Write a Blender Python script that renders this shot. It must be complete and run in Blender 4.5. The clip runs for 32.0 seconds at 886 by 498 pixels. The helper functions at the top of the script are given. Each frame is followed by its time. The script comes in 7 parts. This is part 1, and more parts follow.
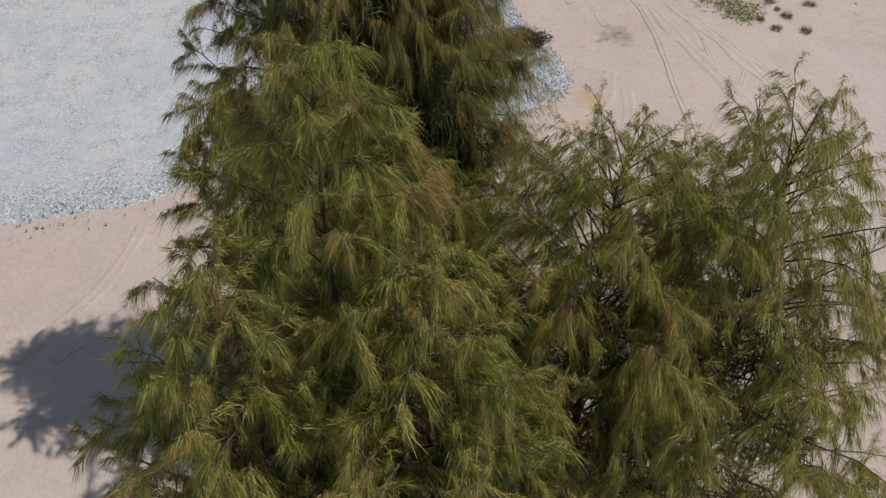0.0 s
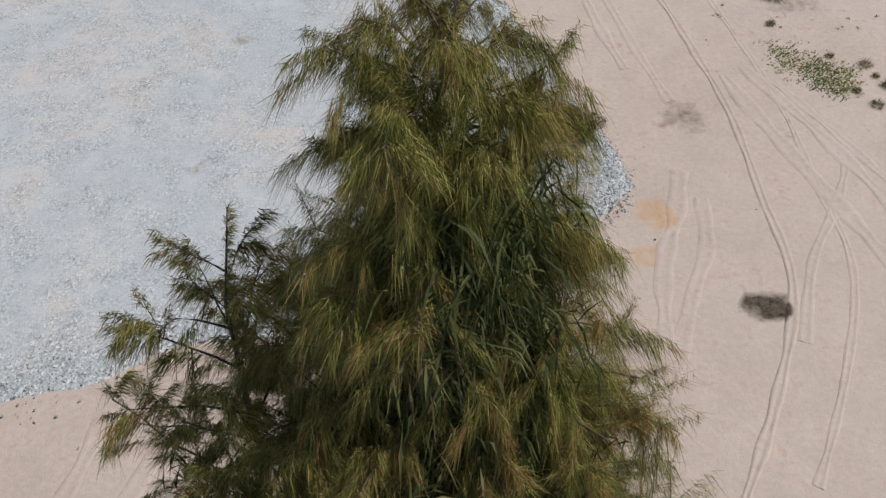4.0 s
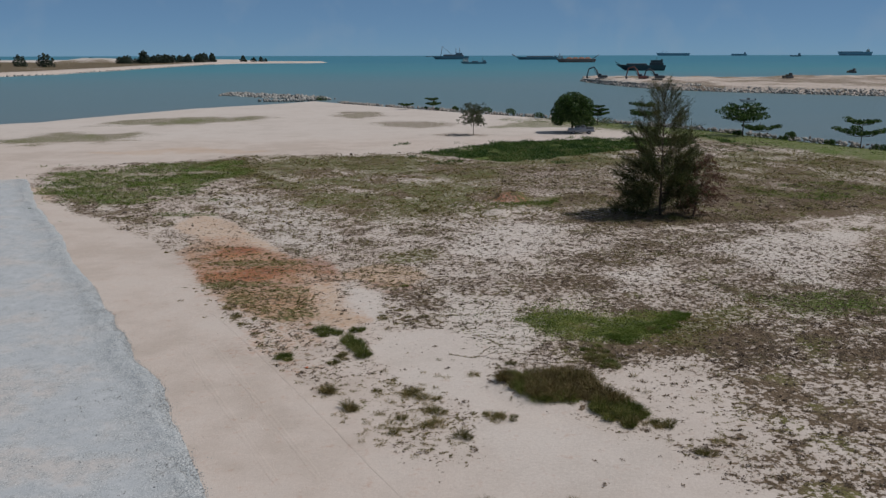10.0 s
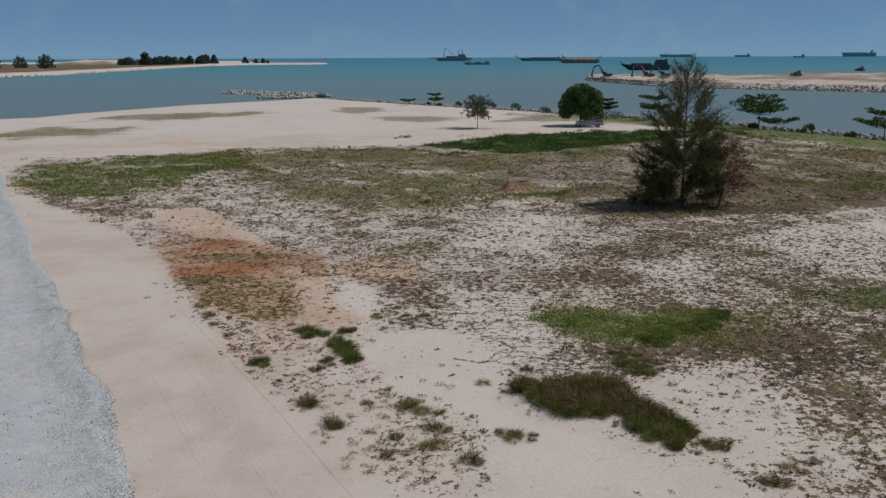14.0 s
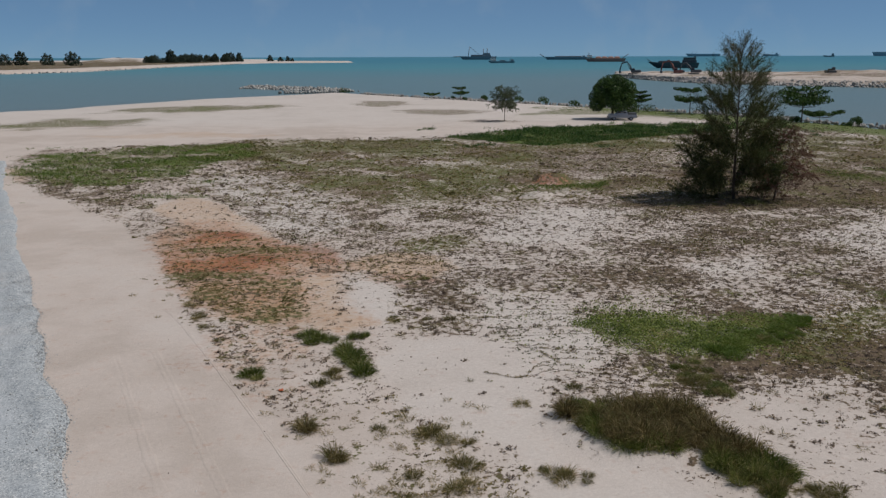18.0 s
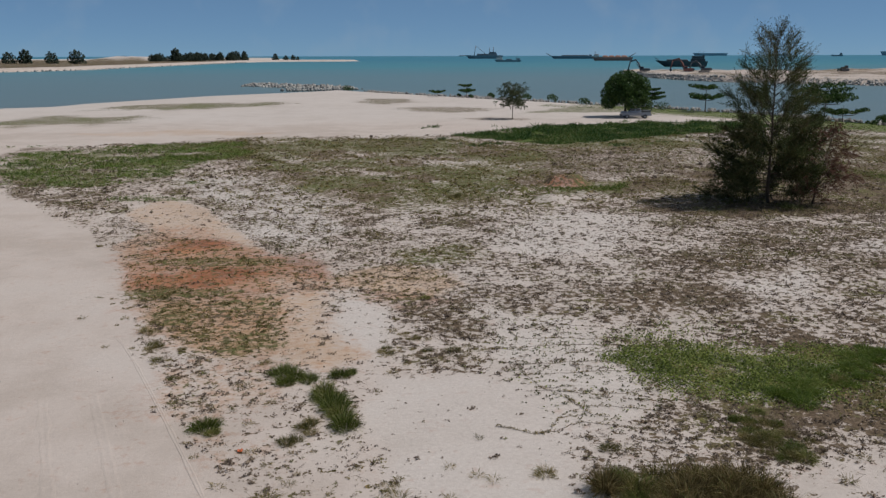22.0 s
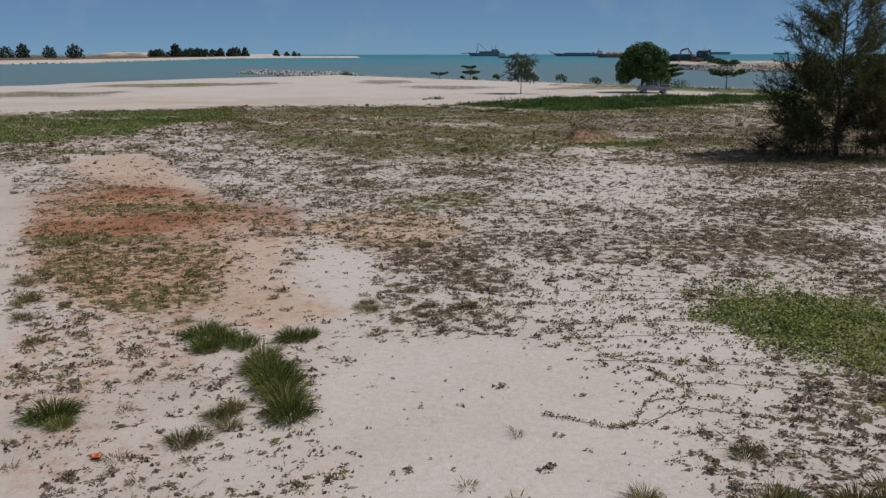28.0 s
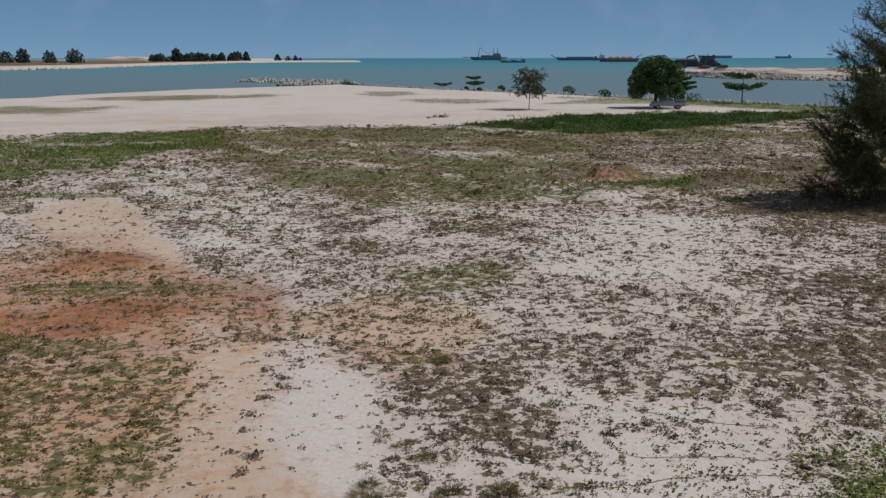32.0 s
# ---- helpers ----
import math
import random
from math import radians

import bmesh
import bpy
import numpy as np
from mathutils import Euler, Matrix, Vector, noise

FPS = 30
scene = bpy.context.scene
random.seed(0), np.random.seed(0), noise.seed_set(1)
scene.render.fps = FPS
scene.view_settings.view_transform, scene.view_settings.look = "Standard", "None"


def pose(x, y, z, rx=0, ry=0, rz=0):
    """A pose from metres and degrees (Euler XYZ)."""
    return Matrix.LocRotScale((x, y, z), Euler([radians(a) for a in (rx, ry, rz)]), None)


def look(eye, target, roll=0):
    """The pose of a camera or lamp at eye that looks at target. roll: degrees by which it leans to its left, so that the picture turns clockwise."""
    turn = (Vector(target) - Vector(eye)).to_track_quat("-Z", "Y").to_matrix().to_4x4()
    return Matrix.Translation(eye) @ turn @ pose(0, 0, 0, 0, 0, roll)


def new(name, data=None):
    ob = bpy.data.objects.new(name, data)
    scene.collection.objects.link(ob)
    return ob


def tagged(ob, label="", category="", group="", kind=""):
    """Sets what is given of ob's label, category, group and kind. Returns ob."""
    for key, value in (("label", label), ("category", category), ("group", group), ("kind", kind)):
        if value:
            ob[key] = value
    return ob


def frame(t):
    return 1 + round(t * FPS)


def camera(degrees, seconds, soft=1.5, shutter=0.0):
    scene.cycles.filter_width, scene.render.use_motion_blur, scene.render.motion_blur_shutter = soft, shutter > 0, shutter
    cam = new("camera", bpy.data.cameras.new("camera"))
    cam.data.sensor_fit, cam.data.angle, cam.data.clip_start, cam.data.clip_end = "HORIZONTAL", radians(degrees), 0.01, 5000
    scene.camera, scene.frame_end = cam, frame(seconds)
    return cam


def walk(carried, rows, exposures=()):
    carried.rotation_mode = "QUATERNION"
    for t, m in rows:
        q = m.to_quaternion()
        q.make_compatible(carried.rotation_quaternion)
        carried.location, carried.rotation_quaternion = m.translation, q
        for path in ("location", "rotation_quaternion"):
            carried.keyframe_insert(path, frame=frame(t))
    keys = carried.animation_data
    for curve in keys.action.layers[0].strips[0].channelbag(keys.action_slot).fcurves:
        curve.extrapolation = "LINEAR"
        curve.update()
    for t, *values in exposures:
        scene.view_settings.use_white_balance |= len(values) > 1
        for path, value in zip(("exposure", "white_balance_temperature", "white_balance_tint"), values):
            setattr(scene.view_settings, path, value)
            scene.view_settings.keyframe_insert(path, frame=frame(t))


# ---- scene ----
cam = camera(54.9, 32.0, 1.35)
METRES, EYE, TILT, LEAN, TURN = 57.0, 15.85, -44.95, -0.2, 0.0
EXPOSURES = [(0.0, -0.03), (1.0, 0.42), (2.0, 0.20), (2.5, 0.16), (4.5, -0.16), (6.0, -0.60), (9.2, -0.64), (10.0, -0.47), (11.0, -0.46), (13.0, -0.45), (15.5, -0.44), (17.0, -0.46), (19.0, -0.33), (26.0, -0.34), (32.0, -0.34)]
ROWS = [
    (0.0, 0.0, 0.0, 0.0, -0.0, -0.0, 0.0),
    (0.5, 0.0008, 0.0112, 0.0115, 2.23, -0.03, -2.15),
    (1.0, 0.0007, 0.0238, 0.0231, 3.94, -0.83, -3.84),
    (1.5, -0.0003, 0.0365, 0.0347, 3.18, -1.42, -3.05),
    (2.0, -0.0025, 0.0488, 0.0463, 2.9, -2.04, -2.81),
    (2.5, -0.005, 0.0613, 0.0582, 2.76, -2.76, -2.73),
    (4.5, -0.0165, 0.1009, 0.1067, -1.47, -4.1, 1.82),
    (5.0, -0.0182, 0.1125, 0.1179, -3.32, -4.22, 3.5),
    (5.5, -0.0195, 0.1234, 0.1293, -4.98, -4.41, 5.05),
    (6.0, -0.0192, 0.1343, 0.1399, -4.94, 4.53, 5.09),
    (6.5, -0.0191, 0.1457, 0.1519, -5.07, 13.63, 5.14),
    (7.0, -0.0184, 0.1564, 0.1625, -5.43, 15.2, 5.54),
    (7.5, -0.0176, 0.1671, 0.1735, -5.46, 18.83, 5.59),
    (8.0, -0.0161, 0.1772, 0.1845, -5.46, 22.52, 5.62),
    (8.5, -0.0145, 0.1872, 0.1958, -5.45, 26.23, 5.66),
    (9.0, -0.0125, 0.1977, 0.2073, -5.45, 29.92, 5.69),
    (9.5, -0.0104, 0.2072, 0.2188, -5.41, 31.68, 5.72),
    (10.0, -0.008, 0.2176, 0.2289, -5.38, 31.7, 5.75),
    (10.5, -0.0057, 0.2298, 0.2366, -5.36, 31.73, 5.77),
    (11.0, -0.0032, 0.2434, 0.2432, -5.33, 31.76, 5.78),
    (11.5, -0.0006, 0.2577, 0.2496, -5.3, 31.78, 5.79),
    (12.0, 0.0017, 0.272, 0.256, -5.27, 31.8, 5.78),
    (12.5, 0.004, 0.2862, 0.2624, -5.24, 31.81, 5.75),
    (13.0, 0.0057, 0.3002, 0.269, -5.22, 31.85, 5.75),
    (13.5, 0.007, 0.3142, 0.2758, -5.18, 31.87, 5.73),
    (15.5, 0.0097, 0.3708, 0.3001, -5.13, 31.89, 5.64),
    (16.0, 0.0121, 0.3838, 0.3073, -4.57, 31.95, 5.08),
    (16.5, 0.0146, 0.3966, 0.3142, -4.26, 31.93, 4.78),
    (17.0, 0.0159, 0.4095, 0.3225, -4.15, 31.96, 4.68),
    (17.5, 0.0173, 0.4224, 0.3301, -4.09, 31.96, 4.62),
    (18.0, 0.0184, 0.4327, 0.3402, -4.05, 31.94, 4.55),
    (18.5, 0.0197, 0.4434, 0.3509, -3.96, 31.97, 4.47),
    (19.0, 0.021, 0.4537, 0.3611, -3.92, 31.95, 4.41),
    (19.5, 0.0221, 0.4643, 0.3707, -3.89, 31.95, 4.37),
    (20.0, 0.0235, 0.475, 0.38, -3.84, 31.95, 4.32),
    (20.5, 0.0253, 0.4871, 0.388, -3.82, 31.95, 4.29),
    (21.0, 0.0276, 0.4994, 0.3958, -3.81, 31.93, 4.28),
    (21.5, 0.03, 0.5121, 0.4039, -3.81, 31.94, 4.27),
    (22.0, 0.0325, 0.5241, 0.4123, -3.8, 31.91, 4.24),
    (22.5, 0.0345, 0.5366, 0.4204, -3.79, 31.93, 4.23),
    (23.0, 0.036, 0.5502, 0.4271, -3.8, 31.94, 4.21),
    (23.5, 0.0373, 0.5654, 0.4322, -3.79, 31.92, 4.21),
    (24.0, 0.0385, 0.5811, 0.437, -3.78, 31.92, 4.2),
    (24.5, 0.0397, 0.5968, 0.4419, -3.79, 31.94, 4.17),
    (25.0, 0.0412, 0.6127, 0.4468, -3.78, 31.94, 4.16),
    (25.5, 0.0425, 0.6289, 0.4516, -3.78, 31.93, 4.12),
    (26.0, 0.0438, 0.6451, 0.4563, -3.78, 31.9, 4.12),
    (26.5, 0.0446, 0.6612, 0.4608, -3.76, 31.9, 4.11),
    (28.5, 0.0466, 0.7198, 0.4845, -3.77, 31.86, 4.08),
    (29.0, 0.0462, 0.7295, 0.4939, -3.77, 31.85, 4.07),
    (29.5, 0.0463, 0.7363, 0.5063, -3.77, 31.84, 4.04),
    (30.0, 0.047, 0.7432, 0.5201, -3.75, 31.88, 4.05),
    (30.5, 0.0482, 0.7495, 0.5353, -3.76, 31.88, 4.01),
    (31.0, 0.0485, 0.7574, 0.5501, -3.74, 31.91, 4.02),
    (31.5, 0.0484, 0.7635, 0.5669, -3.7, 31.89, 4.04),
    (32.0, 0.0487, 0.7702, 0.5799, -3.7, 32.09, 4.01),
]
walk(cam, [(t, pose(0, 0, EYE, TILT, LEAN, TURN) @ pose(METRES * x, METRES * y, METRES * z, 90 + pitch, roll, yaw)) for t, x, y, z, yaw, pitch, roll in ROWS], EXPOSURES)

# ---- light ----
SUN_WAY = Vector((-0.66, 0.05, -1.0))            # the way the sunlight travels
world = bpy.data.worlds.new("world")
scene.world = world
world.use_nodes = True
wn, wl = world.node_tree.nodes, world.node_tree.links
sky = wn.new("ShaderNodeTexSky")
sky.sky_type, sky.sun_disc = "NISHITA", False
sky.sun_elevation, sky.sun_rotation = radians(56.5), radians(94.0)
sky.altitude, sky.air_density, sky.dust_density, sky.ozone_density = 3000, 0.5, 0.0, 1.0
wn["Background"].inputs["Strength"].default_value = 0.06
tint = wn.new("ShaderNodeMix")
tint.data_type, tint.blend_type = "RGBA", "MULTIPLY"
tint.inputs[0].default_value = 1.0
wl.new(sky.outputs[0], tint.inputs[6])
tint.inputs[7].default_value = (0.72, 0.98, 1.17, 1.0)   # clear tropical blue down to the sea
haze = wn.new("ShaderNodeMix")
haze.data_type = "RGBA"
haze.inputs[0].default_value = 0.5
wl.new(tint.outputs[2], haze.inputs[6])
haze.inputs[7].default_value = (3.3, 5.9, 9.3, 1.0)
cloud = wn.new("ShaderNodeTexNoise")
cloud.inputs["Scale"].default_value, cloud.inputs["Detail"].default_value = 16.0, 5.0
thin = wn.new("ShaderNodeMapRange")
thin.inputs["From Min"].default_value, thin.inputs["From Max"].default_value, thin.inputs["To Max"].default_value = 0.52, 0.8, 0.35
wl.new(cloud.outputs[0], thin.inputs["Value"])
veil = wn.new("ShaderNodeMix")
veil.data_type = "RGBA"
wl.new(thin.outputs[0], veil.inputs[0])
wl.new(haze.outputs[2], veil.inputs[6])
veil.inputs[7].default_value = (5.6, 7.2, 9.0, 1.0)
# thin bright haze overhead, clear blue down by the horizon
aim = wn.new("ShaderNodeSeparateXYZ")
wl.new(wn.new("ShaderNodeTexCoord").outputs["Generated"], aim.inputs[0])
high = wn.new("ShaderNodeMapRange")
high.inputs["From Min"].default_value, high.inputs["From Max"].default_value, high.inputs["To Max"].default_value = 0.15, 0.6, 0.7
wl.new(aim.outputs[2], high.inputs["Value"])
overhead = wn.new("ShaderNodeMix")
overhead.data_type = "RGBA"
wl.new(high.outputs[0], overhead.inputs[0])
wl.new(veil.outputs[2], overhead.inputs[6])
overhead.inputs[7].default_value = (3.2, 3.6, 4.4, 1.0)
wl.new(overhead.outputs[2], wn["Background"].inputs["Color"])
sun = new("sun", bpy.data.lights.new("sun", "SUN"))
sun.data.energy, sun.data.angle, sun.data.color = 3.6, radians(0.53), (1.0, 0.95, 0.90)
sun.matrix_world = look((0, 0, 60), Vector((0, 0, 60)) + SUN_WAY)


# ---- materials ----
def material(name):
    m = bpy.data.materials.new(name)
    m.use_nodes = True
    nt = m.node_tree
    return m, nt.nodes, nt.links, nt.nodes["Principled BSDF"]


def node(ns, kind, **values):
    n = ns.new(kind)
    for key, value in values.items():
        if key in n.inputs:
            n.inputs[key].default_value = value
    return n


def noise_tex(ns, ls, scale, detail=4.0, rough=0.55, coords=None):
    n = node(ns, "ShaderNodeTexNoise", Scale=scale, Detail=detail, Roughness=rough)
    if coords is not None:
        ls.new(coords, n.inputs["Vector"])
    return n


def ramp(ns, ls, fac, stops):
    r = ns.new("ShaderNodeValToRGB")
    while len(r.color_ramp.elements) < len(stops):
        r.color_ramp.elements.new(0.5)
    for e, (p, c) in zip(r.color_ramp.elements, stops):
        e.position = p
        e.color = (*c, 1) if len(c) == 3 else c
    ls.new(fac, r.inputs[0])
    return r


def mix(ns, ls, fac, a, b, mode="MIX"):
    m = ns.new("ShaderNodeMix")
    m.data_type, m.blend_type = "RGBA", mode
    for value, socket in ((fac, m.inputs[0]), (a, m.inputs[6]), (b, m.inputs[7])):
        if isinstance(value, (int, float)):
            socket.default_value = value
        elif isinstance(value, tuple):
            socket.default_value = (*value, 1)
        else:
            ls.new(value, socket)
    return m.outputs[2]


def math_node(ns, ls, op, a, b=0.0, clamp=False):
    m = ns.new("ShaderNodeMath")
    m.operation, m.use_clamp = op, clamp
    for value, socket in ((a, m.inputs[0]), (b, m.inputs[1])):
        if isinstance(value, (int, float)):
            socket.default_value = value
        else:
            ls.new(value, socket)
    return m.outputs[0]


def bump(ns, ls, bsdf, height, strength, distance):
    b = node(ns, "ShaderNodeBump", Strength=strength, Distance=distance)
    ls.new(height, b.inputs["Height"])
    ls.new(b.outputs[0], bsdf.inputs["Normal"])


def plain(name, colour, rough=0.6, metal=0.0, spread=0.25, scale=3.0):
    """A painted or natural surface with stains and grain at two scales."""
    m, ns, ls, b = material(name)
    tc = ns.new("ShaderNodeTexCoord").outputs["Object"]
    big, fine = noise_tex(ns, ls, scale, 5, 0.6, tc), noise_tex(ns, ls, scale * 9, 3, 0.6, tc)
    dark = tuple(v * (1 - spread) for v in colour)
    light = tuple(min(1, v * (1 + spread)) for v in colour)
    r = ramp(ns, ls, mix(ns, ls, 0.4, big.outputs[0], fine.outputs[0]), [(0.3, dark), (0.7, light)])
    ls.new(r.outputs[0], b.inputs["Base Color"])
    b.inputs["Roughness"].default_value, b.inputs["Metallic"].default_value = rough, metal
    bump(ns, ls, b, fine.outputs[0], 0.2, 0.02)
    return m


def leafy(name, stops, translucent=0.35, rough=0.55, patch=0.0, tone=0.0):
    """Foliage: each leaf or needle takes its own colour from stops; light shines through."""
    m, ns, ls, b = material(name)
    island = ns.new("ShaderNodeNewGeometry").outputs["Random Per Island"]
    fac = island
    if patch:
        tc = ns.new("ShaderNodeTexCoord").outputs["Object"]
        n = noise_tex(ns, ls, patch, 2, 0.5, tc)
        wide = math_node(ns, ls, "MULTIPLY", math_node(ns, ls, "SUBTRACT", n.outputs[0], 0.5), 1.6)
        fac = math_node(ns, ls, "ADD", wide, island, True)
    if tone:
        own = math_node(ns, ls, "SUBTRACT", ns.new("ShaderNodeObjectInfo").outputs["Random"], 0.5)
        fac = math_node(ns, ls, "ADD", fac, math_node(ns, ls, "MULTIPLY", own, tone), True)
    r = ramp(ns, ls, fac, stops)
    ls.new(r.outputs[0], b.inputs["Base Color"])
    b.inputs["Roughness"].default_value = rough
    b.inputs["Specular IOR Level"].default_value = 0.25
    t = ns.new("ShaderNodeBsdfTranslucent")
    ls.new(r.outputs[0], t.inputs["Color"])
    mx = ns.new("ShaderNodeMixShader")
    mx.inputs[0].default_value = translucent
    ls.new(b.outputs[0], mx.inputs[1])
    ls.new(t.outputs[0], mx.inputs[2])
    ls.new(mx.outputs[0], ns["Material Output"].inputs["Surface"])
    return m


def sand_material():
    """Pale sand, with laterite, ochre, thatch and damp soil where the ground's own zones say."""
    m, ns, ls, b = material("sand")
    tc = ns.new("ShaderNodeTexCoord").outputs["Object"]
    zone = ns.new("ShaderNodeVertexColor")
    zone.layer_name = "soil"
    zone2 = ns.new("ShaderNodeVertexColor")
    zone2.layer_name = "cover"
    sep, sep2 = ns.new("ShaderNodeSeparateColor"), ns.new("ShaderNodeSeparateColor")
    ls.new(zone.outputs[0], sep.inputs[0])
    ls.new(zone2.outputs[0], sep2.inputs[0])
    big, mid = noise_tex(ns, ls, 0.09, 5, 0.6, tc), noise_tex(ns, ls, 0.9, 5, 0.65, tc)
    speck, wide = noise_tex(ns, ls, 3.0, 5, 0.7, tc), noise_tex(ns, ls, 0.28, 4, 0.6, tc)
    fine, grit = noise_tex(ns, ls, 7.0, 4, 0.7, tc), noise_tex(ns, ls, 40.0, 2, 0.6, tc)
    col = ramp(ns, ls, big.outputs[0], [(0.3, (0.53, 0.435, 0.385)), (0.55, (0.54, 0.465, 0.43)), (0.75, (0.54, 0.435, 0.385))]).outputs[0]
    col = mix(ns, ls, 0.55, col, ramp(ns, ls, mid.outputs[0], [(0.3, (0.42, 0.345, 0.305)), (0.7, (0.61, 0.515, 0.46))]).outputs[0])
    col = mix(ns, ls, 0.4, col, ramp(ns, ls, fine.outputs[0], [(0.3, (0.37, 0.305, 0.258)), (0.7, (0.64, 0.55, 0.478))]).outputs[0])
    col = mix(ns, ls, 0.3, col, ramp(ns, ls, grit.outputs[0], [(0.3, (0.30, 0.25, 0.215)), (0.5, (0.54, 0.47, 0.42)), (0.72, (0.68, 0.62, 0.56))]).outputs[0])

    dots, bits = noise_tex(ns, ls, 2.6, 2, 0.55, tc), noise_tex(ns, ls, 9.0, 3, 0.6, tc)

    def speckle(fac, amount):
        n = mix(ns, ls, 0.35, dots.outputs[0], bits.outputs[0])
        s = math_node(ns, ls, "ADD", fac, math_node(ns, ls, "MULTIPLY", math_node(ns, ls, "SUBTRACT", n, 0.5), amount))
        mr = node(ns, "ShaderNodeMapRange", **{"From Min": 0.46, "From Max": 0.56})
        ls.new(s, mr.inputs["Value"])
        some = node(ns, "ShaderNodeMapRange", **{"From Min": 0.015, "From Max": 0.09})
        ls.new(fac, some.inputs["Value"])
        return math_node(ns, ls, "MULTIPLY", mr.outputs[0], some.outputs[0])

    def edge(fac, rough=1.0, lo=0.38, hi=0.62):
        n = mix(ns, ls, 0.55, mid.outputs[0], speck.outputs[0])
        s = math_node(ns, ls, "ADD", fac, math_node(ns, ls, "MULTIPLY", math_node(ns, ls, "SUBTRACT", n, 0.5), rough))
        mr = node(ns, "ShaderNodeMapRange", **{"From Min": lo, "From Max": hi})
        ls.new(s, mr.inputs["Value"])
        return mr.outputs[0]

    worn = ramp(ns, ls, mix(ns, ls, 0.4, noise_tex(ns, ls, 0.05, 6, 0.65, tc).outputs[0], wide.outputs[0]), [(0.42, (0.41, 0.35, 0.30)), (0.5, (0.55, 0.48, 0.43)), (0.58, (0.60, 0.545, 0.50))]).outputs[0]
    col = mix(ns, ls, 0.4, col, worn)
    pale = ramp(ns, ls, fine.outputs[0], [(0.3, (0.50, 0.46, 0.43)), (0.7, (0.66, 0.62, 0.58))]).outputs[0]
    col = mix(ns, ls, math_node(ns, ls, "MULTIPLY", edge(sep.outputs[2], 1.2, 0.1, 1.0), 0.55), col, pale)
    trodden = ns.new("ShaderNodeVertexColor")
    trodden.layer_name = "tread"
    firm = ramp(ns, ls, mix(ns, ls, 0.5, fine.outputs[0], mid.outputs[0]), [(0.3, (0.365, 0.285, 0.24)), (0.7, (0.525, 0.42, 0.36))]).outputs[0]
    col = mix(ns, ls, math_node(ns, ls, "MULTIPLY", trodden.outputs[0], 0.8), col, firm)
    ochre = ramp(ns, ls, mid.outputs[0], [(0.3, (0.44, 0.27, 0.15)), (0.7, (0.52, 0.36, 0.23))]).outputs[0]
    col = mix(ns, ls, edge(sep.outputs[1], 1.8, 0.25, 1.1), col, ochre)
    red = ramp(ns, ls, mix(ns, ls, 0.5, mid.outputs[0], wide.outputs[0]), [(0.36, (0.18, 0.06, 0.032)), (0.5, (0.32, 0.118, 0.055)), (0.66, (0.45, 0.215, 0.11))]).outputs[0]
    col = mix(ns, ls, edge(sep.outputs[0], 2.6, 0.12, 1.1), col, red)
    thatch = ramp(ns, ls, fine.outputs[0], [(0.25, (0.05, 0.034, 0.022)), (0.5, (0.125, 0.09, 0.059)), (0.75, (0.27, 0.206, 0.145))]).outputs[0]
    olive = ramp(ns, ls, fine.outputs[0], [(0.25, (0.055, 0.056, 0.019)), (0.5, (0.13, 0.122, 0.045)), (0.75, (0.25, 0.215, 0.11))]).outputs[0]
    hue = node(ns, "ShaderNodeMapRange", **{"From Min": 0.52, "From Max": 0.66})
    ls.new(wide.outputs[0], hue.inputs["Value"])
    thatch = mix(ns, ls, hue.outputs[0], thatch, olive)
    col = mix(ns, ls, math_node(ns, ls, "MULTIPLY", edge(sep2.outputs[0], 1.6, 0.15, 0.75), 0.25), col, (0.30, 0.225, 0.165))
    col = mix(ns, ls, speckle(sep2.outputs[0], 3.8), col, thatch)
    green = ramp(ns, ls, fine.outputs[0], [(0.3, (0.05, 0.08, 0.018)), (0.7, (0.16, 0.205, 0.055))]).outputs[0]
    moss = ramp(ns, ls, fine.outputs[0], [(0.3, (0.06, 0.068, 0.021)), (0.7, (0.17, 0.17, 0.064))]).outputs[0]
    lush = node(ns, "ShaderNodeMapRange", **{"From Min": 0.6, "From Max": 0.82})
    ls.new(sep2.outputs[1], lush.inputs["Value"])
    moss = mix(ns, ls, lush.outputs[0], moss, green)
    col = mix(ns, ls, math_node(ns, ls, "MULTIPLY", math_node(ns, ls, "ADD", edge(sep2.outputs[1], 2.6, 0.4, 0.7), speckle(sep2.outputs[1], 3.4)), 0.5), col, moss)
    burnt = ramp(ns, ls, fine.outputs[0], [(0.3, (0.03, 0.025, 0.02)), (0.7, (0.14, 0.11, 0.08))]).outputs[0]
    col = mix(ns, ls, edge(sep2.outputs[2], 1.1, 0.3, 0.75), col, burnt)
    ls.new(col, b.inputs["Base Color"])
    b.inputs["Roughness"].default_value = 0.95
    b.inputs["Specular IOR Level"].default_value = 0.15
    h = mix(ns, ls, 0.4, mid.outputs[0], mix(ns, ls, 0.4, fine.outputs[0], grit.outputs[0]))
    bump(ns, ls, b, h, 0.6, 0.10)
    return m


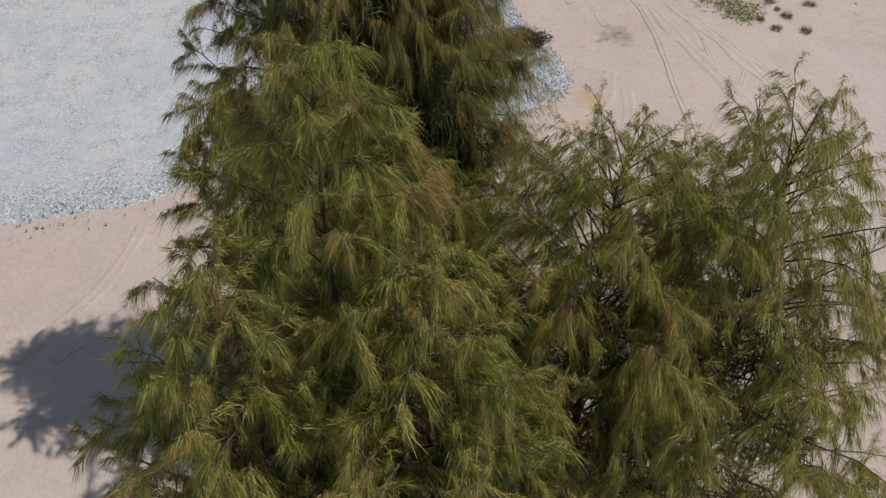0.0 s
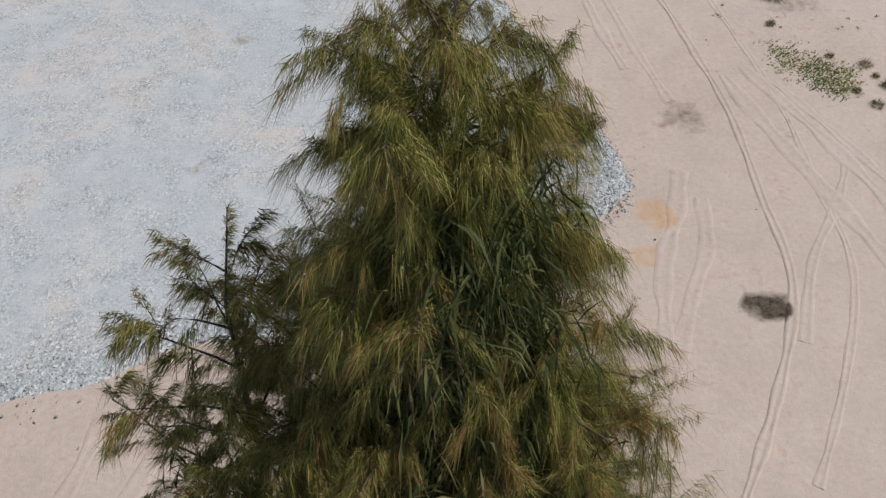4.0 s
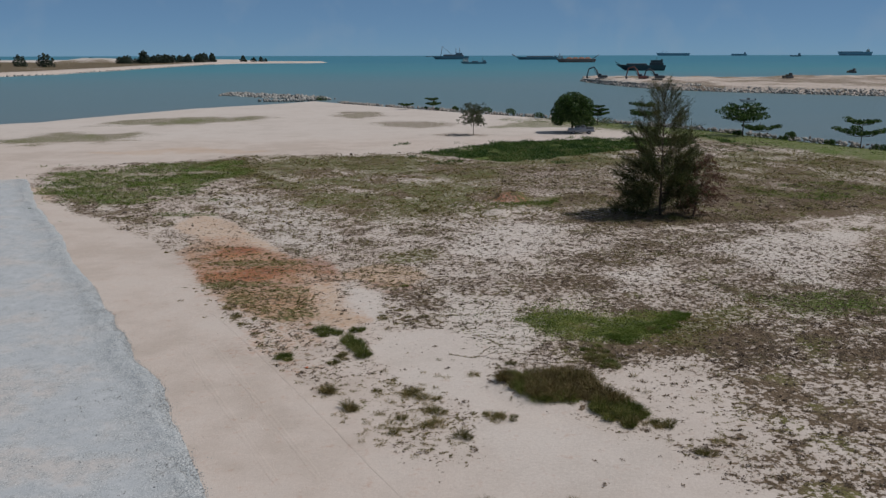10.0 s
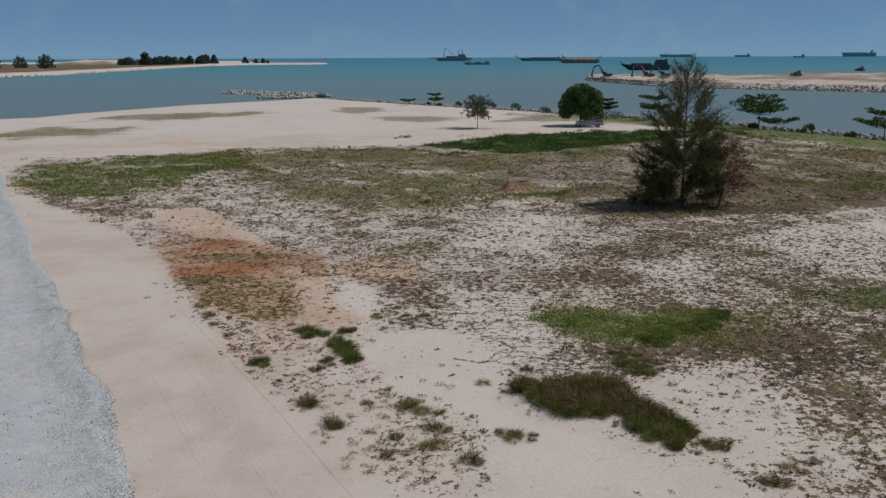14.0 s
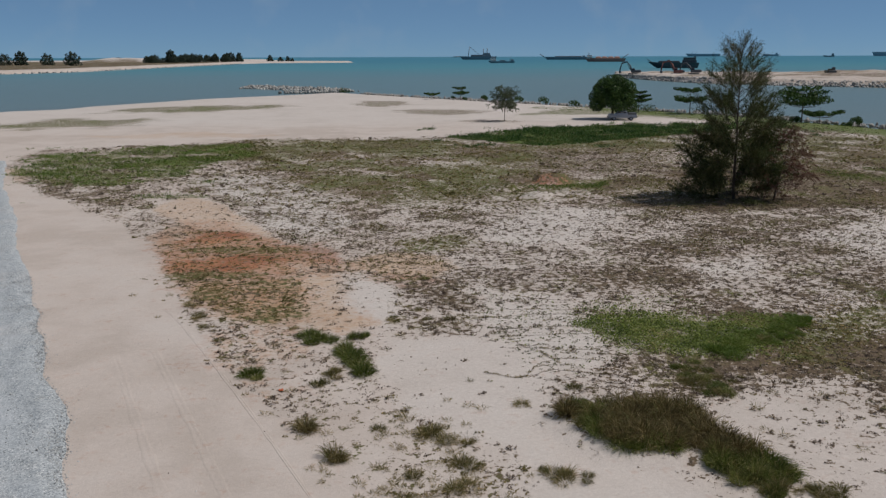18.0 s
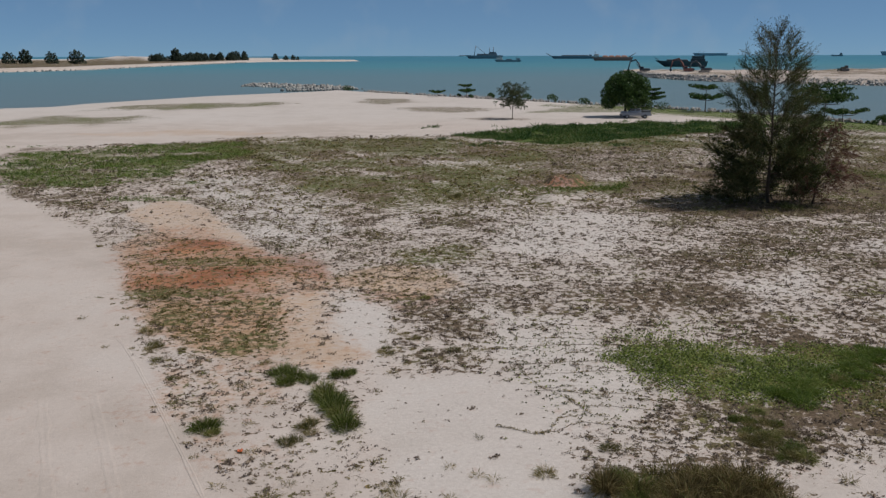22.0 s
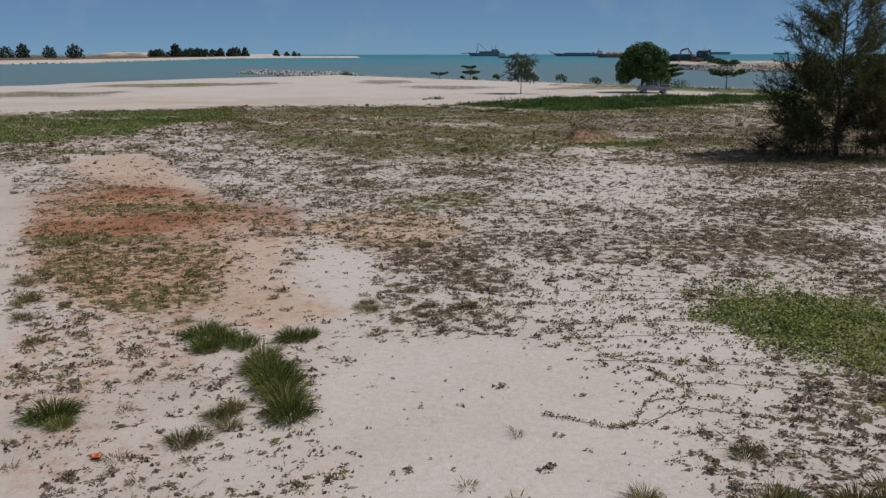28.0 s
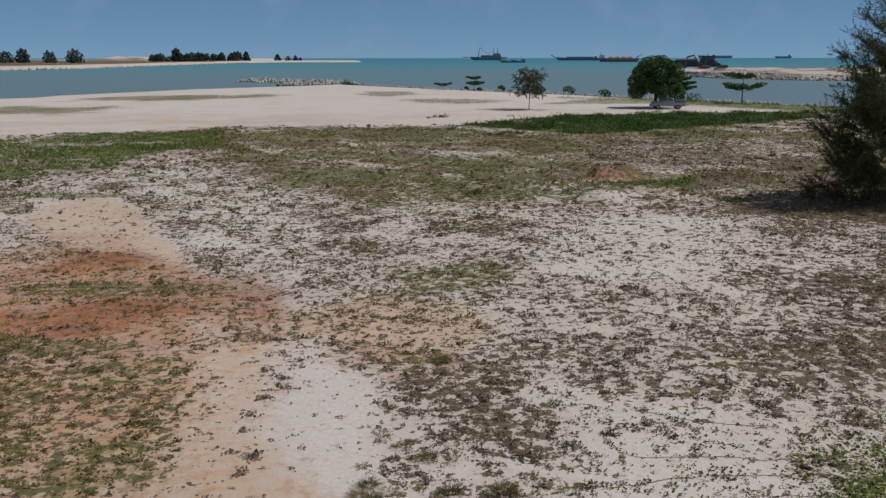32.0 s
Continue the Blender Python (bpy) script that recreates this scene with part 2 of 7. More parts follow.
def gravel_material():
    m, ns, ls, b = material("gravel")
    tc = ns.new("ShaderNodeTexCoord").outputs["Object"]
    big, mid = noise_tex(ns, ls, 0.22, 5, 0.65, tc), noise_tex(ns, ls, 1.1, 6, 0.7, tc)
    cell = node(ns, "ShaderNodeTexVoronoi", Scale=22.0)
    cell2 = node(ns, "ShaderNodeTexVoronoi", Scale=38.0)
    for c in (cell, cell2):
        ls.new(tc, c.inputs["Vector"])
    bw = ns.new("ShaderNodeRGBToBW")
    ls.new(cell.outputs["Color"], bw.inputs[0])
    stones = ramp(ns, ls, bw.outputs[0], [(0.06, (0.09, 0.105, 0.115)), (0.3, (0.26, 0.285, 0.30)), (0.7, (0.43, 0.455, 0.465)), (0.95, (0.70, 0.70, 0.69))]).outputs[0]
    dust = ramp(ns, ls, big.outputs[0], [(0.3, (0.535, 0.55, 0.568)), (0.44, (0.435, 0.458, 0.48)), (0.52, (0.505, 0.512, 0.52)), (0.59, (0.54, 0.50, 0.475))]).outputs[0]
    n = math_node(ns, ls, "ADD", math_node(ns, ls, "MULTIPLY", mid.outputs[0], 0.9), math_node(ns, ls, "MULTIPLY", big.outputs[0], 0.35))
    cover = node(ns, "ShaderNodeMapRange", **{"From Min": 0.54, "From Max": 0.88})
    ls.new(n, cover.inputs["Value"])
    col = mix(ns, ls, cover.outputs[0], mix(ns, ls, 0.14, dust, stones), stones)
    zone = ns.new("ShaderNodeVertexColor")
    zone.layer_name = "stain"
    sp = ns.new("ShaderNodeSeparateColor")
    ls.new(zone.outputs[0], sp.inputs[0])
    loose = math_node(ns, ls, "MULTIPLY", sp.outputs[1], math_node(ns, ls, "ADD", mid.outputs[0], 0.25), True)
    col = mix(ns, ls, loose, col, stones)
    s = math_node(ns, ls, "ADD", sp.outputs[0], math_node(ns, ls, "MULTIPLY", math_node(ns, ls, "SUBTRACT", mid.outputs[0], 0.5), 1.7))
    mr = node(ns, "ShaderNodeMapRange", **{"From Min": 0.2, "From Max": 0.95})
    ls.new(s, mr.inputs["Value"])
    col = mix(ns, ls, mr.outputs[0], col, mix(ns, ls, math_node(ns, ls, "MULTIPLY", bw.outputs[0], 0.07), ramp(ns, ls, math_node(ns, ls, "ADD", sp.outputs[0], math_node(ns, ls, "MULTIPLY", math_node(ns, ls, "SUBTRACT", mid.outputs[0], 0.5), 1.2)), [(0.4, (0.25, 0.20, 0.125)), (0.7, (0.13, 0.088, 0.048)), (0.95, (0.04, 0.026, 0.015))]).outputs[0], stones))
    ls.new(col, b.inputs["Base Color"])
    b.inputs["Roughness"].default_value = 0.9
    h = mix(ns, ls, 0.5, cell.outputs["Distance"], cell2.outputs["Distance"])
    bump(ns, ls, b, mix(ns, ls, 0.5, h, mid.outputs[0]), 0.5, 0.06)
    return m


def sea_material():
    """Turbid grey-green by the shore, clearer teal over the deep, with small waves."""
    m, ns, ls, b = material("sea")
    tc = ns.new("ShaderNodeTexCoord").outputs["Object"]
    xyz = ns.new("ShaderNodeSeparateXYZ")
    ls.new(tc, xyz.inputs[0])
    n = noise_tex(ns, ls, 0.004, 4, 0.6, tc)
    d = math_node(ns, ls, "ADD", xyz.outputs[1], math_node(ns, ls, "MULTIPLY", math_node(ns, ls, "SUBTRACT", n.outputs[0], 0.5), 420))
    mr = node(ns, "ShaderNodeMapRange", **{"From Min": 150.0, "From Max": 1700.0})
    ls.new(d, mr.inputs["Value"])
    col = ramp(ns, ls, mr.outputs[0], [(0.0, (0.135, 0.185, 0.195)), (0.22, (0.12, 0.205, 0.225)), (0.5, (0.06, 0.225, 0.26)), (1.0, (0.03, 0.185, 0.25))]).outputs[0]
    ms = node(ns, "ShaderNodeMapping", Scale=(0.0035, 0.03, 1.0))
    ls.new(tc, ms.inputs["Vector"])
    streak = noise_tex(ns, ls, 1.0, 5, 0.6, ms.outputs[0])
    sr = node(ns, "ShaderNodeMapRange", **{"From Min": 0.52, "From Max": 0.75, "To Max": 0.35})
    ls.new(streak.outputs[0], sr.inputs["Value"])
    col = mix(ns, ls, sr.outputs[0], col, (0.19, 0.24, 0.235))
    mf = node(ns, "ShaderNodeMapping", Scale=(0.006, 0.07, 1.0), Location=(3.0, 7.0, 0.0))
    ls.new(tc, mf.inputs["Vector"])
    foam = noise_tex(ns, ls, 1.0, 6, 0.7, mf.outputs[0])
    fr = node(ns, "ShaderNodeMapRange", **{"From Min": 0.66, "From Max": 0.78, "To Max": 0.5})
    ls.new(foam.outputs[0], fr.inputs["Value"])
    col = mix(ns, ls, fr.outputs[0], col, (0.36, 0.38, 0.36))
    ls.new(col, b.inputs["Base Color"])
    b.inputs["Roughness"].default_value = 0.35
    b.inputs["IOR"].default_value = 1.33
    mp = node(ns, "ShaderNodeMapping", Scale=(0.5, 1.0, 1.0))
    ls.new(tc, mp.inputs["Vector"])
    w1, w2 = noise_tex(ns, ls, 0.35, 4, 0.6, mp.outputs[0]), noise_tex(ns, ls, 2.2, 3, 0.6, mp.outputs[0])
    bump(ns, ls, b, mix(ns, ls, 0.4, w1.outputs[0], w2.outputs[0]), 0.7, 0.5)
    return m


SAND, GRAVEL, SEA = sand_material(), gravel_material(), sea_material()
BARK = plain("bark", (0.10, 0.075, 0.055), 0.9, 0, 0.45, 5)
NEEDLE = leafy("needles", [(0.0, (0.085, 0.095, 0.018)), (0.35, (0.20, 0.205, 0.05)), (0.68, (0.36, 0.325, 0.095)), (0.88, (0.52, 0.43, 0.16)), (0.95, (0.44, 0.25, 0.10)), (1.0, (0.36, 0.17, 0.08))], 0.38, 0.5, 1.5)
NEEDLE_LIGHT = leafy("needles_light", [(0.0, (0.12, 0.13, 0.03)), (0.35, (0.255, 0.285, 0.055)), (0.68, (0.41, 0.405, 0.105)), (0.88, (0.57, 0.50, 0.17)), (0.96, (0.46, 0.28, 0.14)), (1.0, (0.36, 0.18, 0.10))], 0.5, 0.5, 1.2)
NEEDLE_GREY = leafy("needles_grey", [(0.0, (0.06, 0.08, 0.04)), (1.0, (0.16, 0.185, 0.10))], 0.3, 0.6)
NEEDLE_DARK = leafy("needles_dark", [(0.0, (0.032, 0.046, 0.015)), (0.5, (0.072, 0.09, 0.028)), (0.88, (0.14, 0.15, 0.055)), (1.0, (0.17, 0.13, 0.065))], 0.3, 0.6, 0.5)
NEEDLE_DRY = leafy("needles_dry", [(0.0, (0.08, 0.04, 0.028)), (1.0, (0.22, 0.115, 0.08))], 0.2, 0.8)
LEAF = leafy("leaves", [(0.0, (0.02, 0.045, 0.012)), (0.6, (0.05, 0.10, 0.02)), (1.0, (0.10, 0.16, 0.04))], 0.3, 0.45)
GRASS = leafy("grass", [(0.0, (0.055, 0.095, 0.014)), (0.5, (0.13, 0.205, 0.032)), (0.85, (0.23, 0.29, 0.065)), (1.0, (0.34, 0.29, 0.15))], 0.35, 0.55, 0.22)
GRASS_DEEP = leafy("grass_deep", [(0.0, (0.022, 0.055, 0.012)), (0.5, (0.055, 0.115, 0.022)), (0.85, (0.10, 0.17, 0.035)), (1.0, (0.19, 0.20, 0.07))], 0.3, 0.55, 0.15)
TUFT_FRESH = leafy("fresh_blades", [(0.0, (0.07, 0.11, 0.02)), (0.55, (0.14, 0.21, 0.035)), (0.9, (0.22, 0.28, 0.06)), (1.0, (0.34, 0.34, 0.12))], 0.4, 0.5, 0.0, 0.4)
TUFT_GREEN = leafy("tuft_blades", [(0.0, (0.06, 0.082, 0.018)), (0.55, (0.14, 0.172, 0.038)), (0.88, (0.27, 0.28, 0.08)), (1.0, (0.42, 0.36, 0.16))], 0.35, 0.5, 0.0, 0.5)
KNOT = leafy("knot_leaves", [(0.0, (0.07, 0.075, 0.035)), (0.6, (0.14, 0.15, 0.06)), (1.0, (0.26, 0.23, 0.12))], 0.3, 0.7)
CREEPER = leafy("creeper_leaves", [(0.0, (0.07, 0.10, 0.02)), (0.5, (0.16, 0.205, 0.04)), (0.8, (0.27, 0.32, 0.07)), (0.95, (0.38, 0.41, 0.12)), (1.0, (0.34, 0.28, 0.12))], 0.35, 0.5, 0.6)
GRASS_BROWN = leafy("grass_brown", [(0.0, (0.06, 0.048, 0.02)), (0.5, (0.15, 0.115, 0.045)), (0.8, (0.30, 0.23, 0.10)), (0.95, (0.46, 0.36, 0.18)), (1.0, (0.15, 0.17, 0.05))], 0.35, 0.65, 0.0, 0.4)
GRASS_DRY = leafy("grass_dry", [(0.0, (0.08, 0.08, 0.024)), (0.5, (0.165, 0.15, 0.05)), (0.8, (0.26, 0.21, 0.085)), (1.0, (0.40, 0.31, 0.16))], 0.3, 0.6, 0.0, 0.6)
SCRUB = leafy("scrub", [(0.0, (0.075, 0.09, 0.02)), (0.45, (0.17, 0.168, 0.045)), (0.8, (0.25, 0.205, 0.085)), (1.0, (0.32, 0.225, 0.14))], 0.3, 0.7, 0.16)
WEED = leafy("dry_weed", [(0.0, (0.095, 0.069, 0.057)), (0.45, (0.19, 0.145, 0.107)), (0.8, (0.30, 0.237, 0.175)), (0.92, (0.40, 0.32, 0.24)), (1.0, (0.19, 0.19, 0.08))], 0.35, 0.85, 0.7)
WEED_OLIVE = leafy("olive_weed", [(0.0, (0.09, 0.08, 0.028)), (0.45, (0.19, 0.162, 0.06)), (0.8, (0.28, 0.225, 0.095)), (1.0, (0.38, 0.28, 0.14))], 0.35, 0.8, 0.5)


# ---- mesh helpers ----
def mesh_of(name, verts, faces, mat):
    me = bpy.data.meshes.new(name)
    if isinstance(faces, np.ndarray):
        n, k = faces.shape
        me.vertices.add(len(verts))
        me.vertices.foreach_set("co", np.asarray(verts, np.float32).ravel())
        me.loops.add(n * k)
        me.loops.foreach_set("vertex_index", faces.astype(np.int32).ravel())
        me.polygons.add(n)
        me.polygons.foreach_set("loop_start", np.arange(0, n * k, k, dtype=np.int32))
        me.update(calc_edges=True)
    else:
        me.from_pydata(verts, [], faces)
        me.update()
    me.materials.append(mat)
    return me


def part(name, bm, mat, parent, label=""):
    """Links a bmesh or a mesh as one mesh object under a thing or a part."""
    if isinstance(bm, bmesh.types.BMesh):
        me = bpy.data.meshes.new(name)
        bm.to_mesh(me)
        bm.free()
        me.materials.append(mat)
    else:
        me = bm
    ob = new(name, me)
    ob.parent = parent
    if label:
        ob["label"] = label
    return ob


def thing(name, x, y, z, label, category, group="", kind="", turn=0.0):
    ob = new(name)
    ob.empty_display_size = 0.2
    ob.matrix_basis = pose(x, y, z, 0, 0, turn)
    return tagged(ob, label, category, group, kind)


def smooth_step(a, b, v):
    t = np.clip((v - a) / (b - a), 0, 1)
    return t * t * (3 - 2 * t)


def lattice(x, y, seed):
    """Value noise on a unit lattice, 0 to 1."""
    xi, yi = np.floor(x), np.floor(y)
    u, v = x - xi, y - yi
    u, v = u * u * (3 - 2 * u), v * v * (3 - 2 * v)

    def h(a, b):
        s = np.sin(a * 127.1 + b * 311.7 + seed * 74.7) * 43758.5453
        return s - np.floor(s)
    return (h(xi, yi) * (1 - u) + h(xi + 1, yi) * u) * (1 - v) + (h(xi, yi + 1) * (1 - u) + h(xi + 1, yi + 1) * u) * v


def fbm(x, y, scale, seed, octaves=4):
    x, y = np.asarray(x, float) / scale, np.asarray(y, float) / scale
    total, amp, norm = 0.0, 1.0, 0.0
    for k in range(octaves):
        total = total + amp * lattice(x, y, seed + 13 * k)
        norm += amp
        x, y, amp = x * 2.03 + 7.1, y * 2.03 + 3.7, amp * 0.5
    return total / norm


def blob(x, y, cx, cy, rx, ry, turn=0.0, warp=0.35, seed=0):
    """1 inside a ragged ellipse, falling to 0 outside it."""
    a = radians(turn)
    dx, dy = x - cx, y - cy
    u, v = (dx * math.cos(a) + dy * math.sin(a)) / rx, (-dx * math.sin(a) + dy * math.cos(a)) / ry
    r = np.hypot(u, v) + warp * (fbm(x, y, 0.45 * min(rx, ry) + 0.8, 40 + seed) - 0.5) * 2
    return 1 - smooth_step(0.7, 1.2, r)


# ---- plan: shore, road edge, line of weeds ----
SHORE_X = [-420, -190, -120, -78, -59, -47, -33, -21, -3, 5, 22, 35, 44, 57, 72, 88, 92, 97, 102, 125, 170, 260]
SHORE_Y = [60, 165, 215, 247, 276, 294, 306, 317, 341, 327, 299, 281, 266, 249, 226, 199, 184, 171, 158, 95, -10, -220]
ROAD_Y = [15, 21.2, 22.9, 23.6, 25.1, 25.8, 27.5, 28.5, 29.9, 31.1, 32.5, 33.8, 34.8, 36.4, 38.4, 40.6, 41.1, 41.9, 43.9, 45.4, 47.8, 50.5, 53, 55.5, 58, 59.5, 61.6, 63.8, 66.7, 70.7, 75.3, 80.8, 88.8, 98.7, 116.6, 134, 150]
ROAD_X = [3.4, 3.3, 4.0, 4.2, 4.0, 3.7, 2.9, 2.5, 2.15, 1.7, 1.2, 0.8, 0.4, -0.5, -1.2, -1.6, -1.9, -2.9, -3.8, -3.9, -5.2, -5.9, -6.8, -7.9, -8.5, -8.8, -9.8, -11.1, -12, -13.6, -15.5, -17.6, -21.2, -24.8, -32.5, -38.7, -45]
WEED_Y = [10, 20, 30, 43, 51, 54, 57.4, 62.6, 71.4, 79.3, 87.5, 92.4, 105, 118, 130, 140]
WEED_X = [14, 11, 8.2, 5, 1.6, 0.8, -1.0, -3.6, -7.2, -9.6, -12.6, -15, -23, -32, -38, -40]


def road_edge(y):
    return np.interp(y, ROAD_Y, ROAD_X) + 0.5 * (fbm(y, y * 0, 2.2, 5) - 0.5)


def inland(x, y):
    """Metres inland of the shore (minus: out at sea)."""
    x, y = np.asarray(x, float), np.asarray(y, float)
    best = np.full(np.broadcast(x, y).shape, 1e9)
    for k in range(len(SHORE_X) - 1):
        ax, ay, bx, by = SHORE_X[k], SHORE_Y[k], SHORE_X[k + 1], SHORE_Y[k + 1]
        t = np.clip(((x - ax) * (bx - ax) + (y - ay) * (by - ay)) / ((bx - ax) ** 2 + (by - ay) ** 2), 0, 1)
        best = np.minimum(best, np.hypot(x - ax - t * (bx - ax), y - ay - t * (by - ay)))
    inside = y < np.interp(x, SHORE_X, SHORE_Y)
    return np.where(inside, best, -best)


def zone(x, y, corners, soft=0.8, ragged=1.2, seed=0):
    """1 inside a many-cornered patch with a ragged, soft edge, falling to 0 outside it."""
    x, y = np.asarray(x, float), np.asarray(y, float)
    cx, cy = [c[0] for c in corners], [c[1] for c in corners]
    reach = soft + ragged + 0.5
    near = (x > min(cx) - reach) & (x < max(cx) + reach) & (y > min(cy) - reach) & (y < max(cy) + reach)
    out = np.zeros(x.shape)
    if not near.any():
        return out
    u, v = x[near], y[near]
    best, inside = np.full(u.shape, 1e9), np.zeros(u.shape, bool)
    for (ax, ay), (bx, by) in zip(corners, corners[1:] + corners[:1]):
        t = np.clip(((u - ax) * (bx - ax) + (v - ay) * (by - ay)) / ((bx - ax) ** 2 + (by - ay) ** 2), 0, 1)
        best = np.minimum(best, np.hypot(u - ax - t * (bx - ax), v - ay - t * (by - ay)))
        cross = (ay > v) != (by > v)
        inside ^= cross & (u < (bx - ax) * (v - ay) / (by - ay + 1e-12) + ax)
    d = np.where(inside, best, -best) + ragged * 2 * (fbm(u, v, 0.8 + ragged, 300 + seed) - 0.5)
    out[near] = smooth_step(-soft, soft, d)
    return out


def ground_height(x, y):
    d = inland(x, y)
    beach = np.where(d > 0, -1.2 * (1 - smooth_step(0, 13, d)), -1.2 + 0.12 * np.maximum(d, -30))
    soft = 0.10 * (fbm(x, y, 9, 1) - 0.5) + 0.05 * (fbm(x, y, 1.6, 2) - 0.5)
    mound = 0.75 * blob(x, y, 20.2, 112.4, 1.7, 1.6, 0, 0.3, 3) + 0.4 * blob(x, y, 17.0, 103.4, 1.7, 1.2, 0, 0.3, 5) + 0.5 * blob(x, y, 14.6, 108.3, 1.6, 1.2, 0, 0.5, 6) + 0.2 * blob(x, y, 10.6, 56.4, 3.4, 2.2, -40, 0.3, 4)
    return beach + soft * smooth_step(-2, 6, d) + mound


# patches of the flat, corner by corner
PAD = [(-14, 108), (-9.6, 103.1), (-7.3, 96.5), (-3.4, 86.2), (-6.4, 90.2), (-10.1, 92.7), (-12.7, 96), (-15.5, 101)]
RED_SOIL = [(-10, 91.8), (-7.1, 92), (-3.4, 86.4), (-0.8, 87.8), (0.2, 84.1), (0, 81), (-2.4, 80.8), (-2.1, 77.3), (-3.1, 75.3), (-5, 77), (-8.1, 77.9), (-10.8, 83), (-11.2, 86)]
OCHRE_SOIL = [(-12.9, 88), (-12.5, 96), (-9, 96), (-3.4, 86.2), (1.5, 81), (0.7, 77.1), (-0.6, 76), (1.8, 69), (1.2, 67.5), (-1.1, 69.1), (-2.8, 69.4), (-5.4, 70.5), (-9.4, 77)]
PEACH = [(-2.4, 77.8), (0.4, 78.2), (0.9, 75), (0.5, 72.4), (1.9, 68.8), (0.5, 67.8), (-0.9, 69.4), (-1.6, 72.7)]
OLIVE_COVER = [(-8.6, 77.8), (-5, 78), (-2.6, 78.3), (-1.7, 74.8), (-1.1, 70.7), (-2.8, 69), (-4.8, 70.5), (-7.3, 74.8)]
OCHRE_EAST = [(-0.2, 81.8), (1.9, 83.4), (3.6, 83.5), (5.7, 82.4), (6.8, 79.2), (5.4, 76.8), (3.4, 77.2), (1.3, 78.7)]
BROWN_EAST = [(1.2, 79.2), (4.6, 77.6), (6.6, 75.9), (3.8, 75), (2.4, 76.4)]
TONGUE = [(3, 75.4), (6.4, 75.9), (7.6, 72.8), (7.6, 69), (5.4, 67.6), (2.9, 68.8), (3.8, 71.8)]
WHITE_WEST = [(-15.5, 119), (-7, 121), (0, 104), (0.6, 93.8), (0.4, 88.8), (-2.9, 88.2), (-6.6, 97.3), (-9, 104)]
OLIVE_FLAT = [(-15.3, 151.9), (-2.5, 158), (17, 156), (24, 136), (21.4, 119.9), (26, 110), (17.8, 104.5), (14.9, 96.7), (10.9, 95.6), (4.6, 101), (0, 105.4), (-5, 112)]
OLIVE_MID = [(3.4, 87), (8.5, 89), (9.6, 84.9), (7.8, 82.6), (3.9, 83.4)]
OPEN_WEST = [(0.6, 77), (2.4, 76.9), (3.7, 73), (3, 69.8), (2.4, 68), (1.6, 69.5), (0.6, 73)]
OPEN_EAST = [(6.6, 76.5), (8.4, 75.1), (10.4, 72.6), (9.2, 69.8), (7.4, 68.5), (7.6, 72)]
OPEN_SOUTH = [(1.6, 67.6), (5.9, 66.4), (10.6, 62.4), (8, 60), (7.4, 57), (7.6, 53), (10.5, 53.6), (13.4, 50.2), (12, 46), (6, 47), (5.6, 54), (3.2, 58.6), (2.2, 63.5)]
PALE_A = [(10.8, 94.1), (17.9, 99), (22.4, 96), (20, 89), (15, 84.6), (11.1, 84), (10.2, 88)]
PALE_B = [(20.3, 77.6), (25.6, 79.6), (24.4, 74.5), (20.1, 74)]
PALE_C = [(31, 86), (40, 91), (48, 89.7), (38, 74), (35, 71.5), (32, 78)]
PALE_D = [(27, 136), (44, 138), (41, 124), (30, 121), (25, 128)]
EAST_WEEDS = [(12.6, 61.5), (14.2, 57), (14, 52.6), (15.6, 47.2), (16.7, 44.3), (20.3, 39.9), (30, 31), (60, 18), (70, 90), (30, 92), (14, 79), (11.6, 80.5), (11.6, 76.4), (15, 70)]
SOUTH_STRIP = [(-0.8, 58.8), (2, 59.6), (5, 57.2), (5.9, 52), (4.6, 49.6), (2.2, 51.6), (0.6, 55)]
CREEPER_MAT = [(11.9, 67.6), (13.4, 68.2), (14.9, 68.6), (16.4, 68.0), (18.0, 67.6), (20.4, 67.4), (18.6, 64.4), (15.5, 63.3), (14.7, 63.5), (14.0, 64.1), (12.9, 65.4), (11.8, 66.3)]
CREEPER_THIN = [(11.6, 70.1), (13.6, 71.1), (15.6, 71.5), (17.6, 71.0), (16.6, 68.6), (14.9, 68.2), (13.0, 67.6), (11.4, 67.4)]
CREEPER_LOOSE = [(7.0, 73.4), (9.3, 72.3), (11.9, 70.9), (12.6, 67.4), (12.4, 66.0), (12.8, 64.2), (11.4, 62.4), (9.9, 61.6), (8.1, 63.0), (7.4, 65.1), (6.6, 67.4)]
BROWN_SOUTH = [(12.0, 63.5), (13.5, 63.8), (15.3, 62.9), (17.5, 62.2), (17.2, 60.9), (15, 60.2), (13.6, 58.6), (12.4, 58.3), (11.8, 59.2), (11.8, 60.6), (11.4, 61.7)]
DIM_EAST = [(13.8, 63.4), (17.3, 63.2), (19.4, 65), (23, 65.6), (27, 66.6), (26, 63), (21, 60.4), (17.2, 60.2), (15.2, 61)]
SPARSE_EAST = [(15.3, 59.6), (17.2, 60.0), (20.5, 60.6), (19, 55), (16, 50), (14.4, 50.4), (13.4, 53.5), (13.6, 55.9), (13.7, 57.9)]
OLIVE_EAST = [(18.8, 65.4), (22.7, 67.9), (28.4, 71), (26.5, 66.4), (22.7, 64.0), (19.6, 61.6), (17.6, 62)]
GREEN_EAST = [(28, 71.2), (40, 71.8), (38, 66), (26.3, 66.4)]
GRASS_WEST = [(-38.5, 141.7), (-29.2, 148), (-14, 155.5), (-11, 138), (-16.6, 125), (-19.7, 116), (-31.2, 118.5)]
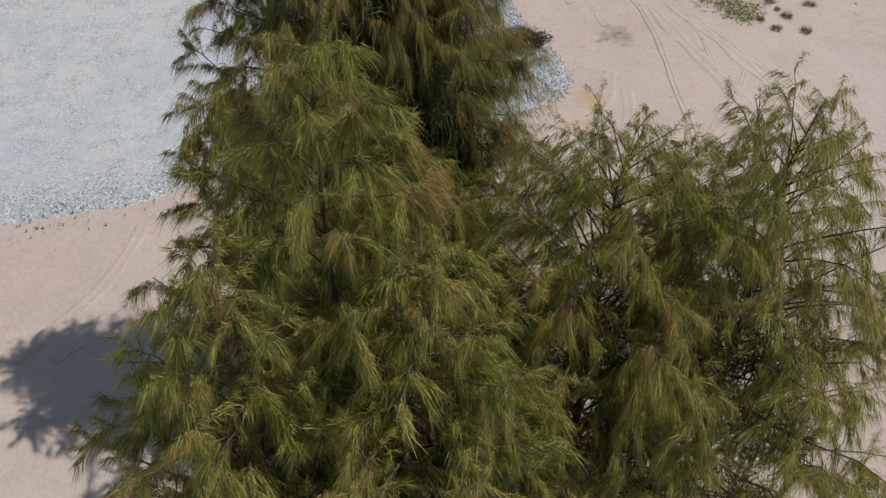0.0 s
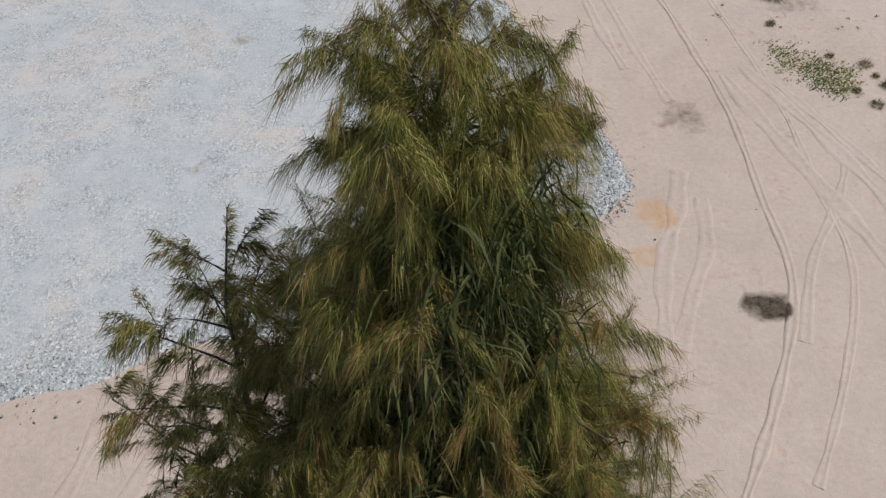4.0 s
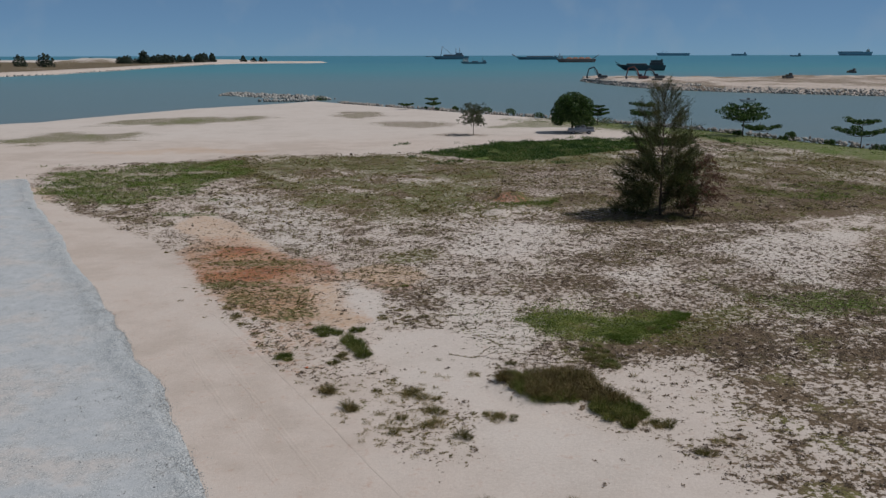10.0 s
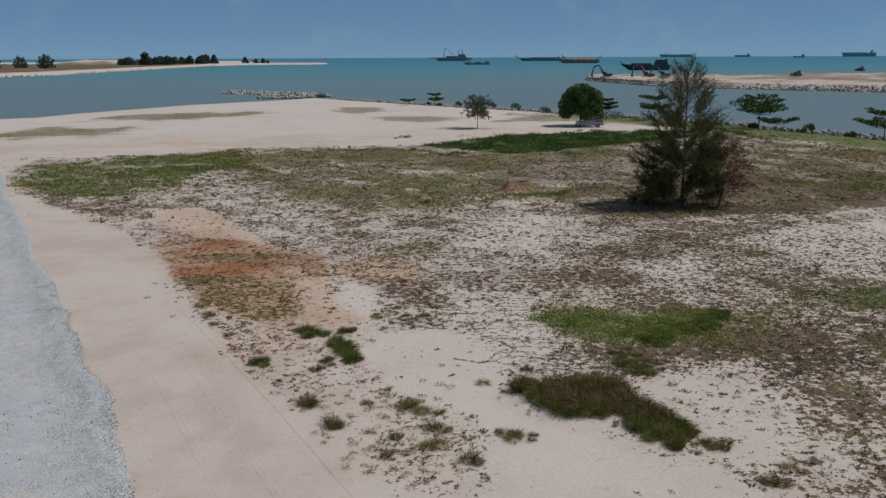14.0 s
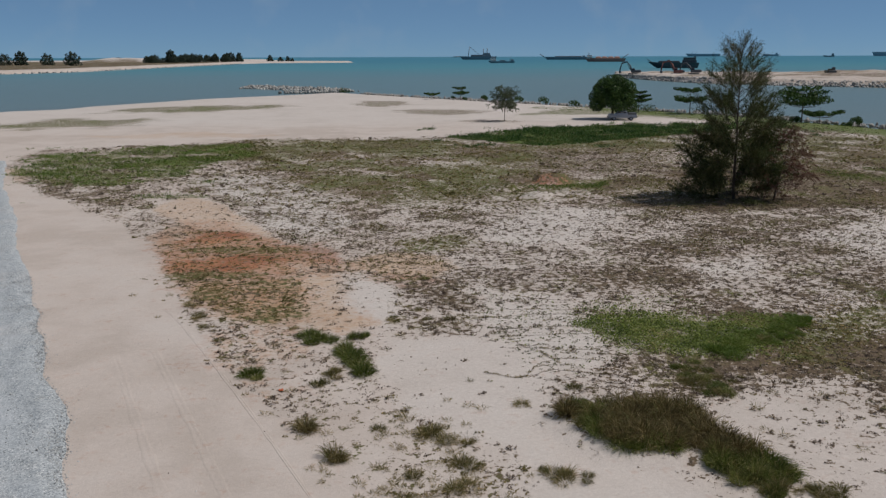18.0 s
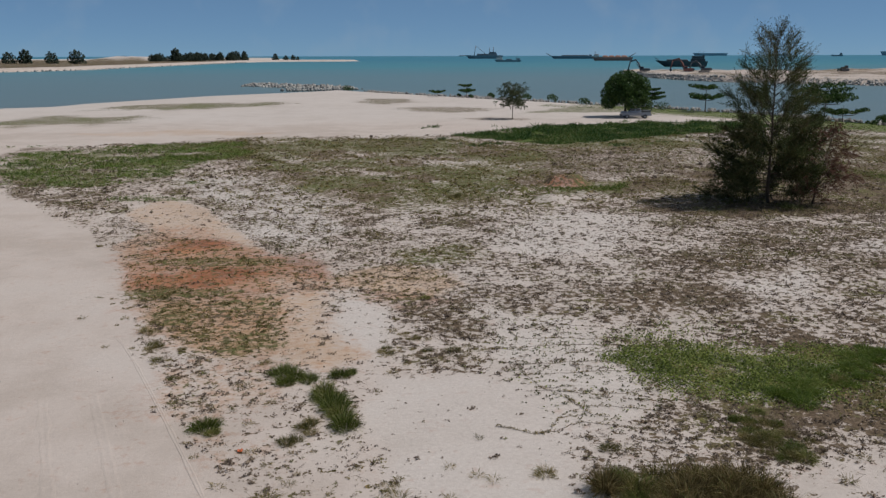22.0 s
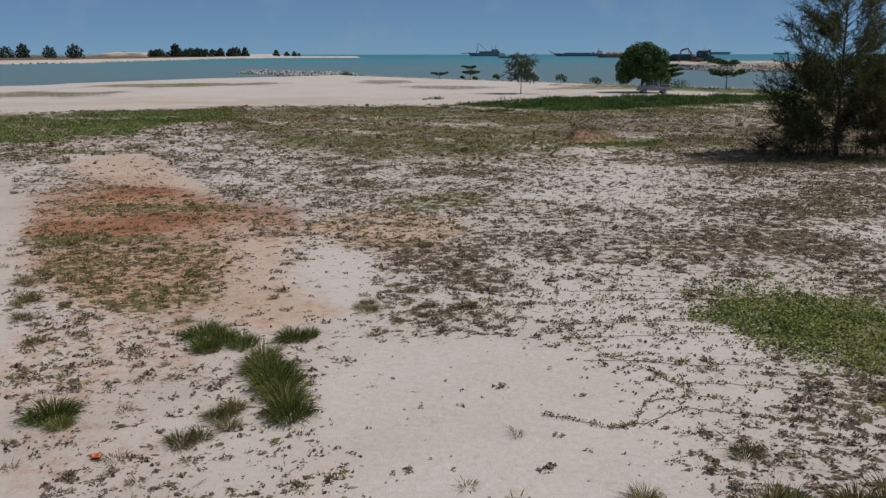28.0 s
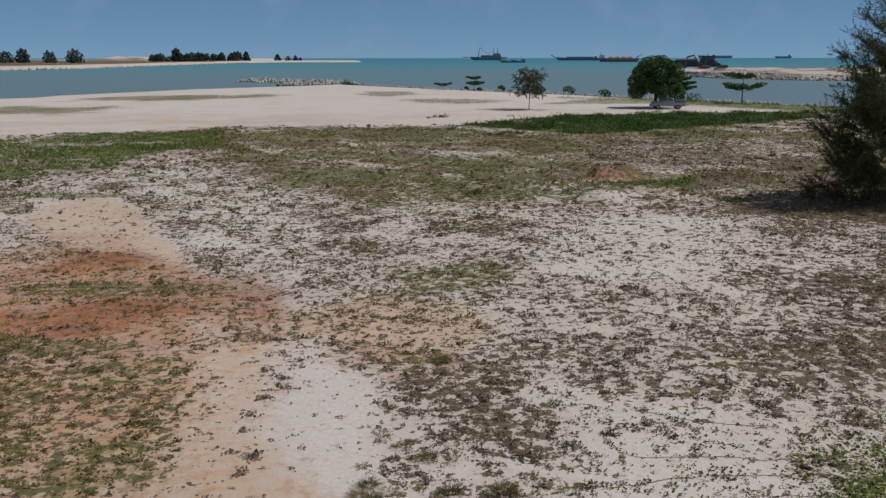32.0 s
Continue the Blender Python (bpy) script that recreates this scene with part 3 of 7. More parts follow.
GRASS_FAR = [(16, 159), (32, 174), (71, 177), (66, 166), (39, 152), (27, 144)]
MID_EAST = [(17, 118), (16, 138), (27, 146), (48, 148), (46, 130), (34, 118), (24, 114)]
EAST_FAR = [(22, 110), (23, 99), (28, 93), (46, 95), (80, 105), (84, 140), (60, 146), (44, 124), (30, 119)]
SHORE_GREEN = [(30, 204), (40, 214), (52, 224), (64, 212), (54, 204), (40, 205)]
WILD_FLAT = [(16.4, 110.8), (19.2, 112.8), (22.6, 113.2), (25.6, 110.6), (24.4, 106), (19.8, 105.4), (16.4, 107)]


def over(base, value, mask):
    return base + (value - base) * mask


def cover_fields(x, y):
    """How far each kind of ground cover takes hold, 0 to 1: red, ochre, pale, thatch, moss, char, weeds, grass, and the olive share of the weeds."""
    px, py = np.asarray(x, float), np.asarray(y, float)
    x = px + 5.0 * (fbm(px, py, 7, 201) - 0.5) + 1.6 * (fbm(px, py, 1.8, 203) - 0.5)
    y = py + 8.0 * (fbm(px, py, 8, 202) - 0.5) + 2.0 * (fbm(px, py, 1.8, 204) - 0.5)
    side = px + 1.8 * (fbm(px, py, 2.6, 205) - 0.5) - np.interp(py, WEED_Y, WEED_X)
    n1, n2 = fbm(x, y, 14, 11), fbm(x, y, 4, 12)
    back = np.interp(x, [-60, -46, -31, -14, 16, 30, 57, 75, 100], [152, 153, 151, 160, 163, 166, 167, 196, 160])
    field = smooth_step(-0.3, 1.0, side) * (1 - smooth_step(-4, 1, y - back))
    pad, peach = zone(px, py, PAD, 0.4, 0.6, 1), zone(px, py, PEACH, 1.0, 1.4, 2)
    east_far = zone(px, py, EAST_FAR, 2.0, 3.5, 28)
    red_soil, olive = zone(px, py, RED_SOIL, 0.7, 1.2, 3), zone(px, py, OLIVE_COVER, 0.9, 1.4, 4)
    ochre_soil, ochre_east = zone(px, py, OCHRE_SOIL, 1.0, 1.2, 5), zone(px, py, OCHRE_EAST, 0.9, 1.2, 6)
    brown, tongue = zone(px, py, BROWN_EAST, 0.5, 0.8, 7), zone(px, py, TONGUE, 0.7, 1.2, 8)
    white_west = zone(px, py, WHITE_WEST, 1.2, 1.8, 9)
    olive_mid = zone(px, py, OLIVE_MID, 1.0, 1.6, 10)
    band = np.maximum(blob(px, py, -5.6, 85.3, 4.6, 1.1, -6, 0.5, 51), blob(px, py, -7.2, 78.9, 3.6, 1.0, 0, 0.5, 52))
    open_sand = np.maximum.reduce([zone(px, py, OPEN_WEST, 0.6, 1.2, 11), zone(px, py, OPEN_EAST, 0.8, 1.4, 12)])
    open_south = zone(px, py, OPEN_SOUTH, 0.8, 1.4, 13)
    pale_east = np.maximum.reduce([zone(px, py, PALE_A, 1.4, 2.4, 14), zone(px, py, PALE_B, 0.9, 1.8, 15), zone(px, py, PALE_C, 1.6, 2.6, 16), 0.12 * zone(px, py, PALE_D, 2.0, 4.0, 17)])
    east = zone(px, py, EAST_WEEDS, 1.0, 1.8, 18)
    strip = zone(px, py, SOUTH_STRIP, 0.8, 1.2, 19)
    mat, loose_mat = zone(px, py, CREEPER_MAT, 0.6, 1.2, 20), zone(px, py, CREEPER_LOOSE, 1.0, 1.6, 21)
    olive_east, green_east = zone(px, py, OLIVE_EAST, 1.0, 1.8, 22), zone(px, py, GREEN_EAST, 0.8, 1.8, 23)
    grass_west, grass_far = zone(px, py, GRASS_WEST, 1.6, 3.5, 24), zone(px, py, GRASS_FAR, 1.0, 2.2, 25)
    brown_south = zone(px, py, BROWN_SOUTH, 0.7, 1.2, 35)
    mid_east = zone(px, py, MID_EAST, 2.5, 4.0, 36)
    wild = zone(px, py, WILD_FLAT, 0.8, 1.8, 26)
    heap, grey_heap = blob(px, py, 20.2, 112.2, 2.6, 2.6, 0, 0.3, 3), blob(px, py, 17.0, 103.4, 1.6, 1.1, 0, 0.3, 5)

    red = np.maximum(0.68 * red_soil, red_soil * np.maximum(blob(px, py, -8.3, 89.3, 2.6, 2.4, 0, 0.5, 31), blob(px, py, -7.2, 81.6, 4.2, 2.4, 8, 0.5, 32)))
    red = np.maximum.reduce([red * (1 - 0.45 * olive), 0.5 * brown, 1.0 * heap, 0.36 * ochre_soil * (1 - 0.7 * peach)])
    ochre = np.maximum.reduce([0.62 * pad, 0.66 * ochre_soil, 0.72 * peach, 0.75 * ochre_east, 0.7 * blob(x, y, -36, 122, 4, 9, 25, 0.5, 11), 0.5 * blob(x, y, -26, 168, 18, 5, 0, 0.5, 12), 0.9 * blob(px, py, 4.7, 22.6, 0.5, 0.6, 0, 0.5, 13), 0.7 * blob(px, py, 4.2, 21.2, 0.35, 0.45, 0, 0.5, 14)])
    bleed = np.maximum.reduce([blob(px, py, -3.4, 66.4, 3.2, 3.0, 20, 0.5, 61), 0.8 * blob(px, py, -2.2, 61.6, 1.8, 1.2, -30, 0.5, 62)])
    ochre = np.maximum.reduce([ochre, 0.95 * olive, 0.42 * bleed])
    red = np.maximum(red, 0.2 * bleed)
    ochre = np.where(py > 45, ochre * smooth_step(-0.8, 0.6, side), ochre)
    pale = np.maximum.reduce([white_west, pale_east, 0.9 * open_sand, 0.75 * open_south, 0.9 * loose_mat, 0.8 * smooth_step(168, 200, y), 0.5 * field * smooth_step(0, 6, px), 0.3 * grey_heap])

    pale = pale * (1 - np.maximum(heap, 0.6 * brown_south))
    turf = np.maximum.reduce([zone(px, py, OLIVE_FLAT, 2.0, 4.5, 27), 0.9 * blob(x, y, -5, 146, 15, 14, 0, 0.7, 101), blob(x, y, 38, 146, 26, 10, 0, 0.7, 23), 0.85 * blob(x, y, 70, 135, 26, 22, 0, 0.7, 26), 0.8 * olive_mid, 0.55 * blob(x, y, 30, 86, 7, 5, 0, 0.9, 25), 0.6 * blob(x, y, 27, 104, 6, 5, 0, 0.9, 29)])
    # how thickly the dry weeds stand
    weeds = 0.72 + 0.6 * (n1 - 0.5)
    weeds = over(weeds, 0.28, smooth_step(0, 3, side) * (1 - smooth_step(2, 6, px)) * (1 - smooth_step(70, 76, py)))
    weeds = over(weeds, 0.55, white_west)
    weeds = over(weeds, 0.42, red_soil * (1 - pad))
    weeds = over(weeds, 0.72, olive)
    weeds = over(weeds, 0.70 + 0.7 * smooth_step(14.5, 21, px) * (0.5 + n1), east)
    weeds = over(weeds, 0.6, ochre_east)
    weeds = over(weeds, 1.0, east_far)
    weeds = over(weeds, 0.46, pale_east)
    weeds = over(weeds, 0.95, np.maximum(band, olive_mid))
    weeds = over(weeds, 0.16, open_sand)
    weeds = over(weeds, 0.14, loose_mat)
    weeds = over(weeds, 1.1, np.maximum(tongue * 0.7, 0.7 * brown))
    weeds = over(weeds, 0.12, np.maximum(pad, peach))
    weeds = over(weeds, 0.03, open_south)
    weeds = over(weeds, 0.45, strip)
    weeds = over(weeds, 0.22, zone(px, py, SPARSE_EAST, 0.8, 1.2, 37))
    weeds = over(weeds, 0.9, brown_south)
    dim = zone(px, py, DIM_EAST, 0.8, 1.5, 38)
    weeds = over(weeds, 1.0, dim)
    weeds = over(weeds, 1.1, olive_east)
    weeds = over(weeds, 0.15, np.maximum(mat, 0.6 * heap))
    south = 1 - smooth_step(-2, 3, py - 50 + 1.42 * (px - 12.5) * (px > 6))
    weeds = over(weeds, (0.008 + 0.03 * smooth_step(9, 13, px)) * smooth_step(25, 31, py), south * (1 - east) * (1 - strip))
    weeds = over(weeds, 0.55, turf * smooth_step(92, 104, py))
    lane = fbm(0.8 * px + 0.6 * py, 0.4 * (0.8 * py - 0.6 * px), 2.2, 99)
    knot = fbm(px, py, 1.1, 96)
    lane = 0.66 + 0.5 * smooth_step(0.32, 0.62, lane) + 0.7 * (smooth_step(0.35, 0.65, knot) - 0.5)
    weeds = field * weeds * np.clip(lane, 0.05, 2)

    far = smooth_step(84, 112, py)
    thatch = weeds * (0.44 + 0.2 * far) + field * 0.42 * turf * (0.4 + 1.2 * n2) * far
    thatch = np.maximum.reduce([thatch, 0.46 * olive, 0.42 * band, 0.5 * olive_mid, 0.45 * brown, 0.24 * red_soil, 0.5 * field * east * smooth_step(15, 22, px) * (0.45 + n2), 0.5 * wild, 0.85 * east_far * (0.5 + n2), 0.55 * field * zone(px, py, EAST_WEEDS, 2.5, 2.5, 33) * smooth_step(68, 76, py) * (0.45 + n2)])
    thatch = thatch * (1 - 0.55 * turf * smooth_step(0.5, 0.66, fbm(px + 0.4 * py, 0.5 * (py - 0.4 * px), 3.4, 91)))
    thatch = np.maximum.reduce([thatch, 0.42 * brown_south * (0.5 + n2), 0.75 * dim * (0.5 + n2), 0.62 * mid_east * (0.5 + n2)])
    thatch = over(thatch, 0.16, np.maximum(0.8 * pale_east, grey_heap))
    thatch = np.maximum(thatch, 0.55 * np.maximum.reduce([blob(x, y, -50, 194, 14, 13, 20, 0.5, 27), blob(x, y, -34, 236, 22, 12, 25, 0.5, 28), blob(x, y, 9, 252, 8, 12, 0, 0.5, 29), blob(x, y, 20, 218, 10, 9, 0, 0.5, 30), 0.9 * blob(x, y, 27, 190, 7, 4, 0, 0.5, 31)]))
    grass = np.maximum.reduce([grass_west, 1.4 * grass_far, 0.9 * mat, 0.7 * olive_east, green_east, 0.6 * blob(x, y, -14, 118, 5, 3, 0, 0.5, 96), 0.9 * blob(px, py, -14.5, 107.5, 3.6, 1.5, 0, 0.6, 97), 0.8 * blob(x, y, 60, 113, 11, 6, 15, 0.4, 38), 0.7 * wild, 0.6 * blob(px, py, 10.0, 106.6, 1.2, 2.4, 0, 0.5, 37),
                               0.85 * blob(x, y, 82, 168, 13, 9, -50, 0.4, 41), 0.75 * blob(x, y, 68, 196, 14, 8, -40, 0.4, 42), 0.7 * blob(x, y, 50, 222, 14, 6, -55, 0.4, 43)])
    shore_grass = (1 - smooth_step(9, 17, np.abs(inland(px, py) - 11) + 9 * (fbm(x, y, 7, 81) - 0.5))) * smooth_step(46, 60, x) * (1 - smooth_step(110, 130, x))
    grass = np.maximum(grass, 0.9 * shore_grass)
    far_green = np.maximum.reduce([blob(x, y, -50, 194, 14, 13, 20, 0.5, 27), blob(x, y, -34, 236, 22, 12, 25, 0.5, 28), 0.7 * blob(x, y, 9, 252, 8, 12, 0, 0.5, 29), 0.6 * blob(x, y, 20, 218, 10, 9, 0, 0.5, 30)])
    moss = np.maximum.reduce([grass * (0.15 + 1.0 * n2), 0.5 * turf * smooth_step(0.3, 0.65, n1) * far, 0.62 * turf * far * smooth_step(0.34, 0.58, fbm(x, y, 6, 95)), 0.75 * shore_grass, 0.56 * far_green * (0.6 + 0.8 * n2), 0.6 * zone(px, py, SHORE_GREEN, 1.5, 3.0, 34), 0.52 * olive * smooth_step(0.3, 0.55, fbm(px, py, 2.2, 98)),
                              0.34 * red_soil * smooth_step(0.45, 0.6, fbm(px, py, 2.6, 97)), 0.4 * olive_mid, 0.38 * strip * n2, 0.6 * olive_east, 0.6 * mat, 0.55 * band, 0.55 * olive_mid])
    char = np.maximum.reduce([0.45 * blob(px, py, 6.3, 26.6, 0.9, 0.8, 0, 0.6, 44), 0.3 * blob(px, py, 8.8, 25.9, 0.6, 0.7, 0, 0.5, 45), 0.95 * blob(px, py, 6.8, 19.7, 0.6, 0.5, 0, 0.6, 46), 0.42 * blob(px, py, 10.9, 32.4, 1.3, 0.9, 0, 0.6, 47), 0.35 * blob(px, py, 7.4, 28.6, 0.4, 0.3, 0, 0.6, 48), 0.5 * blob(px, py, 14.6, 108.2, 1.3, 1.0, 0, 0.5, 49)])
    olive_share = np.clip(np.maximum.reduce([olive, 0.8 * red_soil, 0.8 * turf * far, 0.65 * ochre_east, 0.6 * strip, 0.7 * olive_mid, 0.5 * white_west * far, 0.8 * olive_east, band]), 0, 1)
    return red, ochre, pale, np.clip(thatch, 0, 1), np.clip(moss, 0, 1), char, np.clip(weeds, 0, 1), np.clip(grass * (1 - heap), 0, 1), olive_share


def trodden_sand(x, y):
    """Firm, driven-over sand round the track's mouth, 0 to 1."""
    return (1 - smooth_step(30, 44, y + 0.35 * np.abs(x - 8))) * (0.75 + 0.5 * (fbm(x, y, 3, 206) - 0.5))


def add_colour(me, name, r, g, b):
    layer = me.color_attributes.new(name, "FLOAT_COLOR", "POINT")
    layer.data.foreach_set("color", np.stack([r, g, b, np.ones_like(r)], 1).astype(np.float32).ravel())


def grid_mesh(name, xs, ys, height, mat):
    X, Y = np.meshgrid(xs, ys)
    x, y = X.ravel(), Y.ravel()
    nx, ny = len(xs), len(ys)
    i = (np.arange(ny - 1)[:, None] * nx + np.arange(nx - 1)).ravel()
    me = mesh_of(name, np.stack([x, y, height(x, y)], 1), np.stack([i, i + 1, i + nx + 1, i + nx], 1), mat)
    me.polygons.foreach_set("use_smooth", np.ones(len(me.polygons), bool))
    return me, x, y


# ---- the setting ----
def build_ground():
    xs = np.concatenate([-np.geomspace(3000, 62, 22), np.arange(-60, -16, 0.7), np.arange(-16, 24, 0.4), np.arange(24, 72, 0.65), np.arange(72, 112, 1.0), np.geomspace(112, 3000, 24)])
    ys = np.concatenate([-np.geomspace(3000, 22, 20), np.arange(-20, 15, 1.5), np.arange(15, 40, 0.4), np.arange(40, 110, 0.45), np.arange(110, 120, 0.65), np.arange(120, 200, 1.0), np.arange(200, 372, 2.5)])
    me, x, y = grid_mesh("ground", xs, ys, ground_height, SAND)
    red, ochre, pale, thatch, moss, char = cover_fields(x, y)[:6]
    add_colour(me, "soil", red, ochre, pale)
    add_colour(me, "cover", thatch, moss, char)
    add_colour(me, "tread", *(trodden_sand(x, y),) * 3)
    tagged(new("ground", me), "pale pinkish beach sand with red soil and dry weeds", "ground", kind="structure")


def build_road():
    us = np.concatenate([np.linspace(-0.35, 2.4, 26), np.geomspace(2.6, 75, 80)])
    ss = np.linspace(0, 1, 420) ** 1.4
    U, S = np.meshgrid(us, ss)
    u, s = U.ravel(), S.ravel()
    y0 = 21.8 - 0.37 * np.minimum(u, 60) + 0.8 * (fbm(u, u * 0, 2.0, 8) - 0.5) + 1.9 * np.clip(1 - (u + 0.35) / 1.9, 0, 1) ** 2
    y = y0 + s * (138 - y0)
    x = road_edge(np.maximum(y, 20)) - u
    rim = np.minimum(smooth_step(-0.35, 0.35, u), np.minimum(smooth_step(0, 0.5, y - y0), smooth_step(0, 2, 138 - y)))
    base = ground_height(x, y)
    z = base - 0.06 + 0.13 * rim + 0.13 * np.exp(-((u - 0.75 - 1.1 * (fbm(x, y, 1.5, 88) - 0.5)) / 0.5) ** 2) * rim * 1.8 * np.clip(fbm(x, y, 0.7, 9) - 0.25, 0, 1) * smooth_step(26, 32, y) + 0.05 * (fbm(x, y, 2.2, 10) - 0.5)
    nx, ny = len(us), len(ss)
    i = (np.arange(ny - 1)[:, None] * nx + np.arange(nx - 1)).ravel()
    me = mesh_of("road", np.stack([x, y, z], 1), np.stack([i + nx, i + nx + 1, i + 1, i], 1), GRAVEL)
    me.polygons.foreach_set("use_smooth", np.ones(len(me.polygons), bool))
    stain = np.maximum.reduce([1.2 * blob(x, y, 2.85, 26.05, 1.05, 0.95, 0, 0.4, 50), 0.62 * blob(x, y, -2.5, 25.3, 1.9, 0.85, 0, 0.5, 51), 0.6 * blob(x, y, -0.9, 26.6, 0.9, 0.45, 25, 0.5, 52),
                               0.6 * blob(x, y, 0.6, 22.9, 2.3, 0.8, 14, 0.9, 53), 0.5 * blob(x, y, -7.1, 30.2, 0.25, 0.3, 0, 0.5, 54), 0.6 * blob(x, y, -7.5, 24.3, 0.35, 0.25, 0, 0.6, 55), 0.4 * blob(x, y, -4.3, 24.8, 0.4, 0.3, 0, 0.6, 56)])
    loose = np.maximum(1 - smooth_step(0.3, 3.2, u + 2.4 * (fbm(x, y, 2.5, 61) - 0.5)), 1 - smooth_step(0.2, 3.0, y - y0))
    add_colour(me, "stain", stain, loose, rim * 0)
    tagged(new("road", me), "grey crushed-stone track with dark stains", "road", kind="structure")


def build_sea():
    xs = np.concatenate([-np.geomspace(4900, 30, 30), np.geomspace(30, 4900, 30)])
    ys = np.concatenate([-np.geomspace(4900, 30, 12), np.linspace(0, 4950, 60)])
    me, _, _ = grid_mesh("water", xs, ys, lambda x, y: np.full_like(x, -1.2), SEA)
    tagged(new("water", me), "grey-green shallow sea turning teal further out", "sea", kind="structure")


build_ground()
build_road()
build_sea()


# ---- plants ----
def tube(bm, points, radii, sides=6):
    rings = []
    for k, p in enumerate(points):
        way = (points[min(k + 1, len(points) - 1)] - points[max(k - 1, 0)]).normalized()
        a = way.orthogonal().normalized()
        b = way.cross(a)
        rings.append([bm.verts.new(p + (a * math.cos(2 * math.pi * s / sides) + b * math.sin(2 * math.pi * s / sides)) * radii[k]) for s in range(sides)])
    for r0, r1 in zip(rings, rings[1:]):
        for s in range(sides):
            bm.faces.new((r0[s], r0[(s + 1) % sides], r1[(s + 1) % sides], r1[s])).smooth = True
    bm.faces.new(rings[0][::-1])
    bm.faces.new(rings[-1])


def ribbons(p0, way, length, width, droop, rng, name, mat):
    """Many thin bent blades as one mesh: from p0 along way, pulled down by droop."""
    n = len(p0)
    side = np.cross(way, rng.normal(size=(n, 3)))
    side /= np.linalg.norm(side, axis=1, keepdims=True) + 1e-9
    L, w = length[:, None], width[:, None]
    down = np.array([0, 0, -1.0])
    mid = p0 + way * L * 0.5 + down * (droop[:, None] * L * 0.2)
    end = p0 + way * L * 0.85 + down * (droop[:, None] * L * 0.75)
    v = np.stack([p0, mid + side * w * 0.5, end, mid - side * w * 0.5], 1).reshape(-1, 3)
    return mesh_of(name, v, np.arange(n * 4).reshape(n, 4), mat)


def unit(v):
    return v / (np.linalg.norm(v, axis=-1, keepdims=True) + 1e-9)


def casuarina(x, y, top, height, spread, seed, limbs, needles, mat, label, width=0.009, length=0.30, low=0.06, slope=0.42, group="", droop=1.3, dome=False, fine=7, inner=0, skirt=False, crowded=0.0, blunt=1.0, steep=0.0, profile=None):
    """A she-oak: tapered trunk, rising limbs and hanging tufts of thin needles. top: how far the tip stands off the foot, x and y."""
    rng = np.random.default_rng(seed)
    tree = thing("casuarina_tree", x, y, 0, label, "tree", group)
    tree.location.z = float(ground_height(np.array([x]), np.array([y]))[0]) - 0.05
    hs = np.linspace(0, 1, 12)
    wob = np.cumsum(rng.normal(0, 0.035, (12, 2)), 0) * height / 12
    wob -= wob[-1] * hs[:, None]
    trunk = [Vector((top[0] * h + wx + 0.20 * max(0.0, h - 0.91) / 0.09 * bool(group), top[1] * h + wy, height * h)) for h, (wx, wy) in zip(hs, wob)]
    bm = bmesh.new()
    tube(bm, trunk, [0.004 + 0.0125 * height * (1 - h) ** 1.15 for h in hs], 8)
    part("trunk", bm, BARK, tree)
    P, D, N = [], [], []
    for k in range(limbs):
        h = low + (0.955 - low) * ((k + rng.random()) / limbs) ** (0.72 if profile else 0.9)
        az = k * 2.39996 + rng.normal(0, 0.35)
        f = h * 11
        i = min(int(f), 10)
        foot = np.array(trunk[i].lerp(trunk[i + 1], f - i))
        reach = min(spread * (1.0 if skirt else min(1.0, (h / 0.16) ** 0.5)), slope * height * (1 - h) ** blunt) * (rng.uniform(0.45, 1.18) if skirt else rng.uniform(0.62, 1.04)) + 0.06
        if profile:
            reach = float(np.interp(height * (1 - h), *profile)) * rng.uniform(0.62, 1.06)
        if dome:
            reach = spread * max(0.15, 1 - ((h - 0.45) / 0.6) ** 2) ** 0.5 * rng.uniform(0.5, 1.0)
        rise = rng.uniform(0.35, 0.75) + (0.35 if profile else 0.7) * h + steep
        out = np.array([math.cos(az), math.sin(az), 0.0])
        ts = np.linspace(0, 1, 6)
        pts = [foot + out * reach * t + np.array([0, 0, reach * (rise * t - 0.45 * t * t)]) + rng.normal(0, 0.03, 3) * reach * t for t in ts]
        bm = bmesh.new()
        r = 0.005 + 0.0075 * reach
        tube(bm, [Vector(p) for p in pts], [r * (1 - 0.8 * t) + 0.002 for t in ts], 5)
        part("limb", bm, BARK, tree)
        twigs = int(4 + reach * fine)
        for _ in range(twigs):
            t = rng.uniform(0.06, 1.0) ** 0.6
            f = t * 5
            i = min(int(f), 4)
            p = pts[i] + (pts[i + 1] - pts[i]) * (f - i)
            d = unit(out * rng.uniform(0.3, 1.0) + rng.normal(0, 0.6, 3) + np.array([0, 0, 0.35]))
            tl = rng.uniform(0.3, 0.95) * (0.30 + 0.22 * reach)
            P.append(p), D.append(d), N.append(tl)
    P, D, N = np.array(P), np.array(D), np.array(N)
    share = N * (1 + crowded * (P[:, 2] / height) ** 4)
    if group:
        share *= 0.3 + 0.7 * smooth_step(0.3 * height, 0.5 * height, P[:, 2])
    if profile:
        stem = np.hypot(P[:, 0] - np.interp(P[:, 2], [q.z for q in trunk], [q.x for q in trunk]), P[:, 1] - np.interp(P[:, 2], [q.z for q in trunk], [q.y for q in trunk]))
        share *= 0.4 + 0.6 * smooth_step(0.08, 0.4, stem)
    share /= share.sum()
    idx = rng.choice(len(P), needles, p=share)
    s = rng.random(needles) ** (1.0 if profile else 0.6)
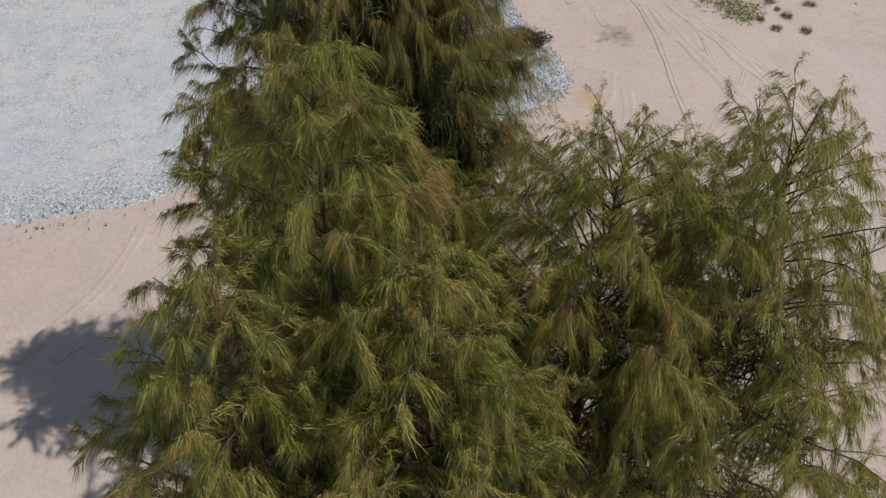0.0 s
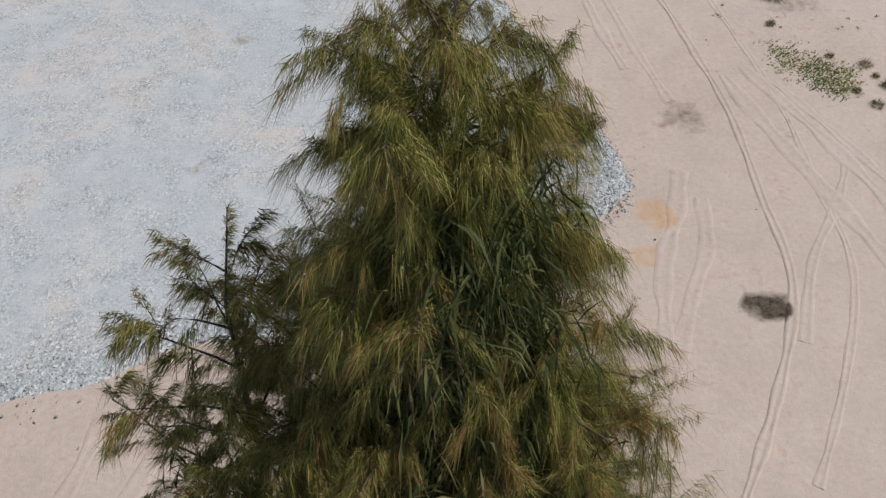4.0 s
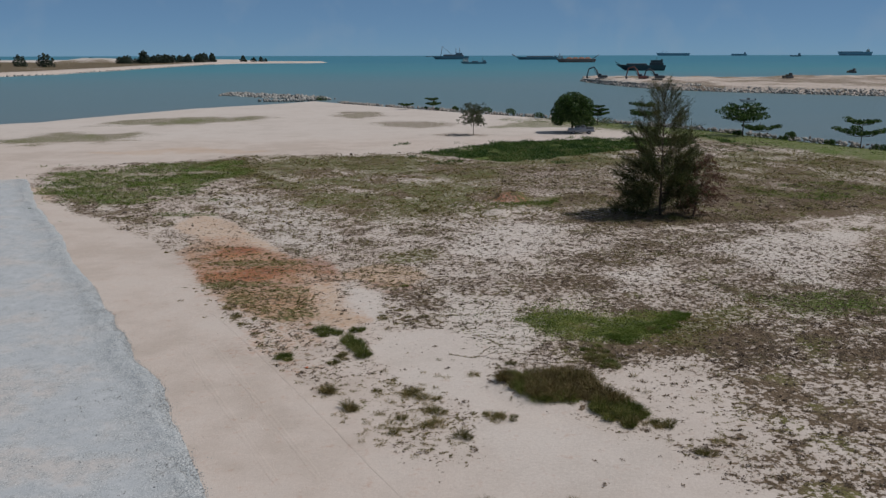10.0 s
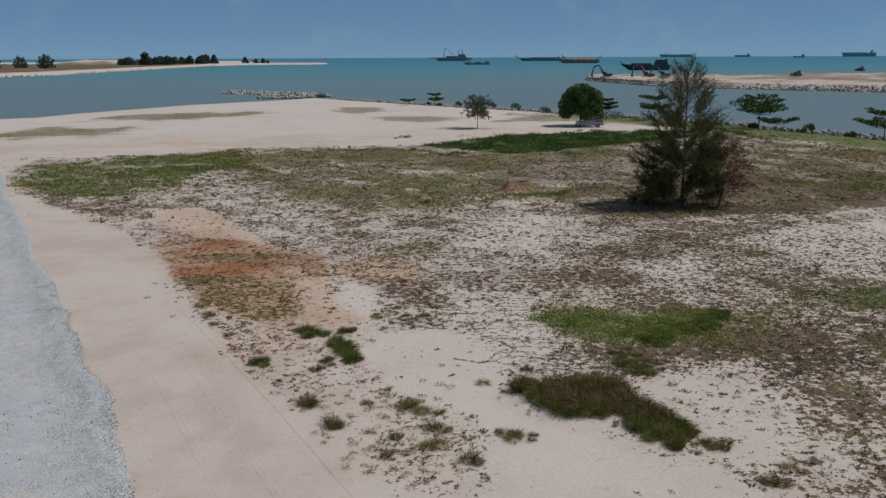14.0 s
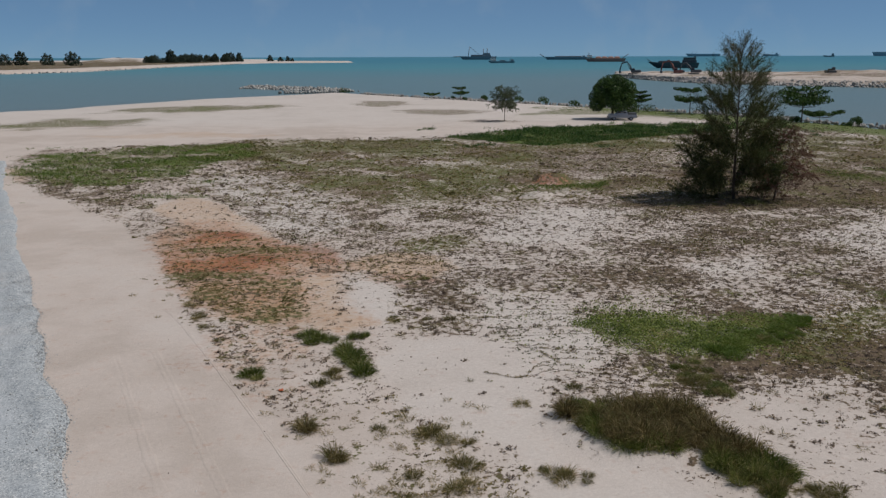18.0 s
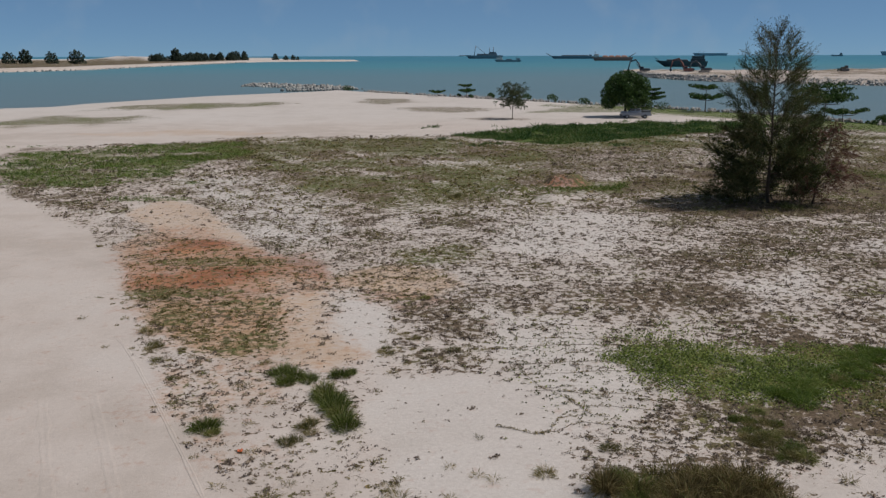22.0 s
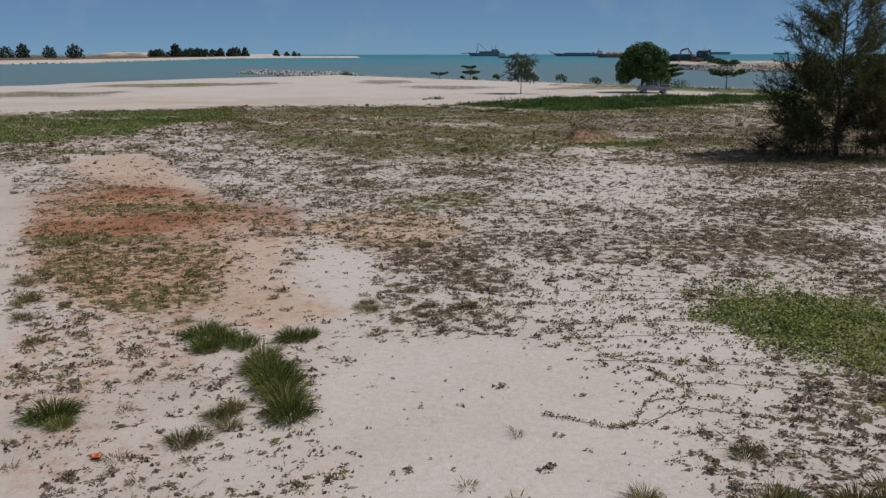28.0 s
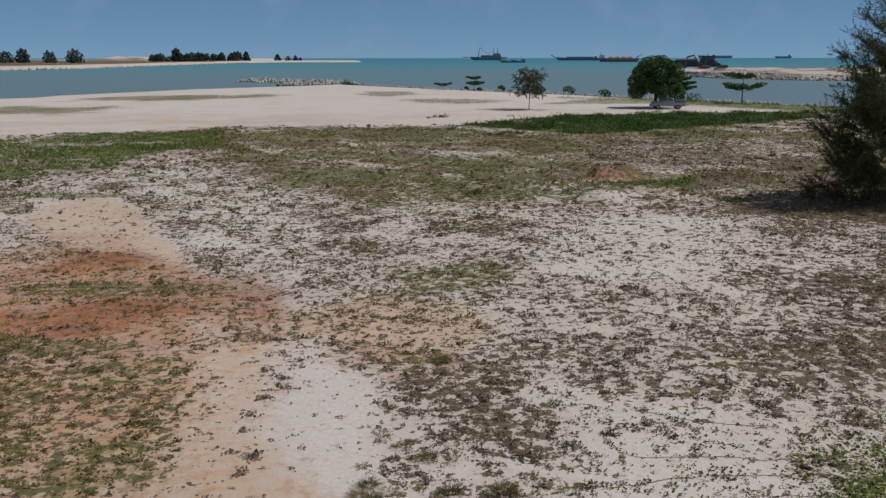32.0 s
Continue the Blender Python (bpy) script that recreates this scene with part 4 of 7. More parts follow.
    p0 = P[idx] + D[idx] * (N[idx] * s)[:, None] - np.array([0, 0, 1.0]) * (N[idx] * s * s * 0.3)[:, None] + rng.normal(0, 0.02, (needles, 3))
    swing = unit(D + rng.normal(0, 0.2, D.shape))
    way = unit(swing[idx] * 0.9 + rng.normal(0, 0.32 if profile else 0.26, (needles, 3)) + np.array([0, 0, 0.2 if profile else 0.0]))
    young = 0.5 + 0.5 * smooth_step(0, 0.14 * height, height - p0[:, 2])
    L = (young * length * rng.uniform(0.5, 1.3, needles))[:, None]
    hang = (droop * rng.uniform(0.4, 1.5, needles))[:, None]
    end = p0 + way * L * 0.72 - np.array([0, 0, 0.7]) * L * hang
    mid = p0 * 0.5 + end * 0.5 + way * L * 0.12
    side = unit(np.cross(end - p0, rng.normal(size=(needles, 3)))) * (width * rng.uniform(0.6, 1.3, needles))[:, None]
    if fine > 10:
        v = np.stack([p0, mid + side * 0.5, end, mid - side * 0.5], 1).reshape(-1, 3)
        me = mesh_of("crown", v, np.arange(needles * 4).reshape(needles, 4), mat)
    else:
        v = np.stack([p0 - side * 0.5, p0 + side * 0.5, end], 1).reshape(-1, 3)
        me = mesh_of("crown", v, np.arange(needles * 3).reshape(needles, 3), mat)
    tagged(part("crown", me, mat, tree), kind="stuff")
    # wide ribbons in a darker colour paint the shade deep inside the crown
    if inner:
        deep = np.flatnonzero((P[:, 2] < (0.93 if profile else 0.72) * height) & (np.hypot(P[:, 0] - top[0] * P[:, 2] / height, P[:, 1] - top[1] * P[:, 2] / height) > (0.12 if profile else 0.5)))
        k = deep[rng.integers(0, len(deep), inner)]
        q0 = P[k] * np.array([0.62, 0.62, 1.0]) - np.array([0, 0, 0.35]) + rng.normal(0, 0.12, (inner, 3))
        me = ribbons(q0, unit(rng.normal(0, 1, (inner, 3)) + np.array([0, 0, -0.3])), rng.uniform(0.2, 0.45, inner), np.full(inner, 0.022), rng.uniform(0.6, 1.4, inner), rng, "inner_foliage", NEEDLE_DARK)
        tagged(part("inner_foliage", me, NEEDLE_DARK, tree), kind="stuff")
    # short needles along the young leader
    if group:
        n = 900
        t = rng.uniform(0.86, 1.0, n)
        q0 = np.array([np.interp(t, hs, [q[k] for q in trunk]) for k in range(3)]).T
        way = unit(rng.normal(0, 0.6, (n, 3)) + np.array([0.7, 0.1, 0.5]))
        tagged(part("leader_needles", ribbons(q0, way, rng.uniform(0.10, 0.24, n) * (1.25 - t * 0.7), np.full(n, 0.006), rng.uniform(0.1, 0.7, n), rng, "leader_needles", mat), mat, tree), kind="stuff")
    # twigs that carry the tufts
    v = np.stack([P - np.array([0.006, 0, 0]), P + np.array([0.006, 0, 0]), P + D * N[:, None] * 0.9 - np.array([0, 0, 1.0]) * (N * 0.2)[:, None]], 1).reshape(-1, 3)
    tagged(part("twig", mesh_of("twig", v, np.arange(len(P) * 3).reshape(-1, 3), BARK), BARK, tree), kind="stuff")
    return tree


NEAR = "she-oaks by the stone track"
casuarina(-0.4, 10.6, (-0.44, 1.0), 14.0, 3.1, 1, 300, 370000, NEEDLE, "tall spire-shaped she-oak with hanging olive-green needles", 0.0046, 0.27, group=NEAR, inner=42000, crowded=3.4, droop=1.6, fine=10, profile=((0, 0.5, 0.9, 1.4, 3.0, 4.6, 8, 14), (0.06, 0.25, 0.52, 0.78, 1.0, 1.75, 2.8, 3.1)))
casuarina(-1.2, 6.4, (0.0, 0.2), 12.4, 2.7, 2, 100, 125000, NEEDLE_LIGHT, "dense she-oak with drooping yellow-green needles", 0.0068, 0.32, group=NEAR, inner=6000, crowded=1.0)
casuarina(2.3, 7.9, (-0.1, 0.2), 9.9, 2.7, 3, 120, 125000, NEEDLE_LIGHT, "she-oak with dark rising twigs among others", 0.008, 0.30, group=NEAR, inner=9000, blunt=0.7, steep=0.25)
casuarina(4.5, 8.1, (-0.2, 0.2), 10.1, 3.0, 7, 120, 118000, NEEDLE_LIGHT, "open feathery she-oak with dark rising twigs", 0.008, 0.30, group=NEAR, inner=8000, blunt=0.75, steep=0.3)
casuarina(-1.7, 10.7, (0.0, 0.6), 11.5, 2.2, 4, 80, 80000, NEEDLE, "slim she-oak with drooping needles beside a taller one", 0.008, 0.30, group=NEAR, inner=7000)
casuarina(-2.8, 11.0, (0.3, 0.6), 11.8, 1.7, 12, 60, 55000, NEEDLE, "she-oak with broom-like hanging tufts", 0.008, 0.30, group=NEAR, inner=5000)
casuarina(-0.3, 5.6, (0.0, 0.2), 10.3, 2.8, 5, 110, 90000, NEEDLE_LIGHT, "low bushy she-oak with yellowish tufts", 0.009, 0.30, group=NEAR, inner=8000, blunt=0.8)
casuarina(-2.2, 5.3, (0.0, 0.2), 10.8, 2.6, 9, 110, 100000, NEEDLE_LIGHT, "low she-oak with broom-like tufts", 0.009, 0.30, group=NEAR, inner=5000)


def lone_she_oak(x, y, height, spread, seed, label):
    """A free-standing she-oak: boughs lie low at its foot and rise towards the tip, each ending in upright plumes."""
    rng = np.random.default_rng(seed)
    tree = thing("casuarina_tree", x, y, float(ground_height(np.array([x]), np.array([y]))[0]) - 0.05, label, "tree")
    hs = np.linspace(0, 1, 14)
    wob = np.cumsum(rng.normal(0, 0.05, (14, 2)), 0) * height / 14
    trunk = [Vector((wx, wy, height * h)) for h, (wx, wy) in zip(hs, wob - wob[0])]
    bm = bmesh.new()
    tube(bm, trunk, [0.01 + 0.011 * height * (1 - h) ** 1.1 for h in hs], 8)
    part("trunk", bm, BARK, tree)
    P, D, N = [], [], []
    limbs = 135
    for k in range(limbs):
        h = 0.045 + 0.925 * ((k + rng.random()) / limbs) ** 0.95
        az = k * 2.39996 + rng.normal(0, 0.3)
        f = h * 13
        i = min(int(f), 12)
        foot = np.array(trunk[i].lerp(trunk[i + 1], f - i))
        reach = spread * (1 - h) ** 0.55 * min(1.0, 0.76 + 2.2 * h) * rng.uniform(0.62, 1.12) + 0.45
        lift = radians(-6 + 62 * h + rng.normal(0, 8))
        out = np.array([math.cos(az), math.sin(az), 0.0])
        ts = np.linspace(0, 1, 7)
        pts = [foot + out * reach * math.cos(lift) * t + np.array([0, 0, reach * (math.sin(lift) * t + 0.14 * t * t)]) + rng.normal(0, 0.025, 3) * reach * t for t in ts]
        bm = bmesh.new()
        tube(bm, [Vector(p) for p in pts], [(0.006 + 0.006 * reach) * (1 - 0.85 * t) + 0.003 for t in ts], 5)
        part("limb", bm, BARK, tree)
        for _ in range(int(8 + reach * 10)):
            t = rng.uniform(0.2, 1.0) ** 0.55
            f = t * 6
            i = min(int(f), 5)
            p = pts[i] + (pts[i + 1] - pts[i]) * (f - i)
            d = unit(unit(pts[i + 1] - pts[i]) * 0.9 + rng.normal(0, 0.5, 3) + np.array([0, 0, 0.42]))
            P.append(p), D.append(d), N.append(rng.uniform(0.5, 1.25) * (0.6 + 0.12 * reach))
    P, D, N = np.array(P), np.array(D), np.array(N)
    needles = 105000
    share = N * (1.6 - 1.42 * np.clip(P[:, 2] / height, 0, 1))
    idx = rng.choice(len(P), needles, p=share / share.sum())
    s = rng.uniform(0.05, 1.0, needles)
    p0 = P[idx] + D[idx] * (N[idx] * s)[:, None]
    way = unit(D[idx] + rng.normal(0, 0.36, (needles, 3)) + np.array([0, 0, 0.08]))
    L = (rng.uniform(0.24, 0.48, needles) * (1.15 - 0.5 * s))
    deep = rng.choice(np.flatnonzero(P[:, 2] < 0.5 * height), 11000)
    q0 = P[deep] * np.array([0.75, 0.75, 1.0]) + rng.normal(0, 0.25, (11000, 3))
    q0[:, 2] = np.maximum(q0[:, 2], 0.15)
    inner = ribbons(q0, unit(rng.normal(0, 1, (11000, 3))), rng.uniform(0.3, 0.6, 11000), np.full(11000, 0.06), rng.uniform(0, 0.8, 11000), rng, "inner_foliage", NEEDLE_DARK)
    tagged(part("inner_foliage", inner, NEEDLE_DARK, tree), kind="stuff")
    crown = ribbons(p0, way, L, rng.uniform(0.018, 0.036, needles), rng.uniform(0.0, 0.6, needles), rng, "crown", NEEDLE_DARK)
    tagged(part("crown", crown, NEEDLE_DARK, tree), kind="stuff")
    v = np.stack([P - np.array([0.007, 0, 0]), P + np.array([0.007, 0, 0]), P + D * N[:, None] * 0.8], 1).reshape(-1, 3)
    tagged(part("twig", mesh_of("twig", v, np.arange(len(P) * 3).reshape(-1, 3), BARK), BARK, tree), kind="stuff")


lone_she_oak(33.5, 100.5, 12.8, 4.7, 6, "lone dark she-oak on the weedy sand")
casuarina(36.6, 99.5, (1.2, -0.3), 6.6, 3.4, 8, 70, 24000, NEEDLE_DRY, "dried brown she-oak sapling under a dark one", 0.016, 0.4, 0.03, 0.6, "", 0.4)


def scatter_points(n, x0, x1, y0, y1, chance, rng):
    """n tries over a rectangle, kept by the chance at each place."""
    x, y = rng.uniform(x0, x1, n), rng.uniform(y0, y1, n)
    keep = rng.random(n) < chance(x, y)
    return x[keep], y[keep]


def weed_mounds(name, x, y, r, mat, label, rng):
    """Low weeds as small ragged mounds of crumbs, joined."""
    z = ground_height(x, y)
    many = np.where(y < 100, 4 + (760 * r * r * rng.uniform(0.6, 1.3, len(r))).astype(int), 4 + (130 * r * r * rng.uniform(0.6, 1.3, len(r))).astype(int))
    pick = np.repeat(np.arange(len(x)), np.minimum(many, 34))
    m = len(pick)
    a, f = rng.uniform(0, 2 * math.pi, m), rng.random(m) ** 0.6
    tilt = rng.uniform(0, math.pi, len(x))[pick]
    lobe = 0.8 + 0.22 * np.sin(2 * a + 9 * tilt) + 0.18 * np.sin(3 * a + 17 * tilt) + 0.12 * np.sin(5 * a + 4 * tilt)
    u, v = r[pick] * f * lobe * np.cos(a) * 1.3, r[pick] * f * lobe * np.sin(a) * 0.8
    c = np.stack([x[pick] + u * np.cos(tilt) - v * np.sin(tilt), y[pick] + u * np.sin(tilt) + v * np.cos(tilt), z[pick] + 0.008 + 0.42 * r[pick] * (1 - f * f) * rng.random(m)], 1)
    c[:, 2] += ground_height(c[:, 0], c[:, 1]) - z[pick]
    nrm = unit(rng.normal(0, 0.6, (m, 3)) + np.array([0, 0, 1.0]))
    s1 = unit(np.cross(nrm, rng.normal(size=(m, 3))))
    s2 = np.cross(nrm, s1)
    w = (np.where(y[pick] < 100, 0.016 + 0.095 * r[pick], 0.03 + 0.19 * r[pick]) * rng.lognormal(0, 0.35, m))[:, None]
    v = np.stack([c - s1 * w, c + s1 * w * rng.uniform(0.3, 1.2, (m, 1)) - s2 * w * 0.6, c + s2 * w * rng.uniform(0.6, 1.4, (m, 1))], 1).reshape(-1, 3)
    tagged(new(name, mesh_of(name, v, np.arange(m * 3).reshape(m, 3), mat)), label, "weeds", kind="stuff")


def build_weeds():
    rng = np.random.default_rng(31)
    px, py, pr, po = [], [], [], []
    for n, x0, x1, y0, y1, size, most in ((23000, 2, 44, 18, 62, 0.092, 0.28), (66000, -16, 44, 58, 100, 0.086, 0.27), (38000, -34, 80, 100, 168, 0.13, 0.4)):
        x, y = rng.uniform(x0, x1, n), rng.uniform(y0, y1, n)
        fields = cover_fields(x, y)
        keep = rng.random(n) < fields[6]
        x, y, thick, share = x[keep], y[keep], fields[6][keep], fields[8][keep]
        r = np.clip(size * rng.lognormal(0, 0.5, len(x)), 0.04, most)
        px.append(x), py.append(y), pr.append(np.where(thick < 0.12, 0.75 * r, r)), po.append(rng.random(len(x)) < share)
    x, y, r, olive = np.concatenate(px), np.concatenate(py), np.concatenate(pr), np.concatenate(po)
    weed_mounds("dry_weed", x[~olive], y[~olive], r[~olive], WEED, "low brown dry weeds dotting the sand", rng)
    weed_mounds("olive_weed", x[olive], y[olive], r[olive], WEED_OLIVE, "low olive weeds on red and ochre soil", rng)
    z = ground_height(x, y)
    pick = np.flatnonzero((y < 110) & (rng.random(len(y)) < 0.5))
    p0 = np.stack([x, y, z], 1)[pick] + rng.normal(0, 0.4, (len(pick), 3)) * r[pick][:, None] * np.array([1, 1, 0])
    way = unit(rng.normal(0, 1, (len(pick), 3)) * np.array([1, 1, 0.3]) + np.array([0, 0, 0.75]))
    me = ribbons(p0, way, np.minimum(r[pick], 0.2) * rng.uniform(0.7, 1.6, len(pick)), 0.006 + 0.02 * r[pick], rng.uniform(0, 0.8, len(pick)), rng, "dry_stalk", WEED)
    tagged(new("dry_stalk", me), "thin dry brown stalks standing among weeds", "weeds", kind="stuff")
    # crumbs and bits between the mounds
    x, y = scatter_points(150000, -16, 44, 40, 104, lambda x, y: 0.9 * cover_fields(x, y)[6], rng)
    m = len(x)
    c = np.stack([x, y, ground_height(x, y) + 0.012], 1)
    nrm = unit(rng.normal(0, 0.4, (m, 3)) + np.array([0, 0, 1.0]))
    s1 = unit(np.cross(nrm, rng.normal(size=(m, 3)))) * rng.uniform(0.012, 0.04, m)[:, None]
    s2 = np.cross(nrm, s1)
    v = np.stack([c - s1, c + s1 * 0.7 - s2 * 0.5, c + s2 * 0.8], 1).reshape(-1, 3)
    tagged(new("weed_crumb", mesh_of("weed_crumb", v, np.arange(m * 3).reshape(m, 3), WEED)), "brown weed crumbs and bits on sand", "weeds", kind="stuff")
    # fallen stems between the mounds
    x, y = scatter_points(9000, -14, 40, 44, 100, lambda x, y: 0.7 * cover_fields(x, y)[6], rng)
    p0 = np.stack([x, y, ground_height(x, y) + 0.015], 1)
    way = unit(rng.normal(0, 1, (len(x), 3)) * np.array([1, 1, 0.06]))
    me = ribbons(p0, way, rng.uniform(0.15, 0.6, len(x)), rng.uniform(0.01, 0.022, len(x)), np.zeros(len(x)), rng, "fallen_stem", WEED)
    tagged(new("fallen_stem", me), "dry brown stems lying flat on sand", "weeds", kind="stuff")


def build_scrub():
    """Low olive and brown scrub of the flat behind, in uneven patches, joined."""
    rng = np.random.default_rng(34)
    def chance(x, y):
        th = cover_fields(x, y)[3]
        return np.clip(1.8 * th - 0.3, 0, 1) * smooth_step(0.38, 0.58, fbm(x + 0.5 * y, y - 0.5 * x, 3.0, 93))
    x, y = scatter_points(46000, -30, 80, 80, 168, chance, rng)
    h = 0.24 * rng.lognormal(0, 0.4, len(x)) * (0.4 + 1.1 * fbm(x, y, 6, 94))
    pick = np.repeat(np.arange(len(x)), 8)
    p0 = np.stack([x, y, ground_height(x, y)], 1)[pick] + rng.normal(0, 0.16, (len(pick), 3)) * np.array([1, 1, 0])
    way = unit(rng.normal(0, 0.7, (len(pick), 3)) * np.array([1, 1, 0.2]) + np.array([0, 0, 0.8]))
    me = ribbons(p0, way, h[pick] * rng.uniform(0.6, 1.3, len(pick)), rng.uniform(0.025, 0.06, len(pick)), rng.uniform(0.1, 0.9, len(pick)), rng, "low_scrub", SCRUB)
    tagged(new("low_scrub", me), "low olive and brown scrub on the sand flat", "scrub", kind="stuff")


def grass_blades(name, spots, mat, label, seed):
    """Grass where the cover says, joined: spots of (tries, x0, x1, y0, y1, height)."""
    rng = np.random.default_rng(seed)
    P, H = [], []
    for n, x0, x1, y0, y1, tall in spots:
        x, y = scatter_points(n, x0, x1, y0, y1, lambda x, y: smooth_step(0.45, 0.8, cover_fields(x, y)[7] + 2.6 * (fbm(x, y, 3.4, 72) - 0.53)), rng)
        P.append(np.stack([x, y, ground_height(x, y)], 1)), H.append(tall * rng.uniform(0.4, 1.2, len(x)) * (0.4 + 1.2 * fbm(x, y, 3, 73)))
    P, H = np.concatenate(P), np.concatenate(H)
    pick = np.repeat(np.arange(len(P)), 6)
    h = H[pick]
    p0 = P[pick] + rng.normal(0, 0.35, (len(pick), 3)) * h[:, None] * np.array([1, 1, 0])
    way = unit(rng.normal(0, 0.55, (len(pick), 3)) * np.array([1, 1, 0.2]) + np.array([0, 0, 0.9]))
    me = ribbons(p0, way, h * rng.uniform(0.6, 1.3, len(pick)), 0.025 + 0.06 * h, rng.uniform(0.1, 0.9, len(pick)), rng, name, mat)
    tagged(new(name, me), label, "grass", kind="stuff")


def build_turf():
    grass_blades("grass", ((9000, 17, 42, 58, 74, 0.18), (17000, -42, -8, 104, 158, 0.42), (6000, 46, 76, 104, 122, 0.32), (18000, 36, 106, 145, 240, 0.32), (5000, 12, 28, 103, 117, 0.4)), GRASS, "rough green grass in strips across the sand", 32)
    grass_blades("tall_grass", ((26000, 12, 74, 142, 180, 0.8),), GRASS_DEEP, "tall dark green grass strip before white sand", 35)


build_weeds()
build_scrub()
build_turf()


def tuft_mesh(seed, blades, tall, wide, mat, lean=0.6):
    """A round tuft: blades rise from a common foot and arch outwards."""
    rng = np.random.default_rng(seed)
    a, f = rng.uniform(0, 2 * math.pi, blades), np.sqrt(rng.random(blades))
    r = wide * 0.42 * f
    out = np.stack([np.cos(a), np.sin(a), np.zeros(blades)], 1)
    p0 = out * r[:, None] + np.array([0, 0, -0.03])
    way = unit(out * (0.15 + 0.7 * f)[:, None] + rng.normal(0, 0.28, (blades, 3)) * lean + np.array([0, 0, 1.0]))
    L = (tall * rng.uniform(0.55, 1.2, blades) * (1.05 - 0.35 * f))[:, None]
    bend = (rng.uniform(0.2, 1.1, blades) * (0.4 + 0.8 * f))[:, None]
    mid = p0 + way * L * 0.55 + out * L * 0.06 * bend
    tip = p0 + way * L * 0.92 + out * L * 0.40 * bend - np.array([0, 0, 0.38]) * L * bend
    side = unit(np.cross(way, rng.normal(size=(blades, 3)))) * rng.uniform(0.003, 0.0065, blades)[:, None]
    v = np.stack([p0 - side * 0.7, p0 + side * 0.7, mid + side, mid - side, tip], 1).reshape(-1, 3)
    k = np.arange(blades)[:, None] * 5
    tri = np.concatenate([k + np.array([0, 1, 2]), k + np.array([0, 2, 3]), k + np.array([3, 2, 4])], 1).reshape(-1, 3)
    return mesh_of("grass_tuft", v, tri, mat)


TUFTS = {"fresh": [tuft_mesh(46 + k, 520, 0.46, 0.66, TUFT_FRESH, 1.1) for k in range(2)],
         "green": [tuft_mesh(40 + k, 620, 0.46, 0.66, TUFT_GREEN, 1.1) for k in range(3)],
         "olive": [tuft_mesh(50 + k, 270, 0.46, 0.46, GRASS_DRY, 1.1) for k in range(3)],
         "brown": [tuft_mesh(56 + k, 430, 0.60, 0.44, GRASS_BROWN, 1.5) for k in range(3)],
         "straw": [tuft_mesh(66 + k, 260, 0.72, 0.36, GRASS_BROWN, 1.2) for k in range(2)],
         "thin": [tuft_mesh(60 + k, 70, 0.50, 0.36, GRASS_DRY, 1.3) for k in range(3)]}
TUFT_WORDS = {"fresh": "fresh green grass tuft", "straw": "thin straw-coloured grass tuft", "brown": "tall browned grass tuft", "green": "thick dark green grass tuft on bare sand", "olive": "yellowish olive grass tuft on sand", "thin": "sparse dry grass tuft with thin stalks"}
tuft_rng = random.Random(7)


def tuft(kind, x, y, scale=1.0, words="", tall=1.0):
    ob = tagged(new("grass_tuft", tuft_rng.choice(TUFTS[kind])), words or TUFT_WORDS[kind], "grass tuft", "grass tufts on the sand")
    z = float(ground_height(np.array([x]), np.array([y]))[0])
    ob.matrix_basis = pose(x, y, z, tuft_rng.gauss(0, 6), tuft_rng.gauss(0, 6), tuft_rng.uniform(0, 360)) @ Matrix.Diagonal((scale * tuft_rng.uniform(0.75, 1.3), scale * tuft_rng.uniform(0.75, 1.3), scale * tall * tuft_rng.uniform(0.75, 1.15), 1))


for x, y, s in ((-3.1, 63.0, 1.1), (-2.8, 62.6, 0.7), (-1.1, 67.5, 1.1), (-0.6, 67.1, 1.2), (-0.1, 66.7, 1.0), (-0.9, 66.5, 0.8), (1.0, 67.0, 0.9), (1.4, 67.2, 0.7), (0.5, 65.4, 1.3), (0.7, 64.8, 1.3), (0.9, 64.2, 1.2), (1.1, 63.5, 1.3), (1.25, 62.7, 1.2), (4.9, 76.7, 0.5)):
    tuft("green", x, y, s, "", 1.25)
tuft("green", 9.75, 34.5, 0.95, "upright dark green grass tuft on bare sand", 2.2)
for x, y, s in ((2.8, 69.8, 0.7), (4.4, 69.4, 0.6), (5.4, 69.3, 0.7), (4.1, 70.9, 0.6), (3.7, 71.6, 0.5), (0.1, 62.8, 0.8), (-7.1, 72.8, 1.0), (-6.5, 71.2, 0.8), (-5.2, 70.4, 0.6), (3.4, 57.0, 1.2), (3.8, 56.4, 1.0), (4.5, 56.2, 0.9), (-13.9, 90.1, 0.7), (10.2, 42.1, 1.0), (9.9, 41.9, 0.8), (6.8, 59.0, 0.8), (14.2, 51.7, 0.7), (18.6, 64.6, 1.2), (2.6, 69.4, 0.6), (9.5, 105.8, 1.6)):
    tuft("olive", x, y, s)
